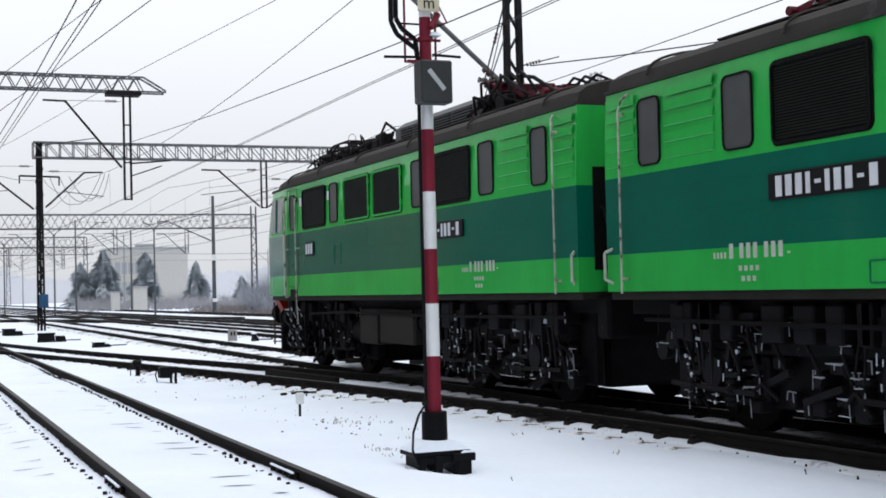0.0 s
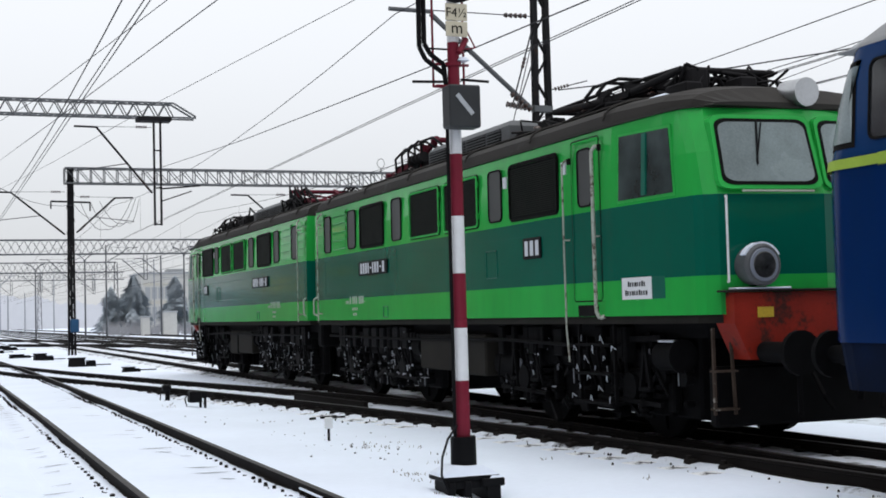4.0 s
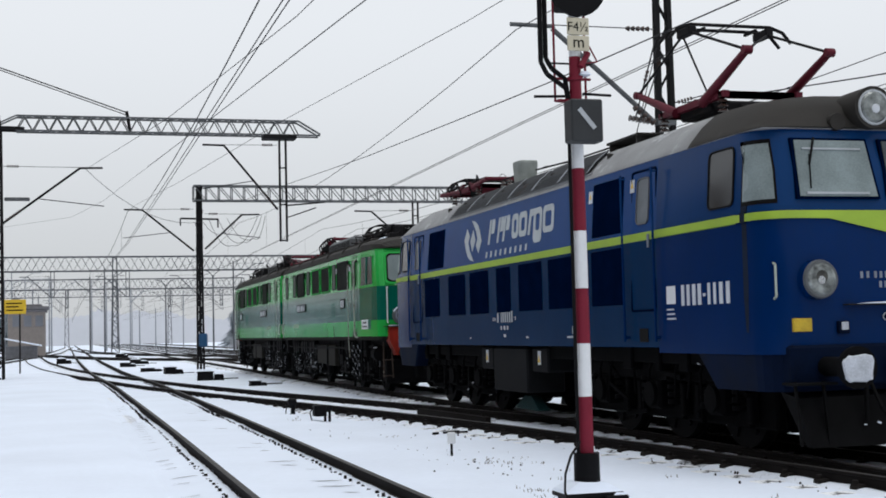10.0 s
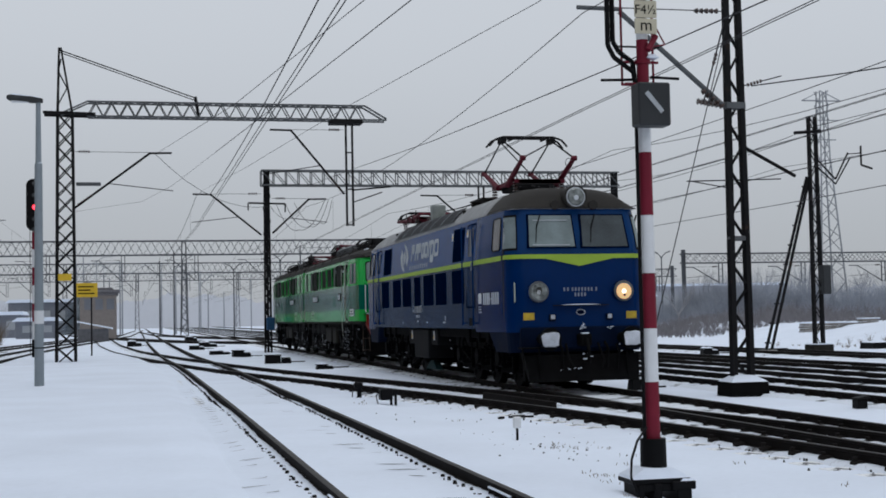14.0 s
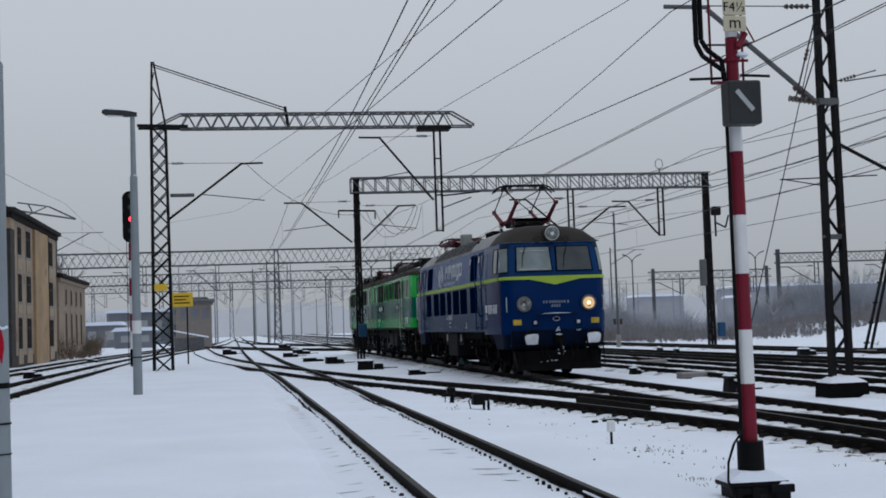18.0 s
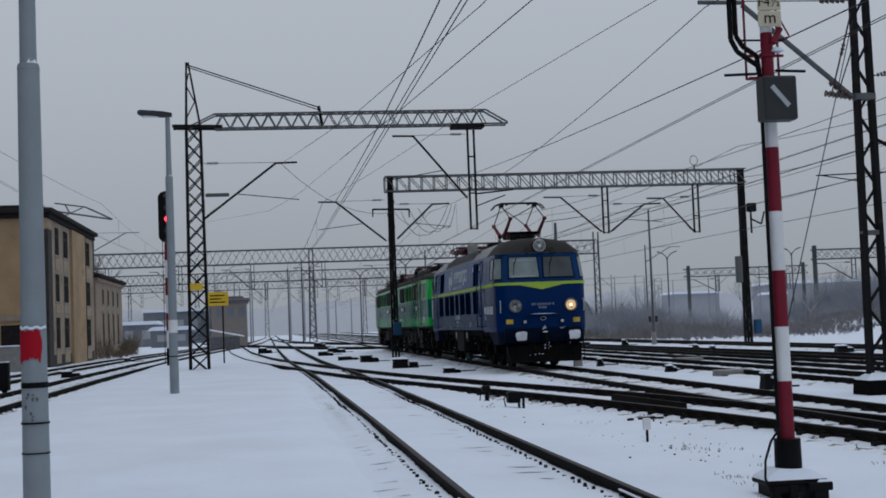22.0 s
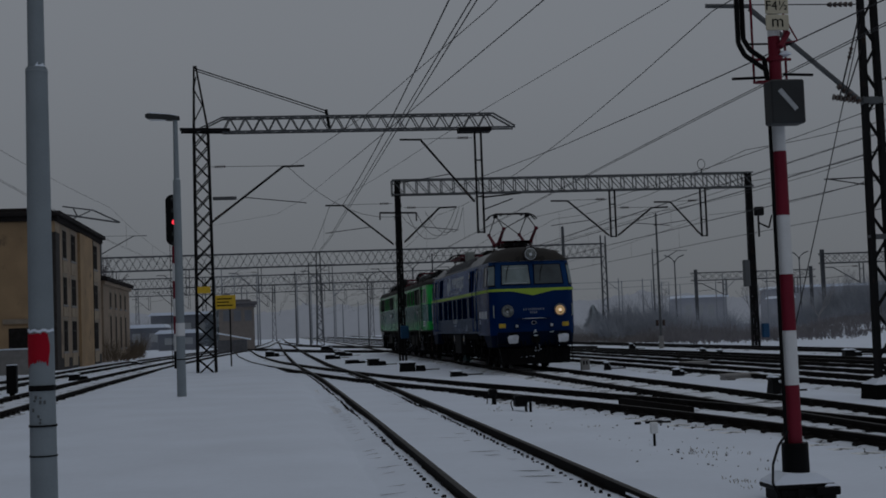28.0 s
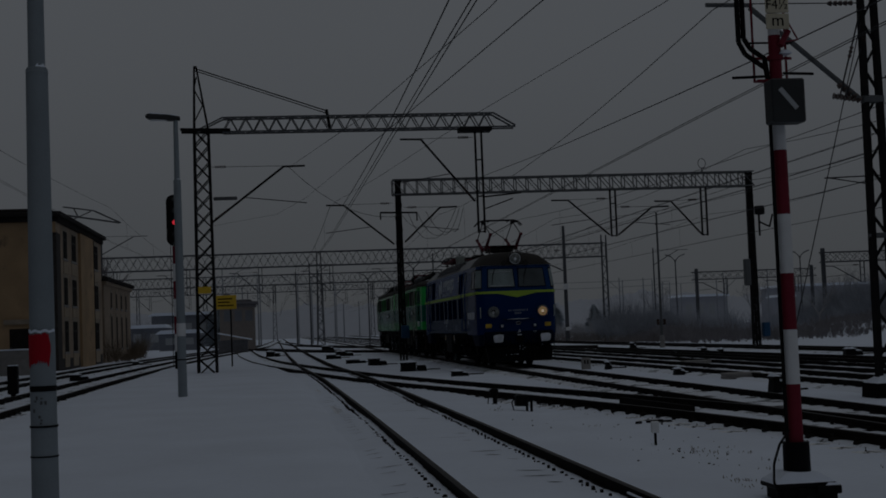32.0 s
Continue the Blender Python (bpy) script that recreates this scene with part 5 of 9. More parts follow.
        fx = lambda y, z: x + 0.006 + max(0, (y - 12.9)) * 0.05 + max(0, z - 2.73) * 0.04
        for nm, mm, g_, o in (("cab_window", M_GREEN_UP, 0.03, -0.012), ("pane", M_CABGLASS, 0.0, -0.02)):
            q = [(y + g_ * (-1 if i in (0, 3) else 1), z + g_ * (-1 if i < 2 else 1)) for i, (y, z) in enumerate(cab)]
            sh = Shape().loft([[(fx(y, z) + o, y, z) for y, z in q], [(fx(y, z) + 0.05, y, z) for y, z in q]])
            ob = part(nm, flipped(sh, sg_), mm, t if nm == "cab_window" else cw)
            cw = ob if nm == "cab_window" else cw
        part("window_post", flipped(Shape().loft([[(fx(13.5, z) - 0.03, y, z) for y, z in ((13.59, 2.82), (13.68, 2.82), (13.68, 3.52), (13.59, 3.52))], [(fx(13.5, z), y, z) for y, z in ((13.59, 2.82), (13.68, 2.82), (13.68, 3.52), (13.59, 3.52))]]), sg_), M_GREEN_DK, cw)
        py0 = 3.08 if sg_ > 0 else 3.4
        pl = part("number_plate", flipped(Shape().cbox(x - 0.03, x, py0, py0 + 1.62, 2.28, 2.53, 0.01), sg_), M_BLACK, t, "black plate with raised pale figures")
        # four figures, three figures and one more, with dashes between, reading from either side's left
        for u, w_, low, hi in ((0, 0.09, 0.03, 0.22), (0.145, 0.09, 0.03, 0.22), (0.29, 0.09, 0.03, 0.22), (0.435, 0.06, 0.03, 0.22), (0.56, 0.08, 0.11, 0.145), (0.7, 0.06, 0.03, 0.22), (0.82, 0.09, 0.03, 0.22), (0.965, 0.09, 0.03, 0.22), (1.12, 0.08, 0.11, 0.145), (1.27, 0.1, 0.03, 0.22)):
            a = py0 + 0.125 + u if sg_ > 0 else py0 + 1.495 - u - w_
            part("raised_figure", flipped(Shape().box(x - 0.036, x - 0.03, a, a + w_, 2.28 + low, 2.28 + hi), sg_), M_WHITEMARK, pl)
        ey = 10.42 if sg_ > 0 else 10.75
        pl = part("emblem_plate", flipped(Shape().cbox(x - 0.025, x, ey, ey + 0.56, 2.24, 2.52, 0.01), sg_), M_BLACK, t, "small black plate with three pale marks")
        bars_text(pl, (0.1, 0.1, 0.1), ey + 0.08, 2.28, 0.2, 0.065, x - 0.026, M_WHITEMARK, sg_)
        # a line of faded figures: four small, one, three and three large, one small; two short lines under it
        for u, w_, z0, h_ in [(0.06 * k, 0.03, 1.77, 0.06) for k in range(4)] + [(v, 0.06, 1.765, 0.145) for v in (0.27, 0.44, 0.55, 0.66, 0.83, 0.94, 1.05)] + [(1.18, 0.04, 1.79, 0.02)] + [(0.42 + 0.09 * k, 0.05, 1.645, 0.05) for k in range(4)] + [(0.46 + 0.09 * k, 0.05, 1.545, 0.05) for k in range(3)]:
            a = 2.13 + u if sg_ > 0 else 3.5 - u - w_
            part("faded_figure", flipped(Shape().box(x - 0.004, x, a, a + w_, z0, z0 + h_), sg_), M_PALE, t)
        part("hatch", flipped(Shape().ring_frame(9.1, 9.5, 2.02, 2.42, x + 0.003, 0.015, 0.012, 0.02), sg_), M_GREEN_DK, t)
        part("hatch", flipped(Shape().ring_frame(4.4, 4.65, 1.5, 1.7, x + 0.003, 0.012, 0.01, 0.02), sg_), M_GREEN_DK, t)
        # paper notice on the tapering cab side, on a darker patch of paint
        tip = lambda y_, g_: x + (y_ - 12.9) * 0.05 - g_
        for nm, mm, a, b, g_, z0, z1, lab in (("touched_up_patch", M_GREEN_DK, 13.08, 13.98, 0.003, 1.65, 1.9, ""), ("white_notice", M_WHITE, 13.1, 13.72, 0.008, 1.65, 1.9, "white paper notice in two lines")):
            ob = part(nm, flipped(Shape().loft([[(tip(y_, g_), y_, z_) for y_, z_ in ((a, z0), (b, z0), (b, z1), (a, z1))], [(tip(y_, -0.02), y_, z_) for y_, z_ in ((a, z0), (b, z0), (b, z1), (a, z1))]]), sg_), mm, t, lab)
        for k, n_ in ((0, 8), (1, 10)):
            for q in range(n_):
                y_ = 13.17 + (0.06 if k == 0 else 0) + q * 0.048
                part("text_bar", flipped(Shape().box(tip(y_, 0.0115), tip(y_, 0.004), y_, y_ + (0.022 if q % 3 else 0.032), 1.795 - k * 0.1, 1.845 - k * 0.1 + (0.012 if q in (0, 6) else 0)), sg_), M_BLACK, ob)
        # shaded gap under the door, painted on as a flat black plate
        part("door_recess", flipped(Shape().cbox(x - 0.003, x + 0.05, 11.98, 12.52, 1.462, 1.6, 0.002), sg_), M_RUBBER, t, "flat black panel for the dark gap under the cab door")
        ice = Shape()
        for q in range(16):
            y_, z_ = 11.7 + 0.07 * q, 0.45 + 0.12 * (q * 5 % 7)
            ice.tube([(-1.5, y_, z_), (-1.52, y_ + 0.05, z_ + 0.06), (-1.49, y_ + 0.1 - 0.03 * (q % 5), z_ + 0.02 - 0.03 * (q % 3))], 0.005, 5)
        tagged(part("icicle", flipped(ice, sg_), M_GEARFROST, t, "curls of ice round the cab steps"), kind="stuff")
        ribs = Shape()
        for z in (2.86, 3.03, 3.2, 3.37, 3.52):
            for a, b in ((0.05, 0.68), (1.28, 2.2)):
                ribs.add([(x, a, z - 0.012), (x, b, z - 0.012), (x - 0.005, b - 0.02, z), (x - 0.005, a + 0.02, z), (x, b, z + 0.1), (x, a, z + 0.1)], [(0, 1, 2, 3), (3, 2, 4, 5)])
        part("panel_rib", flipped(ribs, sg_), M_GREEN, t)
        ribs = Shape()
        for z in (2.05, 2.3, 2.55):
            ribs.add([(x, 0.05, z - 0.012), (x, 11.8, z - 0.012), (x - 0.0008, 11.8, z), (x - 0.0008, 0.05, z), (x, 11.8, z + 0.012), (x, 0.05, z + 0.012)], [(0, 1, 2, 3), (3, 2, 4, 5)])
        part("side_swage", flipped(ribs, sg_), M_GREEN, t)
        bx_ = part("equipment_case", flipped(Shape().cbox(-1.38, -0.8, 5.86, 7.5, 0.64, 1.21, 0.03).cbox(-1.36, -0.8, 7.56, 8.6, 0.6, 1.21, 0.03), sg_), M_TANK, t, "dusty black equipment case")
        part("case_edge", flipped(Shape().cbox(-1.4, -1.37, 7.49, 7.57, 0.62, 1.2, 0.005).cbox(-1.4, -1.37, 5.86, 7.5, 1.16, 1.2, 0.005), sg_), M_UNDER, bx_)
        part("air_tank", flipped(Shape().cyl((-1.05, 5.0, 0.85), (-1.05, 6.0, 0.85), 0.2, 14).cyl((-1.05, 8.7, 0.8), (-1.05, 9.4, 0.8), 0.22, 14), sg_), M_UNDER, t)
        part("door_steps", flipped(Shape().bar((-1.42, 11.8, 0.4), (-1.42, 11.8, 1.5), 0.04).bar((-1.42, 12.7, 0.4), (-1.42, 12.7, 1.5), 0.04).box(-1.5, -1.25, 11.8, 12.7, 0.4, 0.43).box(-1.5, -1.25, 11.8, 12.7, 0.75, 0.78).box(-1.5, -1.25, 11.8, 12.7, 1.1, 1.13), sg_), M_UNDER, t)
        s = Shape()
        for k in range(9):
            s.cbox(-1.36, -1.1, 5.1 + k * 0.17, 5.22 + k * 0.17, 1.22 - 0.1, 1.22, 0.01)
        part("pipework", flipped(s.tube([(-1.4, 0.6, 1.15), (-1.4, 5, 1.12), (-1.4, 9.5, 1.15), (-1.4, 11.6, 1.1)], 0.025), sg_), M_UNDER, t)
    # cab front
    f = 14.86
    for sx in (-1, 1):
        lo_, hi_ = (0.07, 1.2), (0.09, 1.17)

        def screen(u, w, d):
            """A point of the raked windscreen: u across, w up (0 to 1), d in front."""
            xx = (lo_[0] + (lo_[1] - lo_[0]) * u) * (1 - w) + (hi_[0] + (hi_[1] - hi_[0]) * u) * w
            return (sx * xx, f + 0.025 - 0.095 * u - 0.2 * w + d, 2.84 + 0.71 * w)

        def outline(g, d):
            return [screen(u, w, d) for u, w in Shape.rounded(g, 1 - g, g * 1.6, 1 - g * 1.6, 0.12, 4)]

        w = part("windscreen", Shape().loft([outline(-0.05, 0.008), outline(-0.05, -0.3)]), M_GREEN_UP, t, "rounded green window surround")
        part("window_rubber", Shape().loft([outline(-0.012, 0.014), outline(-0.012, -0.2)]), M_RUBBER, w)
        part("pane", Shape().loft([outline(0.022, 0.018), outline(0.022, -0.1)]), M_PALEPANE, w, "grey windscreen pane")
        part("wiper", Shape().cyl(screen(0.55, 0.98, 0.03), screen(0.62, 0.3, 0.03), 0.012, 5).cyl(screen(0.5, 0.95, 0.03), screen(0.62, 0.35, 0.03), 0.009, 5), M_BLACK, w)
        part("sill_rail", Shape().cyl(screen(0.1, -0.12, 0.06), screen(0.85, -0.12, 0.06), 0.012, 6), M_PALE, w)
        h = part("headlight", Shape().cyl((sx * 0.88, f - 0.2, 1.97), (sx * 0.88, f + 0.12, 1.97), 0.2, 22, 0.225).cyl((sx * 0.88, f + 0.12, 1.97), (sx * 0.88, f + 0.15, 1.97), 0.225, 22, 0.2), M_STEEL_GREY, t, "large round headlamp in a dull grey housing")
        part("lens_ring", Shape().cyl((sx * 0.88, f + 0.14, 1.97), (sx * 0.88, f + 0.16, 1.97), 0.185, 22, 0.17), M_GREY_RAIL, h)
        part("lens", Shape().cyl((sx * 0.88, f + 0.15, 1.97), (sx * 0.88, f + 0.165, 1.97), 0.16, 22, 0.13), M_LENS, h)
        part("snow_cap", Shape().loft([[(sx * 0.88 + q * math.cos(a), f + 0.02 + e, 1.97 + q * math.sin(a)) for a in [math.pi * (0.15 + 0.7 * i / 8) for i in range(9)]] + [(sx * 0.88 + 0.2 * math.cos(a), f + 0.02 + e, 1.97 + 0.2 * math.sin(a)) for a in [math.pi * (0.85 - 0.7 * i / 8) for i in range(9)]] for e, q in ((0, 0.24), (0.1, 0.245))]), M_SNOW, h)
        part("corner_rail", Shape().cyl((sx * 1.24, f + 0.03, 1.8), (sx * 1.24, f + 0.03, 2.7), 0.014, 6).cyl((sx * 1.2, f - 0.05, 1.8), (sx * 1.24, f + 0.03, 1.8), 0.012, 6).cyl((sx * 1.2, f - 0.05, 2.7), (sx * 1.24, f + 0.03, 2.7), 0.012, 6), M_WHITE, t, "white upright handrail")
    part("roof_lamp", Shape().cyl((0, f - 0.55, 3.9), (0, f - 0.2, 3.88), 0.16, 16), M_CHROME, t)
    part("front_ledge", Shape().cbox(-1.32, 1.32, f - 0.1, f + 0.1, 1.69, 1.715, 0.01), M_TANK, t)
    part("snow_cap", Shape().cbox(-1.28, -0.75, f - 0.06, f + 0.09, 1.716, 1.74, 0.01).cbox(0.5, 1.2, f - 0.06, f + 0.09, 1.716, 1.738, 0.01), M_SNOW, t)
    b = part("buffer_beam", Shape().prism([(-1.2, 1.685), (1.2, 1.685), (1.2, 1.36), (1.02, 0.98), (-1.02, 0.98), (-1.2, 1.36)], "y", f - 0.3, f + 0.05), M_REDBEAM, t, "soiled red buffer beam")
    part("yellow_plate", Shape().cbox(-0.92, -0.72, f + 0.05, f + 0.062, 1.42, 1.53, 0.004).cbox(0.72, 0.92, f + 0.05, f + 0.062, 1.42, 1.53, 0.004), M_YELLOW_OLD, b)
    for sx in (-1, 1):
        part("end_steps", Shape().bar((sx * 1.3, f - 0.22, 0.4), (sx * 1.3, f - 0.22, 1.32), 0.03).bar((sx * 1.06, f - 0.2, 0.4), (sx * 1.1, f - 0.2, 1.32), 0.03).box(min(sx * 1.32, sx * 1.05), max(sx * 1.32, sx * 1.05), f - 0.28, f - 0.14, 0.45, 0.47).box(min(sx * 1.32, sx * 1.05), max(sx * 1.32, sx * 1.05), f - 0.28, f - 0.14, 0.85, 0.87), M_RUSTGEAR, t)
    buffers(t, f + 0.1, 1)
    part("hoses", Shape().tube([(-0.6, f + 0.05, 1.2), (-0.62, f + 0.32, 0.9), (-0.6, f + 0.3, 0.4)], 0.03).tube([(0.6, f + 0.1, 1.2), (0.62, f + 0.32, 0.9), (0.6, f + 0.3, 0.4)], 0.03), M_UNDER, t)
    part("rail_guard", Shape().cbox(-1.2, 1.2, f - 0.5, f - 0.35, 0.25, 0.9, 0.03), M_UNDER, t)
    # gangway end and roof gear
    # dark of the coupling recess is a black panel laid on the flat end
    part("end_recess", Shape().cbox(-1.3, 1.3, -0.012, 0.02, 1.72, 2.96, 0.005), M_RUBBER, t, "flat black panel in place of the coupling recess")
    part("gangway_bellows", Shape().cbox(-0.5, 0.5, -0.34, -0.013, 1.5, 3.4, 0.04), M_RUBBER, t)
    part("end_cable", Shape().tube([(-1.2, 0.02, 2.5), (-1.15, -0.2, 2.2), (-1.2, -0.3, 1.9)], 0.03).tube([(-1.0, 0.02, 2.4), (-0.95, -0.2, 2.1), (-1.0, -0.3, 1.8)], 0.03).cbox(-1.3, -0.6, -0.3, 0, 0.9, 1.4, 0.04), M_UNDER, t)
    bogie(t, 3.2, (-1.5, 1.5), 11, frosty=60)
    bogie(t, 11.3, (-1.5, 1.5), 12, frosty=14)
    for y in (1.7, 4.7, 9.8, 12.8):
        wheelset(t, y)
    rb_ = part("resistor_box", Shape().loft([[(-0.72, 4.75, 4.02), (0.72, 4.75, 4.02), (0.72, 8.25, 4.02), (-0.72, 8.25, 4.02)], [(-0.72, 4.75, 4.4), (0.72, 4.75, 4.4), (0.72, 8.25, 4.4), (-0.72, 8.25, 4.4)], [(-0.6, 4.8, 4.5), (0.6, 4.8, 4.5), (0.6, 8.1, 4.5), (-0.6, 8.1, 4.5)]]), M_STEEL_GREY, t, "grey louvred box on the roof")
    for sx in (-1, 1):
        for a, b in ((4.82, 5.62), (5.68, 6.48), (6.54, 7.34), (7.4, 7.95)):
            lp = part("louvre_panel", Shape().cbox(min(sx * 0.722, sx * 0.73), max(sx * 0.722, sx * 0.73), a, b, 4.06, 4.385, 0.003), M_GRILLE, rb_)
            for k in range(7):
                part("fin", Shape().box(min(sx * 0.728, sx * 0.752), max(sx * 0.728, sx * 0.752), a, b, 4.08 + k * 0.045, 4.095 + k * 0.045), M_STEEL_GREY, lp)
        rs_ = random.Random(7 + sx)
        y = 4.4
        while y < 13.5:
            L_ = rs_.uniform(0.3, 1.3)
            part("roof_snow", Shape().loft([[(sx * 0.98, y, 4.035), (sx * 0.76, y, 4.09), (sx * 0.76, y + L_, 4.09), (sx * 0.98, y + L_, 4.035)], [(sx * 0.94, y + 0.1, 4.06), (sx * 0.78, y + 0.1, 4.115), (sx * 0.78, y + L_ - 0.1, 4.115), (sx * 0.94, y + L_ - 0.1, 4.06)]]), M_SNOW, t, "thin strip of snow on the roof")
            y += L_ + rs_.uniform(0.05, 1.2)
    for y in (0.9, 3.3, 5.7, 8.3, 10.6, 12.7):
        part("roof_strap", Shape().tube([(1.49 * math.cos(a), y, 3.73 + 0.41 * abs(math.sin(a)) ** 0.65) for a in [math.pi * (0.02 + 0.96 * i / 20) for i in range(21)]], 0.016, 5), M_ROOF, t)
    pantograph(t, 11.4, 4.08, False, M_STEEL)
    s = Shape()
    for y in (2.7, 3.5, 4.2, 7.8, 8.4, 9.0):
        for x in (-0.6, 0.6):
            insulator(s, (x, y, 4.0), (x, y, 4.3), 0.07, 4)
    part("insulator", s, M_PORCELAIN, t)
    part("roof_cable", Shape().tube([(-0.6, 2.2, 4.2), (-0.65, 2.8, 4.5), (-0.5, 3.6, 4.66), (-0.6, 4.4, 4.5)], 0.03).tube([(0.6, 2.6, 4.36), (0.6, 4.2, 4.38)], 0.025).tube([(-0.75, 2.9, 4.3), (-0.8, 3.5, 4.62), (-0.7, 4.2, 4.36)], 0.02).tube([(-0.6, 8.2, 4.3), (-0.7, 8.8, 4.6), (-0.55, 9.6, 4.4)], 0.025).tube([(-0.9, 0.3, 4.06), (-0.9, 2.4, 4.06)], 0.02), M_STEEL, t)
    # folded switch frame before the louvred box: dark red arms, rods, springs and cable loops
    sw = part("switch_frame", Shape().cbox(-0.62, 0.62, 2.75, 2.95, 4.1, 4.3, 0.03).cbox(-0.62, 0.62, 4.3, 4.5, 4.1, 4.34, 0.03).bar((-0.6, 2.5, 4.2), (-0.6, 4.6, 4.26), 0.07).bar((0.6, 2.5, 4.2), (0.6, 4.6, 4.26), 0.07), M_STEEL, t, "black base of a folded roof switch")
    for sx in (-1, 1):
        part("switch_arm", Shape().bar((sx * 0.6, 2.35, 4.22), (sx * 0.56, 4.2, 4.46), 0.08, 0.1).bar((sx * 0.45, 2.6, 4.36), (sx * 0.5, 4.55, 4.62), 0.06).bar((sx * 0.55, 3.7, 4.3), (sx * 0.5, 4.6, 4.7), 0.07).cyl((sx * 0.56, 4.1, 4.2), (sx * 0.56, 4.1, 4.62), 0.09, 10), M_REDMETAL, sw, "dark red switch arm")
        loops = Shape()
        for k in range(5):
            y_ = 2.7 + 0.36 * k
            loops.tube([(sx * 0.62, y_, 4.24), (sx * 0.7, y_ + 0.18, 4.5 + 0.04 * k), (sx * 0.62, y_ + 0.55, 4.66 + 0.03 * (k % 3)), (sx * 0.5, y_ + 0.8, 4.5)], 0.022, 6)
        for k in range(8):
            loops.cyl((sx * 0.7, 3.72 + 0.1 * k, 4.36), (sx * 0.7, 3.77 + 0.1 * k, 4.37), 0.1 if k % 2 else 0.07, 10)
        part("switch_cable", loops, M_STEEL, sw)
        part("roof_walk", Shape().cbox(min(sx * 0.98, sx * 0.74), max(sx * 0.98, sx * 0.74), 1.5, 12.6, 4.085, 4.11, 0.006), M_ROOF, t, "dark roof walkway board")
    part("switch_bar", Shape().cyl((-0.72, 2.38, 4.24), (0.72, 2.38, 4.24), 0.05, 8).cyl((-0.6, 4.58, 4.66), (0.6, 4.58, 4.66), 0.05, 8).bar((-0.55, 2.5, 4.24), (0.5, 4.5, 4.6), 0.04).bar((0.55, 2.5, 4.24), (-0.5, 4.5, 4.6), 0.04), M_REDMETAL, sw)
    rr = random.Random(3)
    cl_ = Shape()
    for k in range(150):
        y = rr.choice((rr.uniform(2.8, 4.6), rr.uniform(8.3, 13.3), rr.uniform(8.3, 13.3)))
        xx = rr.uniform(-0.9, 0.7)
        cl_.tube([(xx, y, 4.02), (xx + rr.uniform(-0.2, 0.2), y + rr.uniform(-0.25, 0.25), 4.02 + rr.uniform(0.15, 0.42)), (xx + rr.uniform(-0.3, 0.3), y + rr.uniform(-0.6, 0.6), 4.0 + rr.uniform(0.1, 0.4))], rr.uniform(0.012, 0.03), 5)
        if k % 4 == 0:
            cl_.cbox(xx - 0.12, xx + 0.12, y, y + rr.uniform(0.2, 0.5), 4.0, 4.0 + rr.uniform(0.15, 0.4), 0.02)
    tagged(part("roof_gear", cl_, M_STEEL, t, "tangle of roof cables and insulators"), kind="stuff")
    for sg_ in (-1, 1):
        for yy in (9.76, 11.6):
            part("warning_label", flipped(Shape().cbox(-1.523, -1.45, yy, yy + 0.12, 3.26, 3.42, 0.003), sg_), M_WHITEMARK, t)
    return t


green_a = green_unit("green two-tone electric locomotive half with its cab toward the rear")
green_b = copy_thing(green_a, pose(9.0, 20, RAIL))
tagged(green_b, "green two-tone electric locomotive half leading the train")
for ob in [o for o in green_b.children_recursive if o.name.startswith(("white_notice", "touched_up_patch")) or (o.parent and o.parent.name.startswith("white_notice"))]:
    bpy.data.objects.remove(ob)


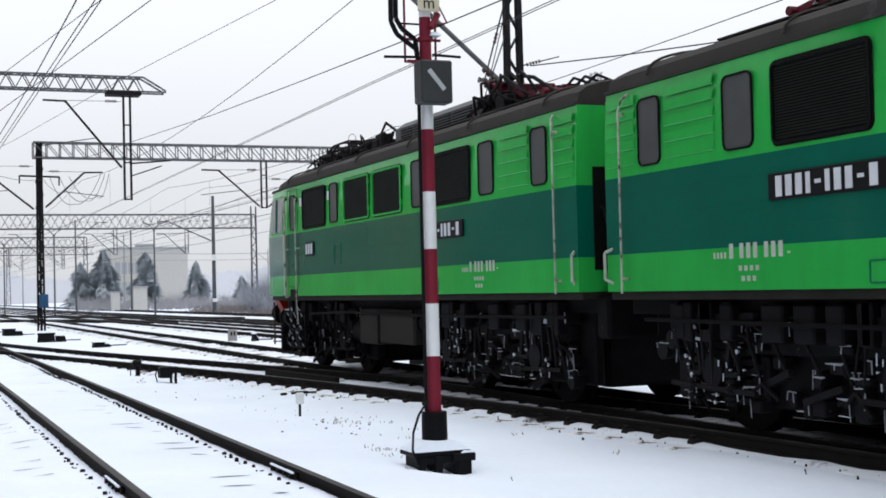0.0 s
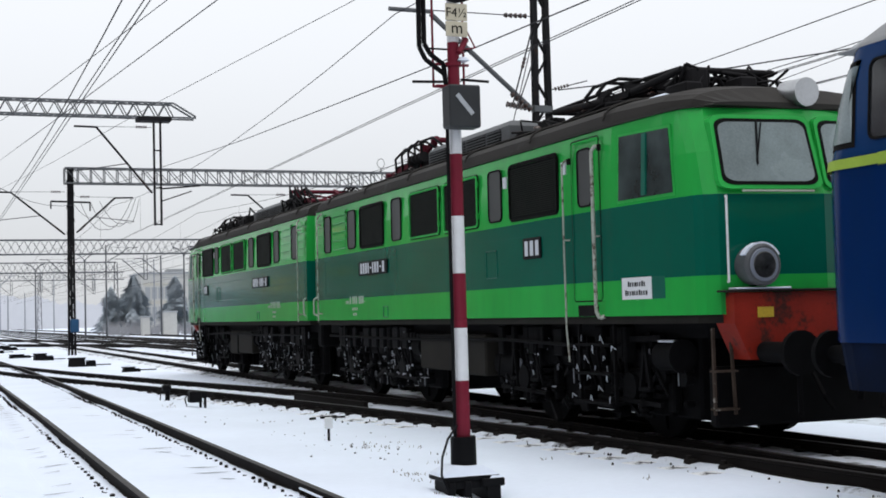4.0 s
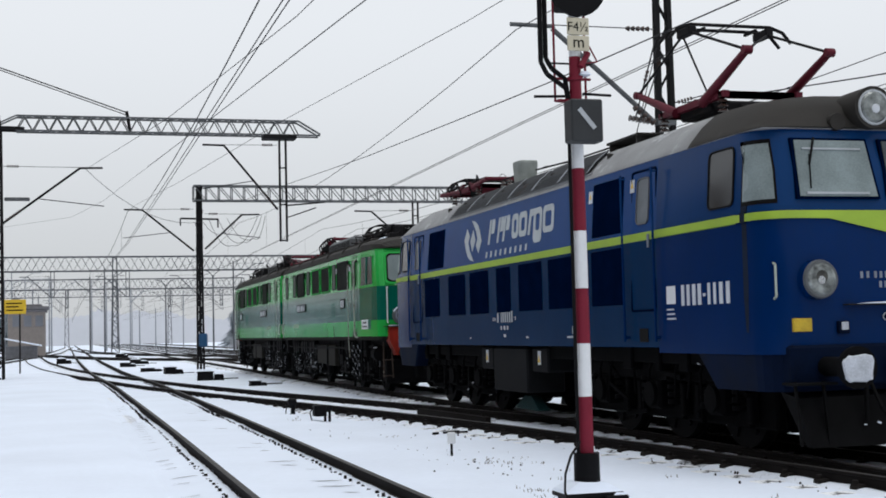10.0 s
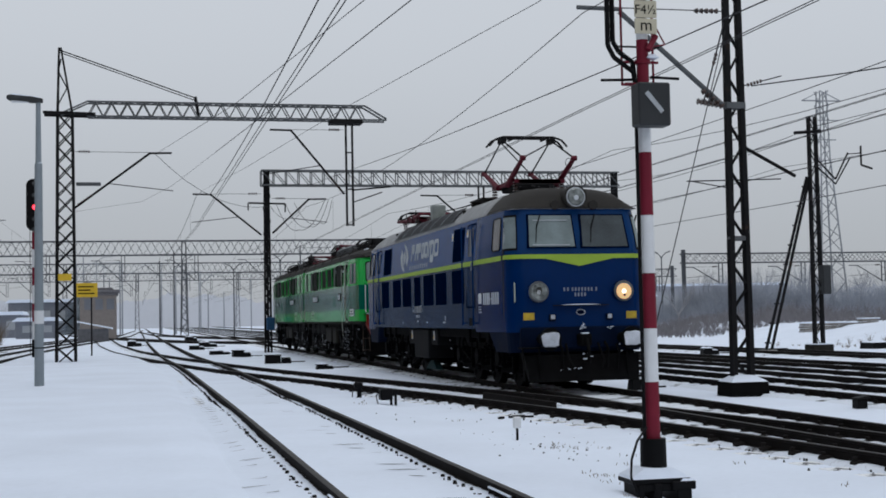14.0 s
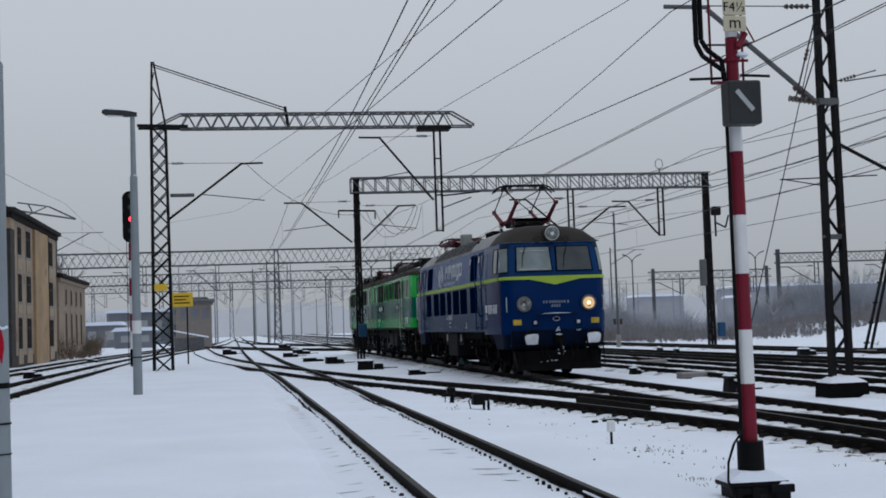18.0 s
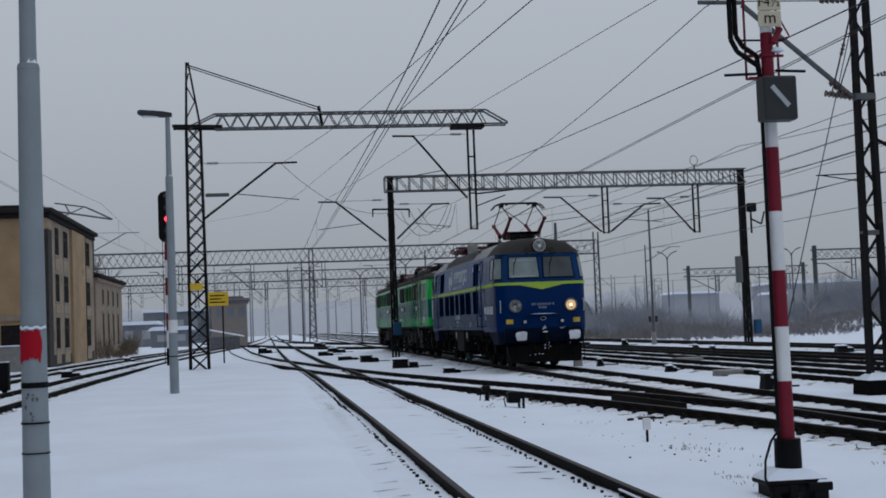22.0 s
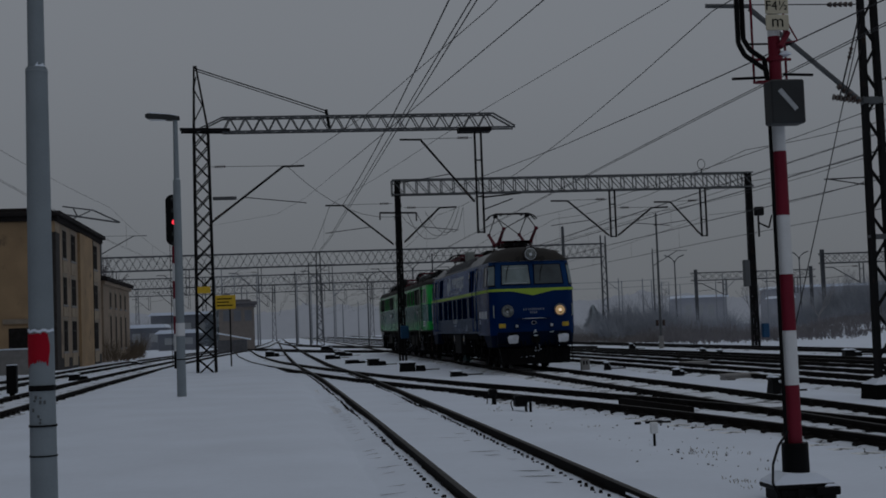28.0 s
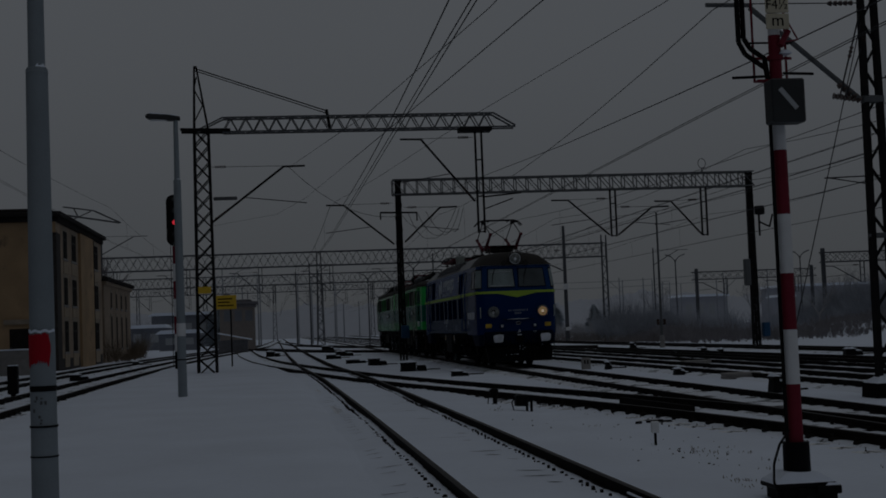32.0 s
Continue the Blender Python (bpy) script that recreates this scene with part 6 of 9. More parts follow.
# --- blue locomotive ---
def blue_locomotive():
    t = thing("blue_locomotive", "blue six-axle electric locomotive with a lime stripe and lit headlamp", "locomotive")
    L0, L1 = 0.27, 17.8

    def plan(hw, lean, y0=L0, y1=L1):
        return rounded_plan(hw, y0 + lean, y1 - lean, 0.42, 0.42)

    part("body", Shape().loft([plan_outline(plan(1.50, 0.01), 1.27), plan_outline(plan(1.50, 0.0), 1.36), plan_outline(plan(1.50, 0.0), 2.75), plan_outline(plan(1.457, 0.12), 3.3), plan_outline(plan(1.42, 0.3), 3.78)], smooth=False), M_BLUE, t, "dusty blue body side, lighter above the stripe")
    # cab fronts in deeper blue, a skin over both ends, weaker sheen put into its colour
    for end in (0, 1):
        def skin(z, lean, g=0.006):
            hw = np.interp(z, [1.26, 1.36, 2.75, 3.3, 3.78], [1.50, 1.50, 1.50, 1.457, 1.42]) + g
            pts = [p for p in rounded_plan(hw, L0 + lean - g, L1 - lean + g, 0.42, 0.42, 8)]
            q = [(-hw, L0 + 2.9)] + pts[18:] + [(hw, L0 + 2.9)] if end == 0 else [(hw, L1 - 1.6)] + pts[:18] + [(-hw, L1 - 1.6)]
            return [(x, y, z) for x, y in q]
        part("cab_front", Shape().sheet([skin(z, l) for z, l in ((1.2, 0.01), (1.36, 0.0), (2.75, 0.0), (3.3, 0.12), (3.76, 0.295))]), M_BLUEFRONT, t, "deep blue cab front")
        rows = []
        for k, (z, l) in enumerate(((2.72, 0.0), (2.81, 0.012))):
            row = skin(z, l, 0.03)
            rows.append([(x, y, zz - (0.17 * max(0, 1 - abs(x) / 0.75) if k == 0 else 0)) for x, y, zz in row])
        # finer run across the front for the dip
        fine = []
        for row in rows:
            out = []
            for a, b in zip(row, row[1:]):
                m = 6 if abs(a[0] - b[0]) > 0.5 else 1
                out += [tuple(a[i] + (b[i] - a[i]) * j / m for i in range(3)) for j in range(m)]
            fine.append(out + [row[-1]])
        fine[0] = [(x, y, 2.72 - 0.16 * max(0, 1 - abs(x) / 0.75)) for x, y, z in fine[0]]
        part("lime_band", Shape().sheet(fine), M_LIME, t, "lime band dipping at the centre")
    # aprons carry the painted darkening below the cab fronts
    part("cab_apron", Shape().loft([plan_outline(rounded_plan(1.44, L0 + 0.08, 1.75, 0.38, 0.05), 0.78), plan_outline(rounded_plan(1.49, L0 + 0.02, 2.2, 0.4, 0.05), 1.27)]), M_LOWBLUE, t, "apron painted darker towards the ground")
    part("cab_apron", Shape().loft([plan_outline(rounded_plan(1.44, 16.15, L1 - 0.08, 0.05, 0.38), 0.78), plan_outline(rounded_plan(1.49, 15.7, L1 - 0.02, 0.05, 0.4), 1.27)]), M_LOWBLUE, t, "apron painted darker towards the ground")
    part("sole_bar", Shape().cbox(-1.3, 1.3, 1.0, 17.0, 1.05, 1.268, 0.02), M_SOOTGEAR, t)
    rings = []
    half = ((1.43, 0.0), (1.38, 0.07), (1.22, 0.26), (1.02, 0.43), (0.72, 0.51), (0.38, 0.55))
    for y, k, up in ((0.52, 0.97, 0.03), (0.68, 0.98, 0.52), (1.03, 1, 0.85), (1.8, 1, 1.0), (16.1, 1, 1.0), (16.95, 1, 0.85), (17.35, 0.98, 0.52), (17.54, 0.97, 0.03)):
        rings.append([(u * k, y, 3.78 + w * up) for u, w in half] + [(0, y, 3.78 + 0.56 * up)] + [(-u * k, y, 3.78 + w * up) for u, w in half[::-1]] + [(-1.43 * k, y, 3.775), (1.43 * k, y, 3.775)])
    part("roof", Shape().loft(rings, smooth=True), M_ROOF_LIGHT, t, "grey roof dusted with snow")
    part("cab_roof", Shape().loft([[(x * 1.004, y, z + 0.006) for x, y, z in r] for r in rings[:4]] + [[(x * 1.004, 2.3, z + 0.006) for x, y, z in rings[3]]], smooth=True), M_ROOF, t, "dark sooty roof end")
    for sg_ in (-1, 1):
        x = -1.503
        part("lime_stripe", flipped(Shape().cbox(x - 0.004, x, 1.0, 16.9, 2.71, 2.82, 0.002), sg_), M_LIME, t, "lime stripe along the side")
        for a, b in ((4.27, 5.43), (6.09, 7.27), (7.59, 8.74), (9.2, 9.97), (10.46, 11.62), (11.95, 13.1), (13.8, 14.95)):
            part("side_panel", flipped(Shape().cbox(x - 0.008, x, a, b, 1.86, 2.66, 0.004), sg_), M_NAVY, t, "navy side panel")
        for a, b in ((4.3, 5.4), (13.5, 14.7)):
            part("side_panel", flipped(Shape().cbox(x - 0.008, x + 0.08, a, b, 2.87, 3.66, 0.004), sg_), M_NAVY, t, "navy side panel")
        for c in (3.62, 15.6):
            d = part("cab_door", flipped(Shape().ring_frame(c - 0.4, c + 0.4, 1.75, 3.68, x + 0.003, 0.025, 0.014, 0.06), sg_), M_NAVY, t)
            window_on_side(d, c - 0.2, c + 0.2, 2.93, 3.57, x + 0.001, sg_, M_PALEGLASS, M_STEEL_GREY)
            part("door_lever", flipped(Shape().cyl((x - 0.05, c - 0.3, 2.6), (x - 0.05, c - 0.3, 2.78), 0.02, 6), sg_), M_GREY_RAIL, d)
            for k in (-0.5, 0.5):
                part("handrail", flipped(Shape().cyl((x - 0.07, c + k, 1.35), (x - 0.07, c + k, 3.65), 0.017, 8).cyl((x, c + k, 1.4), (x - 0.07, c + k, 1.4), 0.02, 6).cyl((x, c + k, 3.6), (x - 0.07, c + k, 3.6), 0.014, 6), sg_), M_BLUEFRONT, t)
            # black plate gives the step hole its shade; the wall is not cut
            part("step_recess", flipped(Shape().cbox(x - 0.006, x, c - 0.12, c + 0.16, 1.34, 1.52, 0.003), sg_), M_RUBBER, t)
        for a, b, e in ((1.05, 1.7, 0), (16.37, 17.02, 1)):
            window_on_side(t, a, b, 2.93, 3.64, x - 0.004, sg_, M_GLASS, M_RUBBER, "cab_window")
            # quarter panes get the pale colour in place of their reflection
            for nm, mm, gg, za, zb in (("quarter_window", M_RUBBER, 0.012, 2.90, 3.66), ("pane", M_PALEPANE, 0.018, 2.95, 3.61)):
                rows_ = []
                for z in (za, (za + zb) / 2, zb):
                    hw = float(np.interp(z, [2.75, 3.3, 3.78], [1.50, 1.457, 1.42])) + gg
                    l = float(np.interp(z, [2.75, 3.3, 3.78], [0.0, 0.12, 0.3]))
                    op = rounded_plan(hw, L0 + l - gg, L1 - l + gg, 0.42, 0.42, 8)
                    row = [(-hw, L0 + 0.6)] + op[18:24] if e == 0 else [(-hw, L1 - 0.6)] + op[17:11:-1]
                    if nm == "pane":
                        row = [(row[0][0], row[0][1] + (-0.04 if e == 0 else 0.04))] + row[1:-1] + [tuple(row[-2][i_] * 0.3 + row[-1][i_] * 0.7 for i_ in (0, 1))]
                    rows_.append([(x_, y_, z) for x_, y_ in row])
                ob = part(nm, flipped(Shape().sheet(rows_), sg_), mm, t if nm != "pane" else qw)
                qw = ob if nm != "pane" else qw
        ss = part("soot_streak", flipped(Shape().prism([(0.73, 2.90), (0.87, 2.90), (0.86, 2.83), (0.74, 2.83)], "x", -1.507, -1.49).prism([(0.74, 2.70), (0.85, 2.70), (0.86, 1.9), (0.82, 1.45), (0.77, 1.45), (0.74, 2.0)], "x", -1.5085, -1.49).prism([(0.745, 2.826), (0.855, 2.826), (0.85, 2.71), (0.745, 2.71)], "x", -1.5325, -1.49), sg_), M_SOOTBLUE, t, "dark soot streak down the cab corner")
        # pale mark: two crescents and a lozenge, then word-like bars
        cy = 11.47
        mk = part("emblem_sheet", flipped(Shape().prism([(cy, 3.06), (cy + 0.16, 3.27), (cy, 3.48), (cy - 0.16, 3.27)], "x", x - 0.006, x + 0.03), sg_), M_LOGO, t, "pale emblem of two crescents and a lozenge")
        for q in (-1, 1):
            pts = [(cy + q * u, 3.27 + q * w) for u, w in ((0.22, -0.10), (0.40, -0.26), (0.56, -0.04), (0.42, 0.16), (0.30, 0.28), (0.12, 0.36), (-0.1, 0.40), (0.06, 0.28), (0.2, 0.16), (0.30, 0.02))]
            pts = [(y_, 3.27 - (z_ - 3.27)) for y_, z_ in pts]
            part("crescent", flipped(Shape().prism(pts, "x", x - 0.006, x + 0.03), sg_), M_LOGO, mk)
        # the word beside it: plain blocks and rings, a line of thin bars beneath
        slant = lambda pts: [(y_ - 0.2 * (z_ - 3.13), z_) for y_, z_ in pts]
        for y, wd in ((10.5, 0.36), (9.98, 0.34), (9.66, 0.36)):
            part("word_bar", flipped(Shape().prism(slant([(y, 3.13), (y - 0.09, 3.13), (y - 0.09, 3.58), (y, 3.58)]), "x", x - 0.006, x + 0.03), sg_), M_LOGO, mk)
            part("word_bar", flipped(Shape().prism(slant([(y - 0.14, 3.32), (y - wd + 0.06, 3.32), (y - wd + 0.04, 3.4), (y - wd + 0.04, 3.5), (y - wd + 0.08, 3.58), (y - 0.14, 3.58)]), "x", x - 0.006, x + 0.03), sg_), M_LOGO, mk)
        for y, wd, z0 in ((9.14, 0.34, 3.14), (8.76, 0.4, 3.14), (8.02, 0.4, 2.99), (7.56, 0.5, 3.12)):
            o_, i_ = Shape.rounded(y - wd, y, z0, 3.57, 0.1), Shape.rounded(y - wd + 0.1, y - 0.1, z0 + (0.1 if z0 > 3.1 else 0.2), 3.47, 0.05)
            rg = [[(x - 0.006, a_, b_) for a_, b_ in o_], [(x - 0.006, a_, b_) for a_, b_ in i_], [(x + 0.03, a_, b_) for a_, b_ in i_], [(x + 0.03, a_, b_) for a_, b_ in o_]]
            part("word_ring", flipped(Shape().loft(rg + [rg[0]], (False, False)), sg_), M_LOGO, mk)
        part("word_bar", flipped(Shape().prism(slant([(8.3, 3.14), (8.2, 3.14), (8.2, 3.44), (8.06, 3.47), (8.06, 3.57), (8.3, 3.57)]), "x", x - 0.006, x + 0.03), sg_), M_LOGO, mk)
        for k in range(9):
            part("word_bar", flipped(Shape().prism(slant([(10.56 - 0.275 * k, 2.89), (10.48 - 0.275 * k, 2.89), (10.48 - 0.275 * k, 3.0), (10.56 - 0.275 * k, 3.0)]), "x", x - 0.005, x + 0.02), sg_), M_LOGO, mk)
        for w, yy in ((0.1, 2.38), (0.1, 2.23), (0.11, 2.07), (0.11, 1.92), (0.07, 1.81), (0.08, 1.68), (0.08, 1.53), (0.11, 1.36), (0.11, 1.19)):
            part("figure_bar", flipped(Shape().box(x - 0.014, x, yy, yy + w * 0.72, 1.8 if w > 0.075 else 1.9, 2.06 if w > 0.075 else 1.94), sg_), M_WHITEMARK, t)
        nt = part("white_notice", flipped(Shape().cbox(x - 0.006, x, 2.64, 2.9, 1.83, 2.06, 0.002), sg_), M_WHITE, t, "small white data panel")
        for k in range(3):
            part("text_bar", flipped(Shape().box(x - 0.006, x - 0.001, 2.64 + 0.03 * k, 2.9, 1.63 + k * 0.06, 1.65 + k * 0.06), sg_), M_WHITEMARK, nt)
        for yy, zz in ((5.45, 3.40), (3.93, 3.40)):
            wl_ = part("warning_label", flipped(Shape().cbox(x - 0.006, x + 0.06, yy, yy + 0.13, zz, zz + 0.18, 0.002), sg_), M_WHITEMARK, t, "white warning label with a yellow triangle")
            part("yellow_triangle", flipped(Shape().prism([(yy + 0.02, zz + 0.06), (yy + 0.11, zz + 0.06), (yy + 0.065, zz + 0.155)], "x", x - 0.008, x - 0.004), sg_), M_YELLOW, wl_)
        fg = Shape()
        for a, w, z, h in ((10.2, 0.05, 1.71, 0.06), (10.13, 0.05, 1.71, 0.06), (10.06, 0.05, 1.71, 0.06), (9.9, 0.1, 1.68, 0.2), (9.72, 0.06, 1.68, 0.2), (9.6, 0.1, 1.68, 0.2), (9.48, 0.1, 1.68, 0.2), (9.36, 0.1, 1.68, 0.2), (9.24, 0.1, 1.68, 0.2), (9.12, 0.1, 1.68, 0.2), (9.02, 0.03, 1.75, 0.03), (8.95, 0.05, 1.71, 0.07),
                           (9.72, 0.1, 1.55, 0.07), (9.52, 0.16, 1.55, 0.07), (9.36, 0.12, 1.55, 0.07), (9.5, 0.2, 1.42, 0.05), (6.2, 0.5, 1.40, 0.03), (6.2, 0.12, 1.46, 0.12), (8.3, 0.2, 1.40, 0.03), (11.6, 0.1, 1.39, 0.03)):
            fg.box(x - 0.004, x, a, a + w * 0.6, z, z + h)
        part("faded_figure", flipped(fg, sg_), M_LINE, t)
        # roof shoulder grilles
        def on_roof(y, f, lift=0.0):
            u = np.interp(f, [0, 0.45, 1], [1.375, 1.22, 1.0])
            w = np.interp(f, [0, 0.45, 1], [0.075, 0.26, 0.44])
            return (-float(u) - lift * 0.8, y, 3.78 + float(w) + lift * 0.6)

        for k in range(6):
            a = 5.75 + k * 1.25
            o = part("roof_grille", flipped(Shape().sheet([[on_roof(yy, f / 6, 0.02) for f in range(7)] for yy in (a, a + 1.15)], False), sg_), M_GRILLE, t)
            fr = Shape()
            for q in range(11):
                f = q / 10
                fr.bar(on_roof(a, f, 0.035), on_roof(a + 1.15, f, 0.035), 0.018)
            part("slats", flipped(fr, sg_), M_STEEL_GREY, o)
            rim = Shape()
            for yy in (a - 0.03, a + 1.18):
                rim.sheet([[on_roof(yy + e, f / 6, 0.055) for f in range(7)] for e in (-0.03, 0.03)], False)
            part("grille_rim", flipped(rim, sg_), M_STEEL_PALE, o, "snow-dusted rim")
        part("grille_sill", flipped(Shape().bar(on_roof(5.6, 0, 0.008), on_roof(13.3, 0, 0.008), 0.03), sg_), M_ROOF_LIGHT, t)
        bx_ = part("battery_case", flipped(Shape().cbox(-1.36, -0.7, 7.8, 8.56, 0.82, 1.24, 0.03).cbox(-1.4, -0.7, 8.72, 10.57, 0.45, 1.24, 0.03).cbox(-1.36, -0.7, 10.69, 11.42, 0.82, 1.24, 0.03), sg_), M_DARKCASE, t, "black battery case")
        for yy in (8.12, 10.98):
            part("warning_label", flipped(Shape().box(-1.37, -1.358, yy, yy + 0.13, 0.95, 1.18), sg_), M_WHITEMARK, bx_)
            part("yellow_triangle", flipped(Shape().prism([(yy + 0.015, 0.99), (yy + 0.115, 0.99), (yy + 0.065, 1.12)], "x", -1.376, -1.369), sg_), M_YELLOW, bx_)
        part("sand_box", flipped(Shape().loft([[(-1.2, 8.7, 0.14), (-1.0, 8.7, 0.14), (-1.0, 10.0, 0.14), (-1.2, 10.0, 0.14)], [(-1.18, 9.15, 0.38), (-1.02, 9.15, 0.38), (-1.02, 9.5, 0.38), (-1.18, 9.5, 0.38)]]), sg_), M_TEAL, t, "dark teal sloping cover")
    f = L0
    for sx in (-1, 1):
        w = part("windscreen", Shape().loft([[(sx * 0.05, f - 0.01, 2.94), (sx * 1.12, f - 0.01, 2.94), (sx * 1.06, f + 0.20, 3.66), (sx * 0.08, f + 0.20, 3.66)], [(sx * 0.05, f + 0.3, 2.94), (sx * 1.12, f + 0.3, 2.94), (sx * 1.06, f + 0.4, 3.66), (sx * 0.08, f + 0.4, 3.66)]]), M_NAVY, t)
        part("pane", Shape().loft([[(sx * 0.085, f - 0.011, 2.968), (sx * 1.08, f - 0.011, 2.968), (sx * 1.028, f + 0.179, 3.632), (sx * 0.115, f + 0.179, 3.632)], [(sx * 0.085, f + 0.2, 2.968), (sx * 1.08, f + 0.2, 2.968), (sx * 1.028, f + 0.3, 3.632), (sx * 0.115, f + 0.3, 3.632)]]), M_PALEPANE if sx < 0 else M_SCREEN, w, "pane with a pale curtain drawn behind" if sx < 0 else "dull grey pane")
        part("wiper", Shape().cyl((sx * 0.6 - 0.18, f + 0.17, 3.66), (sx * 0.6 - 0.3, f + 0.08, 3.34), 0.014, 5).cyl((sx * 0.6 - 0.27, f + 0.125, 3.46), (sx * 0.6 - 0.33, f + 0.01, 3.06), 0.01, 5), M_BLACK, w)
        if sx < 0:
            # white reflection lines across the pane, put in as pale bars
            part("blind_edge", Shape().bar((-0.2, f + 0.143, 3.53), (-0.95, f + 0.143, 3.53), 0.02).bar((-0.2, f - 0.012, 3.005), (-1.0, f - 0.012, 3.005), 0.024), M_LINE, w, "pale strip painted for a reflection in the pane")
        h = part("headlight", Shape().cyl((sx * 0.93, f + 0.1, 2.03), (sx * 0.93, f - 0.1, 2.03), 0.235, 24, 0.225), M_BLUEFRONT, t, "round headlamp in a pale ring")
        part("lens_ring", Shape().cyl((sx * 0.93, f - 0.1, 2.03), (sx * 0.93, f - 0.13, 2.03), 0.22, 24, 0.205), M_STEEL_GREY, h)
        part("lens", Shape().cyl((sx * 0.93, f - 0.125, 2.03), (sx * 0.93, f - 0.14, 2.03), 0.19, 24, 0.15), M_ROOFLENS, h)
        part("reflector", Shape().cyl((sx * 0.93, f - 0.139, 2.06), (sx * 0.93, f - 0.144, 2.06), 0.07, 20), M_LENS, h)
        part("bulb", Shape().cyl((sx * 0.93 - 0.01, f - 0.138, 2.02), (sx * 0.93 - 0.01, f - 0.15, 2.02), 0.05 if sx > 0 else 0.045, 16), M_HEADLIGHT if sx > 0 else M_CHROME, h, "glowing warm bulb" if sx > 0 else "")
        if sx > 0:
            part("lit_reflector", Shape().cyl((sx * 0.93 - 0.01, f - 0.132, 2.02), (sx * 0.93 - 0.01, f - 0.1455, 2.02), 0.165, 20), M_HEADDIM, h, "amber glow of the lit reflector")
            part("bulb_holder", Shape().cyl((0.93, f - 0.14, 1.945), (0.93, f - 0.153, 1.945), 0.03, 10), M_LENS, h)
        part("yellow_plate", Shape().cbox(sx * 1.12 - 0.115, sx * 1.12 + 0.115, f - 0.02, f + 0.06, 1.45, 1.6, 0.005), M_YELLOW_OLD, t, "small soiled yellow plate")
        part("grab_handle", Shape().tube([(sx * 1.36, f + 0.2, 2.25), (sx * 1.40, f + 0.05, 2.2), (sx * 1.40, f + 0.05, 1.85), (sx * 1.36, f + 0.2, 1.8)], 0.016), M_PALE, t)
        part("foot_step", Shape().cbox(sx * 1.1 - 0.25, sx * 1.1 + 0.25, f - 0.25, f + 0.1, 0.86, 0.89, 0.008).bar((sx * 1.3, f - 0.2, 0.2), (sx * 1.3, f - 0.1, 0.9), 0.03).bar((sx * 0.95, f - 0.2, 0.2), (sx * 0.95, f - 0.1, 0.9), 0.03), M_UNDER, t)
        part("socket_box", Shape().cbox(sx * 0.62 - 0.07, sx * 0.62 + 0.07, f - 0.06, f + 0.05, 1.42, 1.56, 0.01), M_LOWBLUE, t)
        part("socket_snow", Shape().cbox(sx * 0.62 - 0.045, sx * 0.62 + 0.045, f - 0.075, f - 0.06, 1.46, 1.55, 0.006), M_FROST, t)
        part("roof_horn", Shape().cyl((sx * 0.42, f + 0.42, 3.86), (sx * 0.42, f + 0.22, 3.86), 0.1, 14), M_ROOF, t)
    tl = part("roof_lamp", Shape().cyl((0, f + 0.6, 4.02), (0, f + 0.12, 4.02), 0.24, 22, 0.25), M_ROOF, t, "large round roof lamp")
    part("lens", Shape().cyl((0, f + 0.12, 4.02), (0, f + 0.08, 4.02), 0.2, 22, 0.16), M_ROOFLENS, tl)
    part("lens_ring", Shape().cyl((0, f + 0.16, 4.02), (0, f + 0.105, 4.02), 0.225, 22, 0.205), M_LINE, tl)
    part("bulb", Shape().cyl((0, f + 0.085, 4.0), (0, f + 0.07, 4.0), 0.06, 14, 0.04), M_WHITEMARK, tl)
    for ws, z in (([-0.36, -0.28, -0.18, -0.11, -0.04, 0.03, 0.1, 0.17, 0.24, 0.34], 2.04), ([-0.12, -0.05, 0.02, 0.09], 1.93)):
        s = Shape()
        for a in ws:
            s.box(a, a + 0.034, f - 0.012, f + 0.01, z, z + 0.075)
        part("number_bar", s, M_GREY_RAIL, t)
    part("oval_plate", Shape().loft([[(0.095 * math.cos(a), f - d, 1.60 + 0.055 * math.sin(a)) for a in [2 * math.pi * i / 18 for i in range(18)]] for d in (-0.02, 0.02)]), M_NAVY, t)
    part("oval_rim", Shape().tube([(0.095 * math.cos(a), f - 0.022, 1.60 + 0.055 * math.sin(a)) for a in [2 * math.pi * i / 18 for i in range(19)]], 0.007, 5), M_WHITEMARK, t)
    part("front_step", Shape().cbox(-0.6, 0.6, f - 0.12, f + 0.02, 1.735, 1.75, 0.005), M_TANK, t)
    part("snow_line", Shape().loft([[(u, f - 0.11 + d, 1.748 + (0.022 * max(0.0, math.sin((u + 0.45) * math.pi / 0.9)) ** 0.7) * k) for u, k in [(-0.45 + 0.09 * i, 1) for i in range(11)] + [(0.45 - 0.09 * i, 0) for i in range(11)]] for d in (0.0, 0.1)]), M_SNOW, t, "snow lying on the front ledge")
    rs_ = random.Random(31)
    bits = Shape()
    for cx, cz, sx_, sz_, n_ in ((0.02, 1.3, 0.07, 0.06, 9), (0.1, 0.72, 0.1, 0.08, 6), (0.6, 1.27, 0.1, 0.04, 4), (-0.3, 0.42, 0.25, 0.03, 5), (0.75, 0.75, 0.2, 0.15, 4), (-0.62, 1.08, 0.2, 0.05, 3)):
        for _ in range(n_):
            u, w, q = cx + rs_.gauss(0, sx_ * 0.6), cz + rs_.gauss(0, sz_ * 0.6), rs_.uniform(0.006, 0.022)
            yy = f - 0.085 if w > 0.8 else f - 0.16 - (0.72 - w) * 0.3
            bits.bar((u - q, yy, w), (u + q * rs_.uniform(0.5, 2), yy, w + rs_.uniform(-0.03, 0.03)), rs_.uniform(0.008, 0.022))
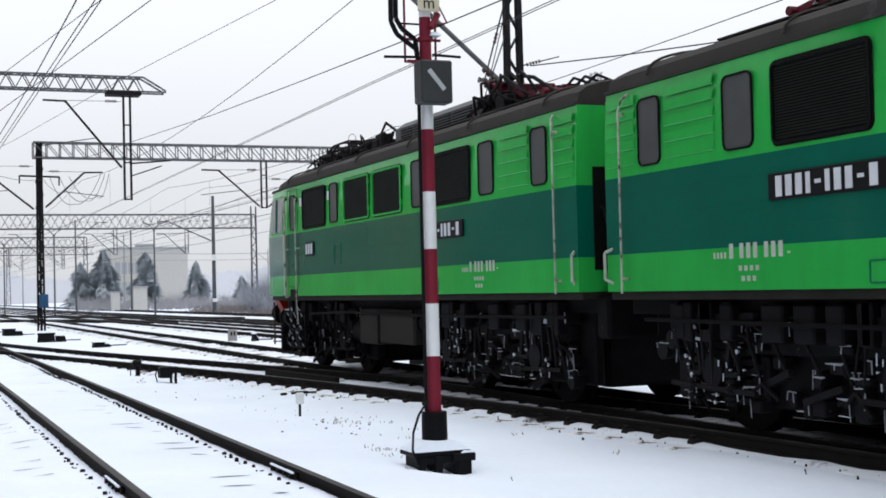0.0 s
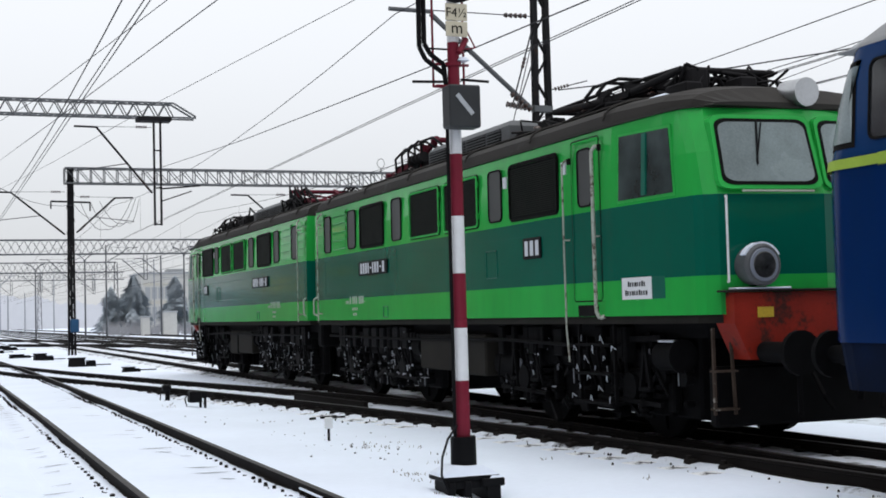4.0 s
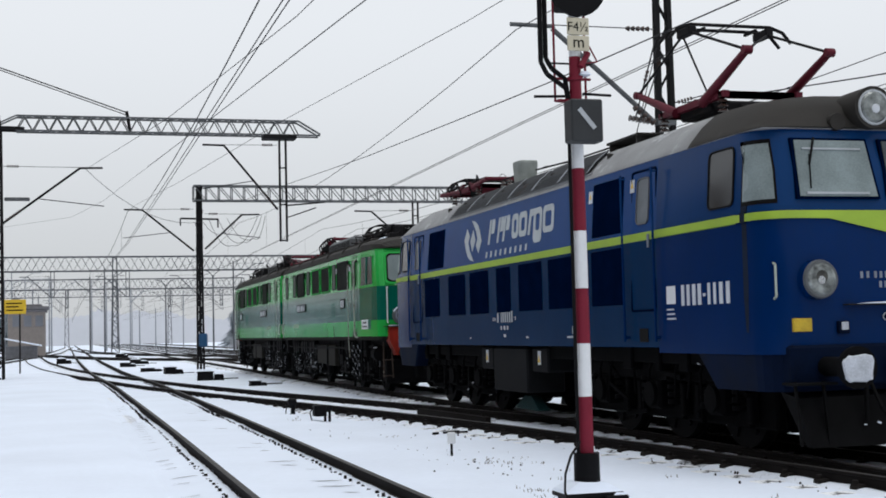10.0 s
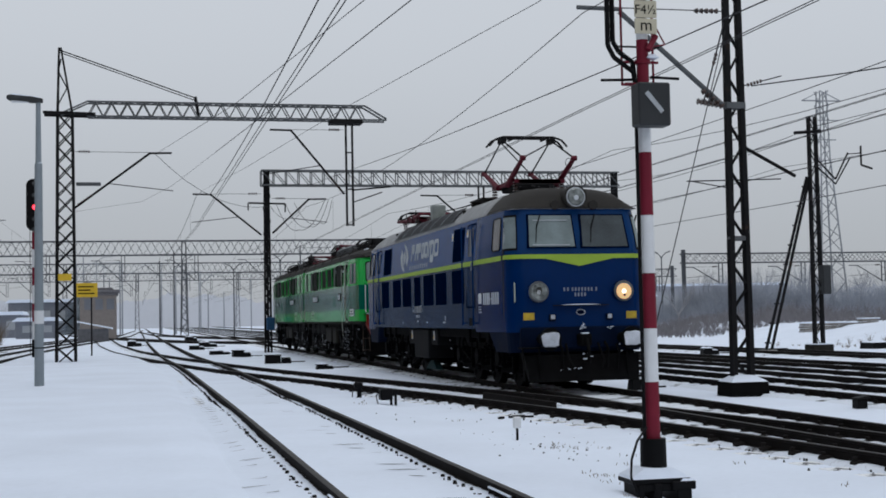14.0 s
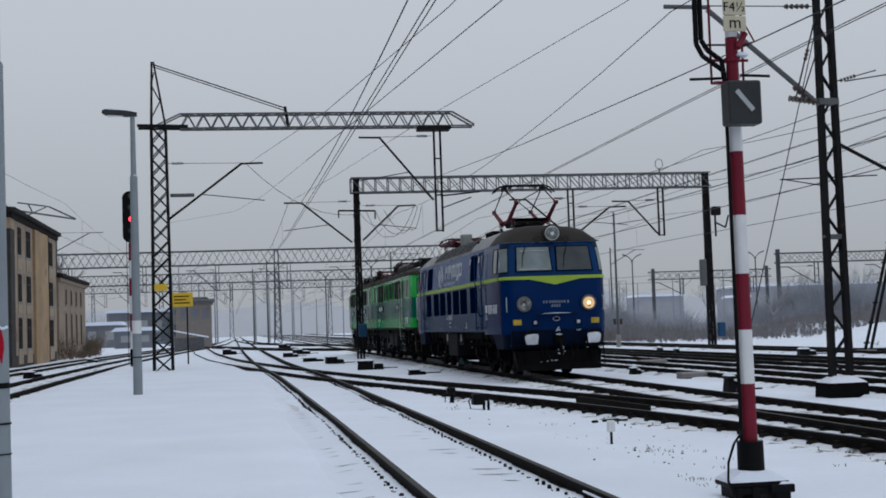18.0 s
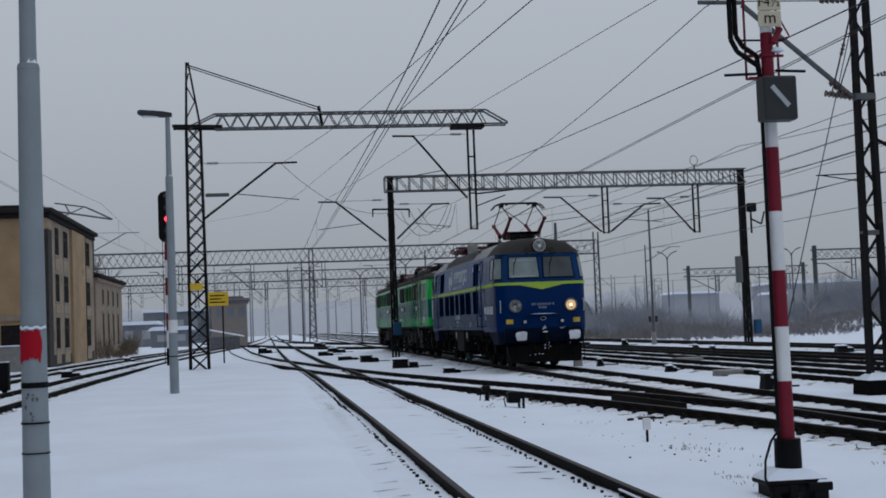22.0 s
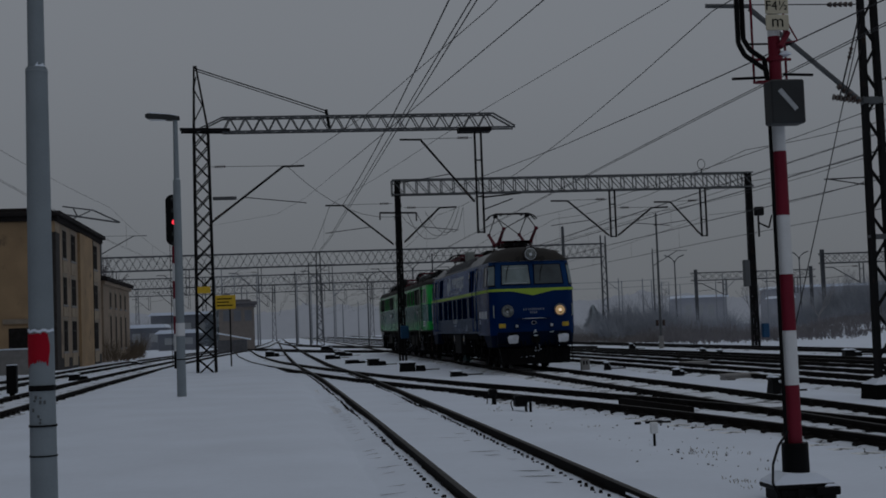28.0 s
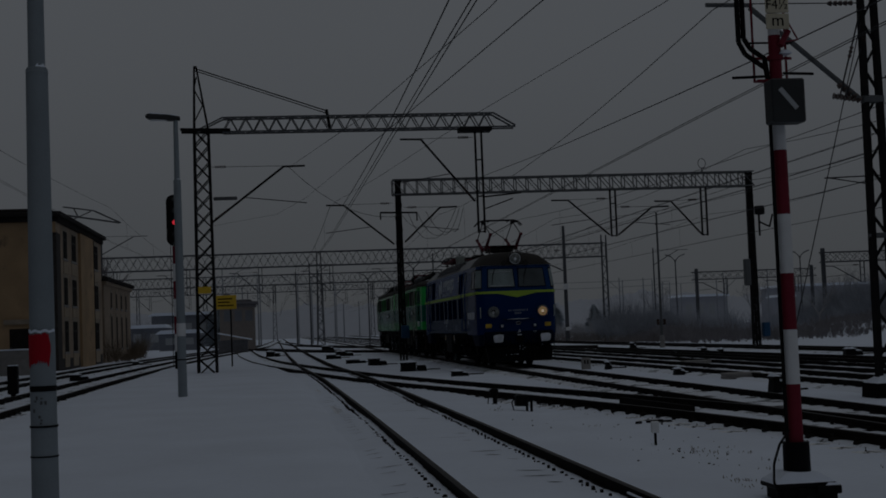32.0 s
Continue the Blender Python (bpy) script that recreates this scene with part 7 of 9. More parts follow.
    tagged(part("snow_crumbs", bits, M_SNOW, t, "crumbs of snow caught on the front"), kind="stuff")
    part("buffer_beam", Shape().cbox(-1.3, 1.3, f - 0.06, f + 0.3, 0.84, 1.3, 0.03), M_LOWBLUE, t)
    buffers(t, f - 0.05, -1, True)
    buffers(t, L1 + 0.02, 1)
    part("snow_plough", Shape().loft([[(-1.25, f - 0.05, 0.72), (1.25, f - 0.05, 0.72), (1.25, f + 0.3, 0.78), (-1.25, f + 0.3, 0.78)], [(-1.18, f - 0.22, 0.18), (1.18, f - 0.22, 0.18), (1.18, f - 0.1, 0.18), (-1.18, f - 0.1, 0.18)]]), M_UNDER, t, "black plough blade")
    part("brake_hose", Shape().tube([(-0.5, f, 1.0), (-0.5, f - 0.25, 0.85), (-0.48, f - 0.2, 0.45)], 0.03).tube([(0.5, f, 1.0), (0.5, f - 0.25, 0.85), (0.48, f - 0.2, 0.45)], 0.03).tube([(0.75, f, 0.95), (0.75, f - 0.22, 0.8), (0.7, f - 0.2, 0.4)], 0.025), M_UNDER, t)
    part("coupling_snow", Shape().cbox(-0.08, 0.06, f - 0.36, f - 0.2, 1.15, 1.175, 0.01).cbox(-0.05, 0.09, f - 0.32, f - 0.22, 0.62, 0.65, 0.01), M_SNOW, t, "snow on the coupling hook")
    for yc, sd in ((4.0, 21), (13.75, 22)):
        bogie(t, yc, (-1.8, 0.0, 1.8), sd, frosty=3)
        for a in (-1.8, 0.0, 1.8):
            wheelset(t, yc + a)
    pantograph(t, 3.88, 4.38, True, M_REDMETAL, 1.68, 5.74)
    pantograph(t, 14.8, 4.38, False, M_REDMETAL)
    part("roof_box", Shape().loft([[(-0.6 + k * u, 10.78 + k * v, z) for u, v in Shape.rounded(-0.2, 0.2, -0.23, 0.23, 0.1)] for z, k in ((4.2, 0.84), (4.69, 1.0), (4.73, 0.95), (4.74, 0.6))]), M_VENT, t, "pale grey tapering vent on the roof")
    s = Shape()
    for y in (11.4, 12.0, 12.4):
        insulator(s, (-0.5, y, 4.3), (-0.5, y, 4.55), 0.06, 4)
    part("insulator", s, M_PORCELAIN, t)
    for a, b in ((5.3, 6.5),):
        for sx in (-1, 1):
            w_ = part("roof_walk", Shape().cbox(sx * 0.55 - 0.2, sx * 0.55 + 0.2, a, b, 4.42, 4.46, 0.008), M_ROOF, t, "dark roof walkway board")
            n_ = max(2, int((b - a) / 0.7))
            for k in range(n_):
                yy = a + 0.1 + (b - a - 0.2) * k / (n_ - 1)
                part("walk_support", Shape().cbox(sx * 0.55 - 0.18, sx * 0.55 + 0.18, yy - 0.02, yy + 0.02, 4.26, 4.425, 0.005), M_ROOF, w_)
    part("roof_cable", Shape().tube([(-0.35, 5.6, 4.5), (-0.35, 9.0, 4.52), (-0.5, 11.4, 4.57), (-0.5, 12.4, 4.57)], 0.016), M_STEEL, t)
    for yy in (5.4, 6.6, 7.8, 9.2, 10.4, 11.6, 12.8, 14.0):
        part("roof_lug", Shape().cbox(-1.2, -1.12, yy - 0.04, yy + 0.04, 4.02, 4.14, 0.01), M_ROOF, t)
    # flat pieces on the upper side lean in with it
    hug = ("side_panel", "cab_door", "cab_window", "window", "pane", "emblem_sheet", "crescent", "word_bar", "word_ring", "warning_label", "yellow_triangle", "door_lever")
    for ob in t.children_recursive:
        if ob.name.split(".")[0] in hug and not ob.parent.name.startswith("quarter_window"):
            for v in ob.data.vertices:
                if v.co.z > 2.75 and abs(v.co.x) > 1.4:
                    v.co.x -= math.copysign(float(np.interp(v.co.z, [2.75, 3.3, 3.78], [0.0, 0.043, 0.08])), v.co.x)
    return t


blue = blue_locomotive()


# ---- signal beside the near track ----
sg = thing("main_signal", "signal post with red and white bands on a dark snow-capped foot", "railway signal", 4.89, 12.2, 0)
STRIPES = [(0.50, 1.05, M_RED), (1.05, 1.57, M_WHITE), (1.57, 2.11, M_RED), (2.11, 2.68, M_WHITE), (2.68, 3.30, M_RED), (3.30, 3.95, M_WHITE), (3.95, 4.42, M_RED), (4.42, 4.9, M_WHITE)]
for a, b, m in STRIPES:
    r = 0.076 - 0.004 * a
    part("painted_band", Shape().cyl((0, 0, a), (0, 0, b - 0.002), r, 20, r - 0.002), m, sg, "dark red painted band" if m is M_RED else "white painted band")
part("post_foot", Shape().cyl((0, 0, 0.1), (0, 0, 0.5), 0.13, 20, 0.125), M_BLACK, sg)
part("base_frame", Shape().cbox(-0.3, 0.3, -0.2, 0.2, 0.085, 0.13, 0.01).cbox(-0.27, 0.27, -0.19, -0.12, 0.01, 0.085, 0.01).cbox(-0.24, -0.17, -0.2, 0.2, -0.16, 0.085, 0.01).cbox(-0.08, 0.0, -0.21, 0.2, -0.16, 0.085, 0.01).cbox(0.1, 0.34, -0.23, -0.1, 0.02, 0.1, 0.01).cbox(0.15, 0.3, -0.22, 0.2, -0.14, 0.03, 0.01), M_BLACK, sg)
part("snow_cap", Shape().loft([[(-0.3, -0.2, 0.131), (0.3, -0.2, 0.131), (0.3, 0.2, 0.131), (-0.3, 0.2, 0.131)], [(-0.28, -0.185, 0.16), (0.26, -0.18, 0.155), (0.27, 0.18, 0.16), (-0.28, 0.18, 0.16)], [(-0.15, -0.14, 0.23), (0.15, -0.14, 0.22), (0.15, 0.14, 0.23), (-0.15, 0.14, 0.23)]]), M_SNOW, sg, "small heap of snow")
part("beam_snow", Shape().loft([[(0.19, -0.22, 0.101), (0.335, -0.22, 0.101), (0.335, -0.11, 0.101), (0.19, -0.11, 0.101)], [(0.22, -0.2, 0.125), (0.32, -0.2, 0.12), (0.32, -0.13, 0.12), (0.22, -0.13, 0.125)]]), M_SNOW, sg)
part("cable", Shape().cyl((-0.1, -0.04, 0.3), (-0.095, -0.03, 3.6), 0.019, 8), M_BLACK, sg, "black cable along the post")
part("loop_cable", Shape().tube([(-0.11, -0.12, 0.62), (-0.24, -0.2, 0.5), (-0.31, -0.22, 0.33), (-0.32, -0.22, 0.16), (-0.26, -0.22, 0.02)], 0.012), M_BLACK, sg)
bx = part("indicator_box", Shape().cbox(-0.165, 0.165, -0.29, -0.08, 3.53, 3.95, 0.015), M_DARKGREY, sg, "dark grey indicator box")
part("white_stroke", Shape().bar((-0.085, -0.294, 3.85), (0.075, -0.294, 3.66), 0.008, 0.045), M_LINE, bx, "slanting pale bar")
part("name_plate", Shape().cbox(-0.115, 0.115, -0.12, -0.1, 4.62, 4.79, 0.005), M_CREAM, sg, "cream enamel plate")
part("name_plate", Shape().cbox(-0.115, 0.115, -0.12, -0.1, 4.46, 4.61, 0.005), M_CREAM, sg, "cream enamel plate")


def lettering(text, size, x, y, z, rx, rz, material, parent, name="lettering"):
    c = bpy.data.curves.new(name, "FONT")
    c.body, c.size, c.align_x, c.extrude = text, size, "CENTER", 0.001
    ob = new(name, c)
    dg = bpy.context.evaluated_depsgraph_get()
    me = bpy.data.meshes.new_from_object(ob.evaluated_get(dg))
    bpy.data.objects.remove(ob)
    me.materials.clear()
    me.materials.append(material)
    t = new(name, me)
    t.parent = parent
    t.matrix_basis = pose(x, y, z, rx, 0, rz)
    return t


lettering("F4½", 0.13, 0, -0.123, 4.655, 90, 0, M_BLACK, sg)
lettering("m", 0.17, 0, -0.123, 4.49, 90, 0, M_BLACK, sg)
part("signal_head", Shape().loft([[(0.30 * math.cos(a) * k, -0.13 + d, 4.98 + 0.30 * math.sin(a) * k * 1.0 + 0.12) for a in [2 * math.pi * i / 24 for i in range(24)]] for k, d in ((1, 0), (1, 0.03), (0.8, 0.09))]), M_BLACK, sg, "round black signal backboard")
part("signal_case", Shape().cbox(-0.16, 0.16, -0.1, 0.2, 4.9, 5.7, 0.03), M_BLACK, sg)
part("conduit", Shape().tube([(-0.36, 0, 5.4), (-0.36, 0, 4.36), (-0.3, 0, 4.24), (-0.1, 0, 4.1), (-0.08, 0, 3.96)], 0.026, 8), M_BLACK, sg)
part("conduit", Shape().tube([(-0.3, 0.02, 5.4), (-0.3, 0.02, 4.4), (-0.24, 0.02, 4.3), (-0.1, 0.02, 4.2), (-0.08, 0.02, 4.05)], 0.026, 8), M_BLACK, sg)
part("ladder_rod", Shape().cyl((-0.18, 0.1, 3.98), (-0.18, 0.1, 5.2), 0.012).cyl((0.15, 0.1, 3.98), (0.15, 0.1, 5.0), 0.012).tube([(0.15, 0, 4.55), (0.24, 0, 4.38), (0.12, 0, 4.36)], 0.008), M_RED, sg)
part("step_bar", Shape().cyl((-0.42, 0.05, 4.02), (-0.1, 0.05, 4.03), 0.014).cyl((0.1, 0.05, 4.06), (0.4, 0.05, 4.05), 0.014).cyl((-0.28, 0.05, 4.36), (0.2, 0.05, 4.36), 0.01), M_STEEL, sg)
part("clamp", Shape().cyl((-0.2, 0.02, 4.2), (0.17, 0.02, 4.2), 0.014).cbox(-0.2, 0.17, -0.03, 0.05, 3.965, 3.99, 0.008).cyl((0, 0, 4.18), (0, 0, 4.22), 0.078, 16).cyl((0.02, -0.1, 4.3), (0.12, -0.06, 4.45), 0.03), M_RED, sg)
part("snow_rest", Shape().loft([[(0.02, -0.1, 4.23), (0.14, -0.1, 4.23), (0.14, 0.05, 4.23), (0.02, 0.05, 4.23)], [(0.05, -0.06, 4.27), (0.11, -0.06, 4.27), (0.11, 0.02, 4.26), (0.05, 0.02, 4.26)]]), M_SNOW, sg)

# ---- platform furniture ----
def lamp_post(x, y, near):
    t = thing("platform_lamp", "pale grey tapered steel lamp post" + (" with a torn red mark" if near else " with a flat lamp arm"), "lamp post", x, y, 0, group="platform lamps")
    zs = 4.2 if near else 6.0
    r0, r1 = (0.122, 0.098) if near else (0.125, 0.1)
    part("lower_shaft", Shape().cyl((0, 0, -0.05), (0, 0, zs), r0, 24, r1), M_POLE, t)
    part("upper_shaft", Shape().cyl((0, 0, zs), (0, 0, 7.95 if near else 7.68), r1 * 0.78, 20, r1 * 0.62), M_POLE, t)
    part("collar", Shape().cyl((0, 0, zs - 0.03), (0, 0, zs + 0.015), r1 + 0.004, 20, r1 - 0.008), M_POLE, t)
    part("collar_snow", Shape().loft([[(0.0, -r1 * 0.95, zs + 0.015), (r1 * 0.9, -r1 * 0.5, zs + 0.015), (r1 * 0.9, r1 * 0.4, zs + 0.015), (0.0, r1 * 0.2, zs + 0.015)], [(0.02, -r1 * 0.8, zs + 0.05), (r1 * 0.6, -r1 * 0.4, zs + 0.06), (r1 * 0.6, r1 * 0.2, zs + 0.05), (0.02, 0, zs + 0.05)]]), M_SNOW, t)
    head = part("lamp_head", Shape().loft([[(0.12, -0.07, 7.93), (0.12, 0.07, 7.93), (0.12, 0.06, 8.03), (0.12, -0.06, 8.03)], [(-0.15, -0.1, 7.92), (-0.15, 0.1, 7.92), (-0.15, 0.09, 8.08), (-0.15, -0.09, 8.08)], [(-0.72, -0.14, 7.98), (-0.72, 0.14, 7.98), (-0.72, 0.11, 8.12), (-0.72, -0.11, 8.12)], [(-0.8, -0.1, 8.02), (-0.8, 0.1, 8.02), (-0.8, 0.08, 8.09), (-0.8, -0.08, 8.09)]]), M_DARKGREY, t, "dark flat lamp head")
    part("diffuser", Shape().cbox(-0.68, -0.2, -0.1, 0.1, 7.93, 7.965, 0.01), M_WHITE, head)
    part("snow_cap", Shape().loft([[(0.05, -0.05, 8.045), (0.05, 0.05, 8.045), (-0.7, 0.09, 8.125), (-0.7, -0.09, 8.125)], [(0.0, -0.03, 8.08), (0.0, 0.03, 8.08), (-0.66, 0.06, 8.16), (-0.66, -0.06, 8.16)]]), M_SNOW, head)
    if not near:
        head.matrix_basis = pose(0, 0, -0.28)
    if near:
        rj = random.Random(12)
        arc = [radians(-172 + 128 * i / 26) for i in range(27)]
        lo = [1.53 + rj.uniform(-0.02, 0.025) + 0.02 * math.sin(a * 3) for a in arc]
        hi = [1.80 + rj.uniform(-0.012, 0.01) for a in arc]
        lo[0], hi[0], lo[1] = 1.57, 1.74, 1.55
        lo[-1], hi[-1], lo[-2], hi[-2] = 1.64, 1.70, 1.58, 1.74
        q = r0 - 0.0035
        part("red_mark", Shape().sheet([[(q * math.cos(a), q * math.sin(a), z) for a, z in zip(arc, zs_)] for zs_ in (lo, [(u + v) / 2 for u, v in zip(lo, hi)], hi)]), M_REDMARK, t, "torn bright red patch")
        part("black_band", Shape().cyl((0, 0, 1.285), (0, 0, 1.335), r0 - 0.003, 24), M_BLACK, t)
        part("strap", Shape().cyl((0, 0, 0.965), (0, 0, 0.982), r0 + 0.003, 24).cyl((0, 0, 0.70), (0, 0, 0.712), r0 + 0.002, 24), M_STEEL, t)
        part("snow_patch", Shape().loft([[((r0 + 0.004) * math.cos(a), (r0 + 0.004) * math.sin(a), z + 0.008 * math.sin(a * 9)) for a in [-2.6 + 2.2 * i / 12 for i in range(13)]] for z in (1.81, 1.835)], (False, False), False), M_SNOW, t)
        rr = random.Random(5)
        for _ in range(9):
            a, z, h = rr.uniform(-2.2, -1.2), rr.uniform(1.0, 1.25), rr.uniform(0.012, 0.035)
            part("scuff", Shape().cbox(-0.01, 0.01, -r0 - 0.001, -r0 + 0.01, -h / 2, h / 2, 0.003), M_STEEL_GREY, t).matrix_basis = pose(0, 0, z, 0, 0, math.degrees(a) + 90)
    else:
        part("white_notice", Shape().cyl((0, 0, 1.75), (0, 0, 2.1), 0.126, 20, 0.125), M_WHITE, t)
        part("strap", Shape().cyl((0, 0, 1.1), (0, 0, 1.13), 0.126, 20), M_STEEL, t)
    return t


lamp_post(-2.08, 12.3, True)
lamp_post(-2.53, 36.6, False)
dw = thing("dwarf_signal", "short black dwarf signal between two tracks", "railway signal", -7.9, 41.5, 0, group="dwarf signals")
part("case", Shape().cbox(-0.15, 0.15, -0.15, 0.15, 0.2, 1.05, 0.03), M_BLACK, dw)
part("foot", Shape().cbox(-0.24, 0.24, -0.2, 0.2, -0.05, 0.12, 0.02).cbox(-0.07, 0.07, -0.07, 0.07, 0.1, 0.22, 0.01), M_BLACK, dw)
part("snow_cap", Shape().cbox(-0.14, 0.14, -0.14, 0.14, 1.05, 1.08, 0.02), M_SNOW, dw)

rs = thing("red_signal", "tall signal mast showing one red light", "railway signal", -5.0, 69, 0)
part("mast", Shape().cyl((0, 0, -0.1), (0, 0, 1.0), 0.12, 12), M_BLACK, rs)
for k in range(6):
    part("painted_band", Shape().cyl((0, 0, 1.0 + k * 0.9), (0, 0, 1.898 + k * 0.9), 0.1, 12), (M_WHITE, M_RED)[k % 2], rs)
part("backboard", Shape().loft([[(0.36 * math.cos(a), -0.2 + d, 7.72 + (0.95 if math.sin(a) > 0 else -0.95) + 0.36 * math.sin(a)) for a in [2 * math.pi * (i + 0.5) / 24 for i in range(24)]] for d in (0, 0.14)]), M_BLACK, rs, "tall black rounded backboard")
part("lit_lens", Shape().cyl((0.08, -0.27, 7.6), (0.08, -0.2, 7.6), 0.13, 16), M_REDLIGHT, rs, "red lit lens")
for z in (8.2, 8.8, 7.0, 6.5):
    part("dark_lens", Shape().cyl((0.05, -0.26, z), (0.05, -0.2, z), 0.12, 14), M_GLASS, rs)
part("ladder", Shape().bar((-0.2, 0.15, 0.2), (-0.2, 0.15, 6.6), 0.03).bar((0.1, 0.15, 0.2), (0.1, 0.15, 6.6), 0.03), M_STEEL, rs)

ys = thing("yellow_board", "yellow notice board on a thin post", "sign", -2.5, 69.5, 0)
part("post", Shape().cyl((0.25, 0, -0.1), (0.25, 0, 3.3), 0.04, 8), M_STEEL, ys)
yb = part("board", Shape().cbox(-0.55, 0.55, -0.06, -0.03, 3.08, 3.8, 0.01), M_YELLOW, ys)
for k, (a, b) in enumerate(((-0.4, 0.35), (-0.4, 0.2), (-0.4, 0.4))):
    part("text_bar", Shape().box(a, b, -0.065, -0.06, 3.58 - k * 0.17, 3.64 - k * 0.17), M_BLACK, yb)


# ---- small trackside things ----
def track_box(name, label, x, y, w, d, h, cat="trackside box", rz=0, seed=0):
    """A point machine: sloping case under an overhanging lid, motor end, drive rods, uneven snow."""
    rr = random.Random(seed)
    t = thing(name, label, cat, x, y, 0, rz, group="trackside boxes")
    q = w * rr.uniform(0.56, 0.66)
    part("case", Shape().loft([[(-w / 2, -d / 2, -0.04), (q - w / 2, -d / 2, -0.04), (q - w / 2, d / 2, -0.04), (-w / 2, d / 2, -0.04)], [(-w / 2 + 0.03, -d / 2 + 0.04, h * 0.82), (q - w / 2 - 0.03, -d / 2 + 0.04, h * 0.82), (q - w / 2 - 0.03, d / 2 - 0.04, h * 0.82), (-w / 2 + 0.03, d / 2 - 0.04, h * 0.82)]]), M_BLACK, t)
    part("lid", Shape().cbox(-w / 2 - 0.01, q - w / 2 + 0.01, -d / 2, d / 2, h * 0.82, h, 0.025), M_BLACK, t)
    part("motor_case", Shape().loft([[(q - w / 2, -d * 0.36, -0.04), (w / 2, -d * 0.36, -0.04), (w / 2, d * 0.36, -0.04), (q - w / 2, d * 0.36, -0.04)], [(q - w / 2, -d * 0.34, h * 0.5), (w / 2 - 0.03, -d * 0.34, h * 0.5), (w / 2 - 0.03, d * 0.34, h * 0.5), (q - w / 2, d * 0.34, h * 0.5)], [(q - w / 2, -d * 0.16, h * 0.72), (w / 2 - 0.07, -d * 0.16, h * 0.68), (w / 2 - 0.07, d * 0.16, h * 0.68), (q - w / 2, d * 0.16, h * 0.72)]]), M_BLACK, t)
    part("drive_rod", Shape().bar((w / 2 - 0.05, 0, 0.05), (w / 2 + 0.55, 0, 0.05), 0.05, 0.04), M_CLIP, t)
    for a, b, zz, k in ((-w / 2, q - w / 2, h, 0.06), (q - w / 2 + 0.02, w / 2 - 0.05, h * 0.66, 0.04)):
        rows = []
        for i in range(5):
            u = a + (b - a) * i / 4
            e = k * (0.5 + rr.random()) * (0.35 if i in (0, 4) else 1)
            rows.append([(u, -d * 0.46, zz), (u, -d * 0.36, zz + e * 0.8), (u, 0, zz + e), (u, d * 0.36, zz + e * 0.8), (u, d * 0.46, zz)])
        part("snow_cap", Shape().loft(rows), M_SNOW, t)
    return t


rb = thing("cable_post", "short black cable post with a snow hat", "trackside post", 4.64, 28.26, 0)
part("stem", Shape().cyl((0, 0, -0.05), (0, 0, 0.28), 0.05, 8), M_BLACK, rb)
part("cap", Shape().cbox(-0.11, 0.07, -0.1, 0.1, 0.22, 0.36, 0.03), M_BLACK, rb)
part("wire", Shape().tube([(-0.05, 0, 0.3), (-0.14, 0, 0.2), (-0.16, 0, -0.02)], 0.012), M_STEEL, rb)
rb = thing("relay_case", "black relay case on two legs in the snow", "trackside box", 4.8, 25.7, 0)
part("case", Shape().cbox(-0.18, 0.06, -0.14, 0.14, 0.12, 0.34, 0.02), M_BLACK, rb)
part("side_case", Shape().cbox(0.04, 0.18, -0.12, 0.12, 0.22, 0.33, 0.02), M_BLACK, rb)
for x in (0.05, 0.14):
    part("leg", Shape().bar((x, 0, -0.05), (x, 0, 0.25), 0.045), M_BLACK, rb)
part("wire", Shape().tube([(-0.17, 0, 0.3), (-0.25, 0, 0.2), (-0.2, 0, -0.02)], 0.012), M_STEEL, rb)
pg = thing("marker_peg", "short black peg with a white top plate", "marker post", 5.16, 17.9, 0)
part("stake", Shape().bar((0, 0, -0.05), (0, 0, 0.17), 0.03), M_BLACK, pg)
part("white_head", Shape().cbox(-0.055, 0.055, -0.03, 0.03, 0.15, 0.31, 0.012), M_WHITE, pg)
for x, y, w, d, h in ((5.5, 53.5, 1.35, 0.6, 0.42), (4.85, 64, 1.1, 0.6, 0.4), (4.2, 70.5, 1.3, 0.6, 0.22), (4.65, 91, 1.5, 0.7, 0.4), (4.8, 124, 1.4, 0.7, 0.45), (6.35, 46, 0.75, 0.35, 0.2), (-0.2, 101, 1.3, 0.6, 0.45), (3.6, 84, 1.2, 0.6, 0.3),
                      (12.15, 39.2, 0.45, 0.3, 0.22), (21.1, 77, 0.5, 0.4, 0.4), (20.2, 61, 0.4, 0.4, 0.3), (19.8, 57.4, 0.4, 0.4, 0.3), (26.0, 50.5, 1.6, 0.8, 0.2), (31.5, 52, 1.8, 0.9, 0.3),
                      (-8.6, 60, 1.0, 0.5, 0.3), (-8.9, 88, 0.9, 0.5, 0.3), (22.6, 50, 0.9, 0.4, 0.3), (11.7, 46.1, 0.3, 0.25, 0.3), (10.95, 28.2, 0.42, 0.3, 0.42)):
    track_box("point_machine", "low black point machine casing under a snow cap", x, y, w * 0.8, d * 1.1, h * 0.85, rz=(0, 4, -6)[int(y) % 3], seed=int(y))
cb = thing("cable_box", "small black cable box with an overhanging lid in the snow", "trackside box", 12.14, 20.75, 0, group="trackside boxes")
part("case", Shape().cbox(-0.1, 0.09, -0.1, 0.1, -0.05, 0.16, 0.012), M_BLACK, cb)
part("lid", Shape().loft([[(-0.12, -0.12, 0.16), (0.14, -0.12, 0.18), (0.14, 0.12, 0.18), (-0.12, 0.12, 0.16)], [(-0.1, -0.1, 0.19), (0.13, -0.1, 0.23), (0.13, 0.1, 0.23), (-0.1, 0.1, 0.19)]]), M_BLACK, cb)
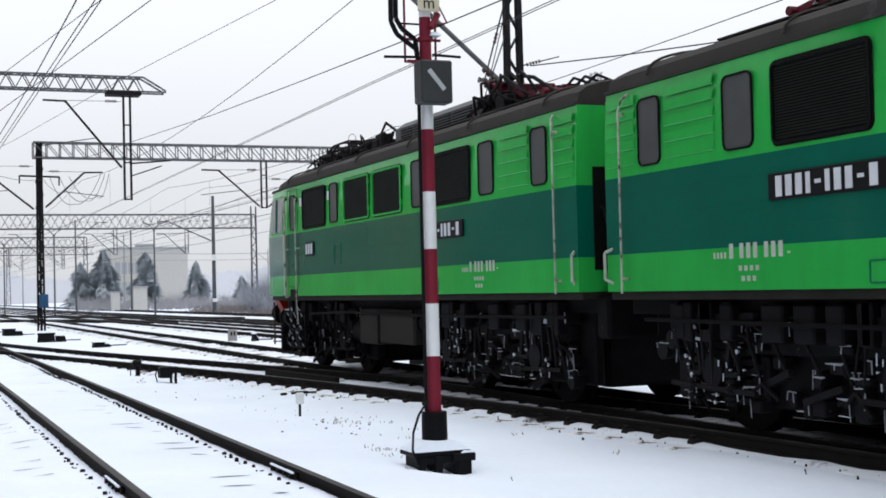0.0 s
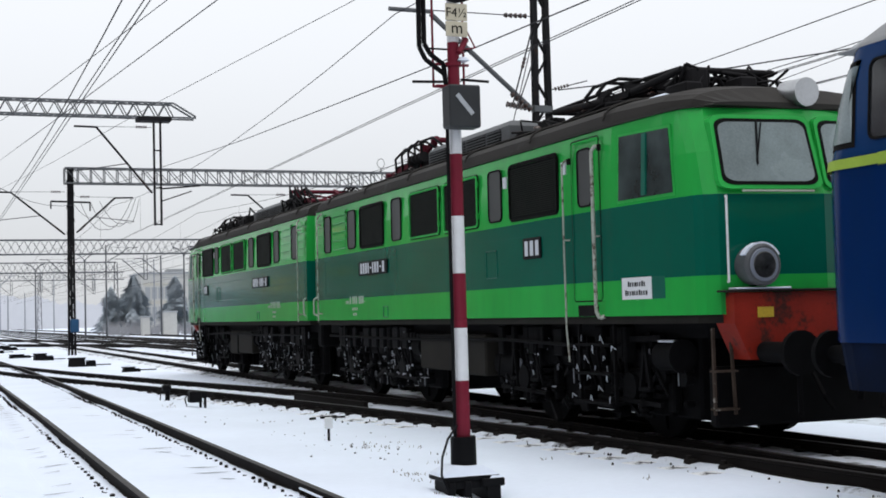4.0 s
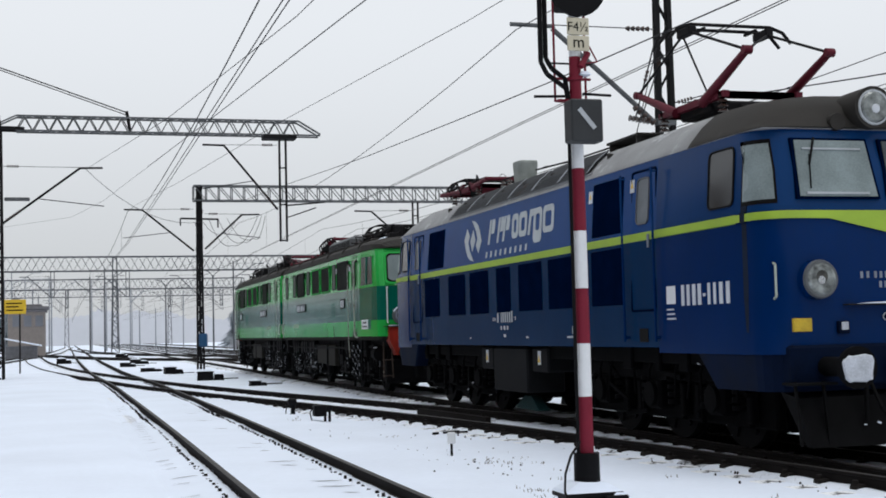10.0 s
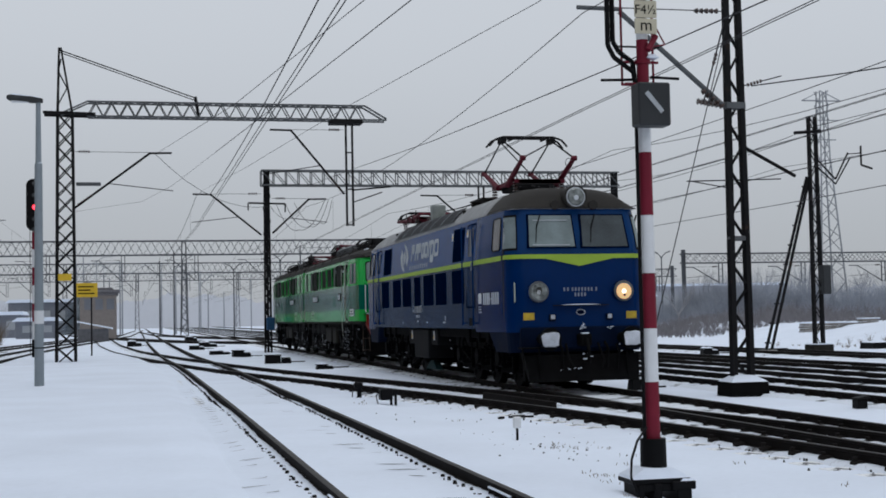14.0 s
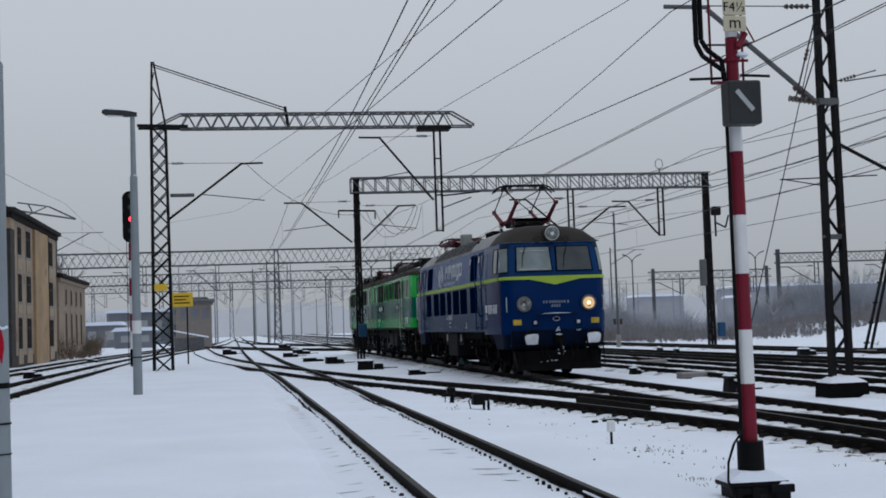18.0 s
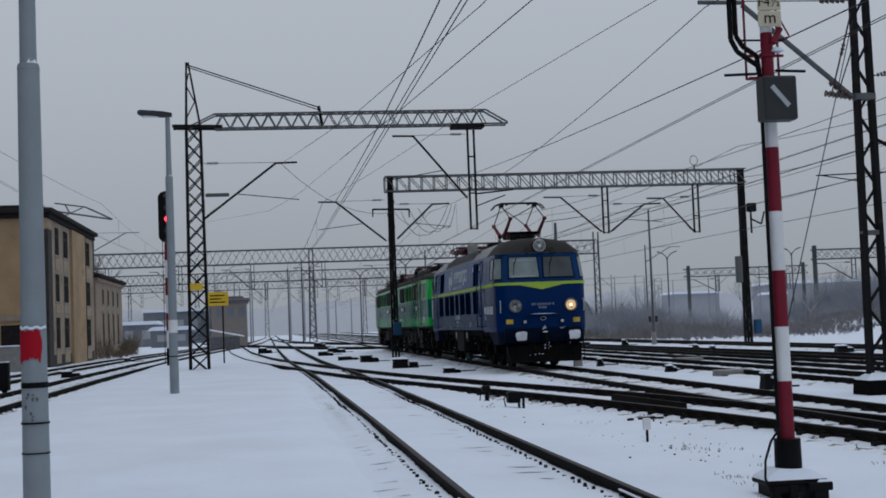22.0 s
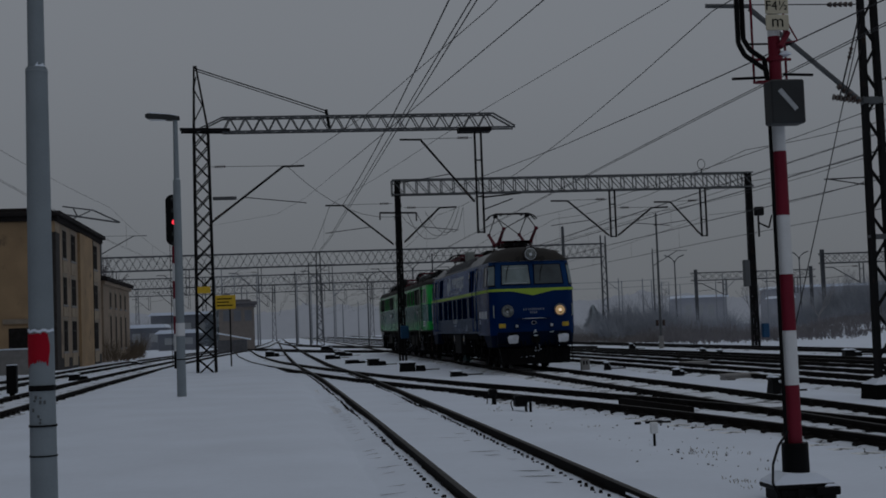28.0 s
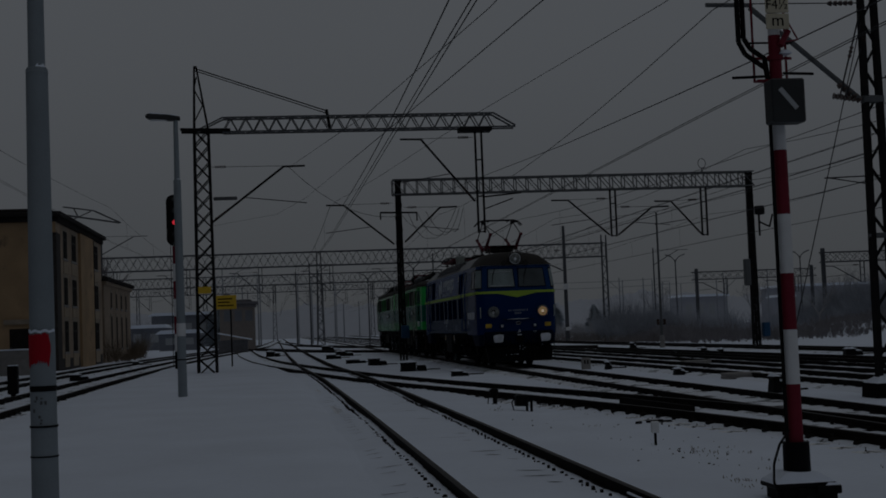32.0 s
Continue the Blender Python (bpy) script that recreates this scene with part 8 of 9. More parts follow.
for x0, x1, n in ((39.5, 43.2, 4), (43.45, 44.7, 3)):
    z = hills((x0 + x1) / 2, 74)
    st = thing("timber_stack", "low stack of pale old timbers under snow on the bank", "timber", x0, 74, z, group="timber stacks")
    for k in range(n):
        part("timber", Shape().cbox(0.06 * (k % 2), x1 - x0 - 0.1 * (k % 3), -0.35, 0.35, -0.2 + 0.15 * k, -0.07 + 0.15 * k, 0.02), M_SHEDWOOD, st)
    part("snow_cap", Shape().cbox(0, x1 - x0, -0.36, 0.36, -0.05 + 0.15 * (n - 1), 0.02 + 0.15 * (n - 1), 0.03), M_SNOW, st)
gb = thing("concrete_duct_cover", "pale concrete slabs stacked beside the track", "concrete slab", 12.6, 35.0, 0)
for k in range(2):
    part("slab", Shape().cbox(-0.52, 0.56 - 0.1 * k, -0.25, 0.25, 0.0 + k * 0.09, 0.085 + k * 0.09, 0.015), M_CONCRETE, gb)
# plain dark box added along the foot of the slabs
part("timber", Shape().cbox(-0.45, 1.1, -0.32, -0.2, -0.05, 0.03, 0.015), M_RAIL, gb, "dark strip under the slabs")
gb = thing("concrete_duct_cover", "pale concrete slabs stacked beside the track", "concrete slab", 15.0, 47.0, 0)
for k in range(3):
    part("slab", Shape().cbox(-0.9 + 0.3 * k, 0.7, -0.3, 0.3, -0.02 + k * 0.06, 0.035 + k * 0.06, 0.012), M_CONCRETE, gb)
wm = thing("white_marker", "small white numbered marker stone beside the track", "marker post", 11.1, 47.0, 0)
part("stone", Shape().cbox(-0.16, 0.16, -0.08, 0.08, -0.05, 0.42, 0.03), M_CONCRETE, wm)
for k in range(2):
    part("figure_bar", Shape().box(-0.09 + k * 0.11, -0.03 + k * 0.11, -0.085, -0.08, 0.2, 0.34), M_BLACK, wm)
for x, y, L, rz in ((5.98, 21.7, 0.13, 40), (6.3, 21.85, 0.34, 24), (6.42, 21.7, 0.26, 4)):
    solid("steel_scrap", Shape().cbox(-L / 2, L / 2, -0.03, 0.03, -0.03, 0.022, 0.008), M_BLACK, "dark piece of scrap lying in the snow", "scrap", group="scrap pieces").matrix_basis = pose(x, y, 0, 0, 0, rz)
g = Shape()
rnd = random.Random(4)
for k in range(34):
    x, y = (rnd.gauss(4.7, 0.35), rnd.gauss(13.2, 0.7)) if k % 3 == 0 else (rnd.gauss(5.4, 0.25), rnd.gauss(16.5, 0.5)) if k % 3 == 1 else (rnd.uniform(3.9, 7.0), rnd.uniform(9, 30))
    if abs(x - curve_x(T2B, y)) < 1.1 or x < 3.6:
        continue
    for j in range(rnd.randint(2, 6)):
        a, h = rnd.uniform(0, 6.3), rnd.uniform(0.008, 0.035)
        u, v = x + rnd.uniform(-.1, .1), y + rnd.uniform(-.08, .08)
        g.bar((u, v, hills(u, v) - 0.02), (u + h * 0.9 * math.cos(a), v + h * 0.9 * math.sin(a), hills(u, v) + h * 0.8), 0.005)
solid("dead_grass", g, M_STRAW, "sparse dead grass stalks poking through snow", "grass", kind="stuff")
g = Shape()
for k in range(130):
    y = rnd.uniform(8, 45)
    x = curve_x(T2B, y) - 0.95 - 0.55 * rnd.random() ** 2.5
    r = rnd.uniform(0.006, 0.02)
    g.cyl((x, y, -0.02), (x, y, r * 0.8), r, 5, r * 0.5)
for k in range(64):
    x, y = (rnd.gauss(5.2, 0.35), rnd.gauss(16.4, 0.8)) if k % 2 else (rnd.gauss(5.1, 0.7), rnd.gauss(20.5, 3.5))
    r = rnd.uniform(0.008, 0.028)
    if x < curve_x(T2B, y) - 1.1:
        g.cyl((x, y, hills(x, y) - 0.03), (x + r * 0.3, y, hills(x, y) - 0.01 + r * rnd.uniform(0.3, 0.9)), r, 5, r * 0.45)
solid("loose_stones", g, M_CLIP, "loose dark ballast stones on the snow", "stones", kind="stuff")

# ---- buildings and distance ----
def building(name, label, x0, x1, y0, y1, h, wall, rows, front_rows=(), cornice=True, side=None, dark_eave=False, felt=M_ROOFFELT):
    """A plain block; rows: (z0, z1, list of y spans) of windows on its east side, front_rows the same for x spans on its near end."""
    t = thing(name, label, "building", x0, y0, 0)
    w, d = x1 - x0, y1 - y0
    part("wall", Shape().box(0, w, 0, d, -0.2, h), wall, t)
    if side:
        part("side_render", Shape().box(w, w + 0.02, 0.02, d - 0.02, -0.2, h - 0.31), side, t, "weathered beige render")
    part("roof", Shape().cbox(-0.35, w + 0.4, -0.35, d + 0.35, h, h + 0.3, 0.05).cbox(0.3, w - 0.3, 0.3, d - 0.3, h + 0.28, h + 0.55, 0.1), felt, t)
    if cornice:
        part("cornice", Shape().cbox(-0.15, w + 0.2, -0.15, d + 0.15, h - 0.3, h - 0.005, 0.04), felt if dark_eave else wall, t)
    for z0, z1, spans in rows:
        for a, b in spans:
            f = part("window", Shape().box(w - 0.05, w + 0.035, a, b, z0, z1), M_WINDOWHOLE, t)
            part("frame", Shape().box(w, w + 0.03, a - 0.22, a, z0 - 0.1, z1 + 0.25).box(w, w + 0.03, b, b + 0.22, z0 - 0.1, z1 + 0.25).box(w, w + 0.03, a, b, z1, z1 + 0.25), M_SURROUND, f)
            part("sill", Shape().cbox(w, w + 0.08, a - 0.22, b + 0.22, z0 - 0.14, z0, 0.02), M_CONCRETE, f)
    for z0, z1, spans in front_rows:
        for a, b in spans:
            f = part("window", Shape().box(a, b, -0.03, 0.05, z0, z1), M_WINDOWHOLE, t)
            part("frame", Shape().box(a - 0.08, a, -0.06, 0, z0, z1).box(b, b + 0.08, -0.06, 0, z0, z1).box(a, b, -0.06, 0, z1, z1 + 0.1), wall, f)
            part("sill", Shape().cbox(a - 0.12, b + 0.12, -0.14, 0, z0 - 0.12, z0, 0.02), M_CONCRETE, f)
    return t


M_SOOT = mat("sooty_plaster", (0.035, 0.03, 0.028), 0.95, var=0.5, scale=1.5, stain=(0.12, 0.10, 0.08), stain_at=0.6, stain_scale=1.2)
M_SIDE = mat("beige_render", (0.33, 0.255, 0.185), 0.9, var=0.32, scale=0.4, stain=(0.17, 0.125, 0.09), stain_at=0.54, stain_scale=0.7)
M_SURROUND = mat("pale_window_surround", (0.28, 0.235, 0.185), 0.9, var=0.2)
M_WINDOWHOLE = mat("old_window", (0.022, 0.02, 0.02), 0.85, var=0.3, bump=0, spec=0.03)
b1 = building("ochre_building", "three-storey ochre plastered railway building with a flat dark roof", -30, -12.9, 81.5, 102.3, 9.25, M_PLASTER,
              [(z0, z1, [(2.7, 4.2), (6.1, 8.0), (16.2, 18.8)]) for z0, z1 in ((1.1, 3.0), (4.0, 5.7), (6.9, 8.6))],
              [(1.08, 2.6, [(14.33, 15.76), (9.5, 11), (4, 5.5)])], side=M_SIDE, dark_eave=True)
part("pilaster", Shape().box(17.1, 17.3, 9.0, 15.2, 0, 8.9), M_PLASTER, b1, "ochre plaster bay")
M_SPANDREL = mat("pale_spandrel_plaster", (0.36, 0.29, 0.21), 0.9, var=0.2, scale=1.2, stain=(0.2, 0.155, 0.11), stain_at=0.56, stain_scale=1.6)
for a, b in ((2.62, 4.28), (6.0, 8.1), (16.1, 18.9)):
    for z0, z1 in ((0.15, 0.95), (3.27, 3.84), (5.97, 6.74)):
        part("spandrel", Shape().cbox(17.1, 17.17, a, b, z0, z1, 0.01), M_SPANDREL, b1, "pale plaster panel under the window")
for c in [c for c in b1.children if c.name.startswith("window")]:
    vs = [v.co for v in c.data.vertices]
    if vs[0].x > 16:
        ya, yb, za, zb = min(v.y for v in vs), max(v.y for v in vs), min(v.z for v in vs), max(v.z for v in vs)
        part("glazing_bar", Shape().box(17.134, 17.15, (ya + yb) / 2 - 0.05, (ya + yb) / 2 + 0.05, za, zb).box(17.134, 17.15, ya, yb, za + (zb - za) * 0.66, za + (zb - za) * 0.66 + 0.08), M_SOOT, c)
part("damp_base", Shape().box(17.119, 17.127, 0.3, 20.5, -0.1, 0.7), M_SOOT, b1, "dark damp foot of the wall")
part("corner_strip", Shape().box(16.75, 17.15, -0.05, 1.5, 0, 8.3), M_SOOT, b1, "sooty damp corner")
part("drain_pipe", Shape().cyl((17.22, 15.5, 0), (17.22, 15.5, 9), 0.09, 8), M_STEEL, b1)
part("lintel", Shape().cbox(14.0, 16.6, -0.1, 0.02, 2.85, 3.15, 0.02), M_SURROUND, b1)
part("roof_scaffold", Shape().bar((17.0, 4, 9.7), (19.5, 12, 9.8), 0.1).bar((17.0, 4, 10.2), (18.2, 9, 10.4), 0.08).bar((18.2, 9, 10.4), (19.6, 12, 9.8), 0.08).bar((17.2, 7, 9.7), (18, 9, 10.35), 0.06).bar((17.6, 6, 9.75), (17.4, 5.5, 10.25), 0.06), M_STEEL_GREY, b1)
b2 = building("brown_annex", "lower grey-brown plastered annex with tall narrow windows", -28, -13.0, 104.5, 123, 6.3, M_PLASTER2,
              [(1.0, 3.6, [(4, 4.8), (7.5, 8.3), (11, 11.8), (14.5, 15.3)]), (4.3, 5.5, [(4, 4.8), (7.5, 8.3), (11, 11.8), (14.5, 15.3)])])
lw = thing("concrete_wall", "low concrete wall with a snow-covered top", "wall", -20, 74, 0)
part("wall_panel", Shape().cbox(-12, 7.2, 0, 0.25, -0.1, 1.35, 0.03), M_CONCRETE, lw)
part("snow_cap", Shape().cbox(-12, 7.2, -0.03, 0.28, 1.35, 1.43, 0.03), M_SNOW, lw)
sd = thing("trackside_shed", "small low shed with a snow-covered sloping roof", "shed", -4.1, 130, 0)
M_SHED = mat("grey_shed_boards", (0.13, 0.13, 0.14), 0.95, var=0.25)
part("wall", Shape().box(-1.4, 1.4, 0, 3, -0.1, 1.25), M_SHED, sd)
part("roof", Shape().prism([(-1.7, 1.95), (1.8, 1.2), (1.8, 1.32), (-1.7, 2.07)], "y", -0.4, 3.4), M_SNOW, sd)
# depot and cabin colours already hold the haze of their distance
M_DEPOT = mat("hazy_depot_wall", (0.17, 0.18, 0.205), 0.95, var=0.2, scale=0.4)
sb = building("signal_cabin", "grey-brown plastered signal cabin with a flat roof in haze", -6.2, -2.3, 152, 158, 5.2, mat("hazy_brown_render", (0.215, 0.19, 0.175), 0.95, var=0.12), [], dark_eave=True, felt=mat("hazy_roof_felt", (0.15, 0.145, 0.155), 0.95, var=0.2))
part("roof_clutter", Shape().cbox(0.4, 1.2, 1, 2, 5.7, 6.4, 0.05).cyl((2.6, 1, 5.7), (2.6, 1, 7.4), 0.06, 6).cyl((3.2, 1, 5.7), (3.2, 1, 6.8), 0.05, 6).bar((2.2, 1, 7.0), (3.0, 1, 7.0), 0.05), M_DEPOT, sb)
for a in (0.5, 1.7, 2.9):
    part("window", Shape().box(a, a + 0.8, -0.05, 0.02, 3.3, 4.5), M_DEPOT, sb)
# office block, kiosks, far roofs and glass lightened with painted haze
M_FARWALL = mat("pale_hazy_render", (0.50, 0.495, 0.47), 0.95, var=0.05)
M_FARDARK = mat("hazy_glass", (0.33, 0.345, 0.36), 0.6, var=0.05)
fb = thing("pale_office_block", "pale flat-roofed office block standing far behind spruces", "building", 30, 205, 0)
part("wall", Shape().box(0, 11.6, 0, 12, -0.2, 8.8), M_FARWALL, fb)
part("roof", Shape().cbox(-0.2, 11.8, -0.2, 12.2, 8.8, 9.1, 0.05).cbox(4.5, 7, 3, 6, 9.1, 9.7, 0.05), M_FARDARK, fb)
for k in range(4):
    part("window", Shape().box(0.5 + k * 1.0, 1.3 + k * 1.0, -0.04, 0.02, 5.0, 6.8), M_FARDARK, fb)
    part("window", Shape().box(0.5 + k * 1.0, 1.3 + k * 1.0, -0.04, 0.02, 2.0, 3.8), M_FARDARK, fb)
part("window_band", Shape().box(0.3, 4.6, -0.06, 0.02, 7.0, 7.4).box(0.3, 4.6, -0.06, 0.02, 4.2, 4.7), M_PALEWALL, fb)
for x, w, h in ((24.95, 1.5, 2.75), (22.3, 0.8, 2.2)):
    fk = thing("white_kiosk", "small white trackside kiosk in the snow", "kiosk", x, 150, 0, group="kiosks")
    part("wall", Shape().box(-w / 2, w / 2, -0.7, 0.7, -0.1, h - 0.15), M_FARWALL, fk)
    part("roof", Shape().cbox(-w / 2 - 0.12, w / 2 + 0.12, -0.85, 0.85, h - 0.15, h, 0.03), M_FARDARK, fk)
# haze blended into the grey of the far blocks
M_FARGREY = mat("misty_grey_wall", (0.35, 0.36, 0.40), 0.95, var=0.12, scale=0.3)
for x, y, w, d, h, lab in ((-26, 196, 10, 8, 3.2, "long low hazy depot building beyond the tracks"), (-15, 176, 5, 5, 2.2, "low hut with a snowy roof beyond the tracks"), (-21, 232, 16, 10, 5.5, "hazy warehouse block beyond the tracks"), (-48, 260, 18, 14, 7, "hazy warehouse block beyond the tracks"), (100, 250, 30, 14, 7, "pale shed with a snowy roof behind the bushes"), (82.5, 262, 9.5, 8, 5.9, "hazy grey block with a snowy roof behind the bushes"), (97.8, 246, 1.9, 8, 5.0, "hazy grey stair tower beside a pale shed")):
    t = thing("far_building", lab, "building", x, y, 0, group="far buildings")
    part("wall", Shape().box(0, w, 0, d, -0.2, h), M_DEPOT if x < 0 else M_FARGREY, t)
    part("roof", Shape().prism([(-0.5, h), (w + 0.5, h), (w + 0.2, h + 0.5), (0.2, h + 0.5)], "y", -0.5, d + 0.5), M_SNOW, t)
    for k in range(int(w / 2.4)):
        part("window", Shape().box(0.8 + k * 2.4, 2.0 + k * 2.4, -0.04, 0.02, h * 0.35, h * 0.75), M_FARDARK, t)


def spruce(x, y, h, seed, m):
    rr = random.Random(seed)
    t = thing("spruce", "haze-paled spruce tree beside the pale block", "tree", x, y, 0, group="spruces")
    part("trunk", Shape().cyl((0, 0, -0.2), (0, 0, h * 0.95), 0.16, 7, 0.03), M_TWIG, t)
    s = Shape()
    n = int(h * 900)
    for i in range(n):
        f = (i / n) ** 0.85
        z = 0.5 + f * (h - 0.6)
        a = rr.uniform(0, 6.283)
        r = (1 - f) ** 0.6 * h * 0.36 * rr.uniform(0.3, 1.25) * (0.7 + 0.85 * noise.noise((math.cos(a) * 1.6 + seed * 7, math.sin(a) * 1.6, z * 0.5))) + 0.1
        c, q = math.cos(a), math.sin(a)
        w = 0.05 + r * 0.07
        s.add([(c * r * 0.25, q * r * 0.25, z + 0.1), (c * r * 0.6 - q * w, q * r * 0.6 + c * w, z), (c * r, q * r, z - 0.12 * r - 0.05), (c * r * 0.6 + q * w, q * r * 0.6 - c * w, z)], [(0, 1, 2), (0, 2, 3), (1, 3, 2)])
    part("crown", s, m, t)


# spruce green greyed and lightened, so the colour holds the haze
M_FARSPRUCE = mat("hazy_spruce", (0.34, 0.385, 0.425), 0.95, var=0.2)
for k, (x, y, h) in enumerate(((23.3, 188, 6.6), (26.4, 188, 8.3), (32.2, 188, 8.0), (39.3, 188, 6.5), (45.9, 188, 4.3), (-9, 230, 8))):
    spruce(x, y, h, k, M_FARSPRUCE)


def bare_tree(x, y, h, seed, m):
    rr = random.Random(seed)
    t = thing("bare_tree", "leafless grey tree with fine twigs", "tree", x, y, 0, group="bare trees")
    trunk, crown = Shape(), Shape()

    def grow(p, d, L, r, depth):
        q = p + d * L
        (trunk if depth < 2 else crown).cyl(p, q, r, 5 if depth < 2 else 3, r * 0.65, False)
        if depth < 5:
            for _ in range(3 if depth < 3 else 2):
                nd = (d + Vector((rr.uniform(-0.7, 0.7), rr.uniform(-0.7, 0.7), rr.uniform(-0.15, 0.5)))).normalized()
                grow(q, nd, L * rr.uniform(0.6, 0.82), r * 0.6, depth + 1)

    grow(Vector((0, 0, -0.2)), Vector((0, 0, 1)), h * 0.28, h * 0.018, 0)
    part("trunk", trunk, m, t)
    part("crown", crown, m, t)


M_TREE = mat("mauve_bare_tree", (0.12, 0.11, 0.12), 0.95, var=0.2)
# twig colour paled in place of haze
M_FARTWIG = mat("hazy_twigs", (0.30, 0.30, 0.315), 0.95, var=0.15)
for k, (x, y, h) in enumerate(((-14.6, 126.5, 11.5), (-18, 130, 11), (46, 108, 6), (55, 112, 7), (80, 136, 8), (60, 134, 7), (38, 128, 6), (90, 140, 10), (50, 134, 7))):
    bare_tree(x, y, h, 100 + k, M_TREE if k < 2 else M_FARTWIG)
# belts of brush on the far side of the yard
rnd = random.Random(9)
M_BRUSH = mat("winter_brush", (0.19, 0.18, 0.19), 0.95, var=0.3)
M_WEEDS = mat("dry_weeds", (0.16, 0.145, 0.14), 0.95, var=0.3)
# this brush has mist worked into its colour
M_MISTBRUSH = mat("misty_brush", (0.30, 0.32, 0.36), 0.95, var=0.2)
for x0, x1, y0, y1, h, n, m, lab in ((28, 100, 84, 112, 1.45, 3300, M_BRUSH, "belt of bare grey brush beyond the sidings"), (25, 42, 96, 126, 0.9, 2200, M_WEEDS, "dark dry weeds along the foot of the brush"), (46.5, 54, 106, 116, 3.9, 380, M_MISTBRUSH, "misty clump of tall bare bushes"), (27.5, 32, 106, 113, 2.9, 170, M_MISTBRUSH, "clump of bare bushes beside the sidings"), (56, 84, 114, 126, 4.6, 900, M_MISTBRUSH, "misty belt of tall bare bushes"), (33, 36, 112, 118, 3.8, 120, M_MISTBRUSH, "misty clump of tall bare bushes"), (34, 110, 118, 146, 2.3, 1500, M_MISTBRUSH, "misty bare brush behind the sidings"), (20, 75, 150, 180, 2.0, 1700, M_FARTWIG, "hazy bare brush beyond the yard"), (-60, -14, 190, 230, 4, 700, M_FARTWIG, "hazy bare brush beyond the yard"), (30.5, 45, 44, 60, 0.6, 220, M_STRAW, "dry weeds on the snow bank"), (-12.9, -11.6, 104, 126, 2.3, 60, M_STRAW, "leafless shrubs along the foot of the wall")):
    s = Shape()
    for k in range(n):
        x, y = rnd.uniform(x0, x1), rnd.uniform(y0, y1)
        hh = h * rnd.uniform(0.4, 1.0) * (0.35 + 1.5 * max(0, 0.35 + noise.noise((x * 0.12, y * 0.12, 0))))
        b = hills(x, y) - 0.1
        for j in range(16):
            a, e = rnd.uniform(0, 6.283), rnd.uniform(0.1, 0.9)
            f = rnd.uniform(0.0, 0.5)
            px_, py_, pz_ = x + math.cos(a) * e * hh * 0.35 * f, y + math.sin(a) * e * hh * 0.35 * f, b + hh * f
            qx, qy, qz = x + math.cos(a + rnd.uniform(-0.5, 0.5)) * e * hh * 0.75, y + math.sin(a) * e * hh * 0.5, b + hh * rnd.uniform(0.55, 1.0)
            w_ = 0.014 * (1 if h > 1 else 0.4) * rnd.uniform(0.7, 1.8)
            s.add([(px_ - w_, py_, pz_), (px_ + w_, py_, pz_), (px_, py_ + w_, pz_), (qx, qy, qz)], [(0, 1, 3), (1, 2, 3), (2, 0, 3)])
    solid("brush", s, m, lab, "brush", kind="stuff")
# distant wood round the plain, the haze line painted into its colour
s = Shape()
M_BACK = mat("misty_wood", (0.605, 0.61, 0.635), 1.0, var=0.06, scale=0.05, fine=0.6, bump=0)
ring = [(420 * math.sin(radians(a)), 420 * math.cos(radians(a)), a) for a in np.arange(-70, 80, 0.12)]
lo, hi = [], []
for x, y, a in ring:
    h = 8.5 + 3.0 * noise.noise((a * 0.22, 0, 0)) + 2.2 * noise.noise((a * 1.1, 2, 0)) + 1.4 * abs(noise.noise((a * 4.3, 2, 0))) + 0.7 * noise.noise((a * 13, 5, 0))
    lo.append((x, y, -1))
    hi.append((x, y, h))
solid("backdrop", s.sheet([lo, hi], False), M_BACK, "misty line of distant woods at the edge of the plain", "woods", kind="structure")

# plain walls added out of view: west one dims the train's side, south closes behind
M_UNSEENWALL = mat("sooty_station_brick", (0.10, 0.07, 0.055), 0.9, var=0.25, scale=0.8, stain=(0.06, 0.05, 0.045), stain_at=0.58)
solid("wall_west", Shape().box(-32, -15.5, -75, 72, -0.2, 12.5), M_UNSEENWALL, "added plain dark wall out of view, dims the train side", "wall", kind="structure")
solid("wall_south", Shape().box(-15, 40, -95, -80, -0.2, 9), M_UNSEENWALL, "added plain dark wall out of view behind", "wall", kind="structure")
# lattice pylon beyond the sidings
py = thing("power_pylon", "tall hazy lattice power pylon beyond the sidings", "pylon", 68.2, 122, 0)
# pylon steel lightened to stand for distance haze
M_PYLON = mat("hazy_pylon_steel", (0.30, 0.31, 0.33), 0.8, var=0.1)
for i in (-1, 1):
    for j in (-1, 1):
        part("leg", Shape().bar((i * 1.6, j * 1.6, 0), (i * 0.5, j * 0.5, 17), 0.12).bar((i * 0.5, j * 0.5, 17), (i * 0.35, j * 0.35, 24), 0.1), M_PYLON, py)
s = Shape()
for k in range(16):
    a, b = k / 16, (k + 1) / 16
    wa, wb = 1.6 - 1.1 * min(1, a * 1.4), 1.6 - 1.1 * min(1, b * 1.4)
    f = (k % 2) * 2 - 1
    for j in (-1, 1):
        s.bar((-f * wa, j * wa, 24 * a), (f * wb, j * wb, 24 * b), 0.07)
        s.bar((j * wa, -f * wa, 24 * a), (j * wb, f * wb, 24 * b), 0.07)
part("lattice", s, M_PYLON, py)
part("cross_arm", Shape().bar((-2.2, 0, 23), (2.2, 0, 23), 0.12).bar((-2.2, 0, 23), (0, 0, 24), 0.08).bar((2.2, 0, 23), (0, 0, 24), 0.08).bar((-1.8, 0, 21), (1.8, 0, 21), 0.1).bar((-1.5, 0, 19), (1.5, 0, 19), 0.1), M_PYLON, py)

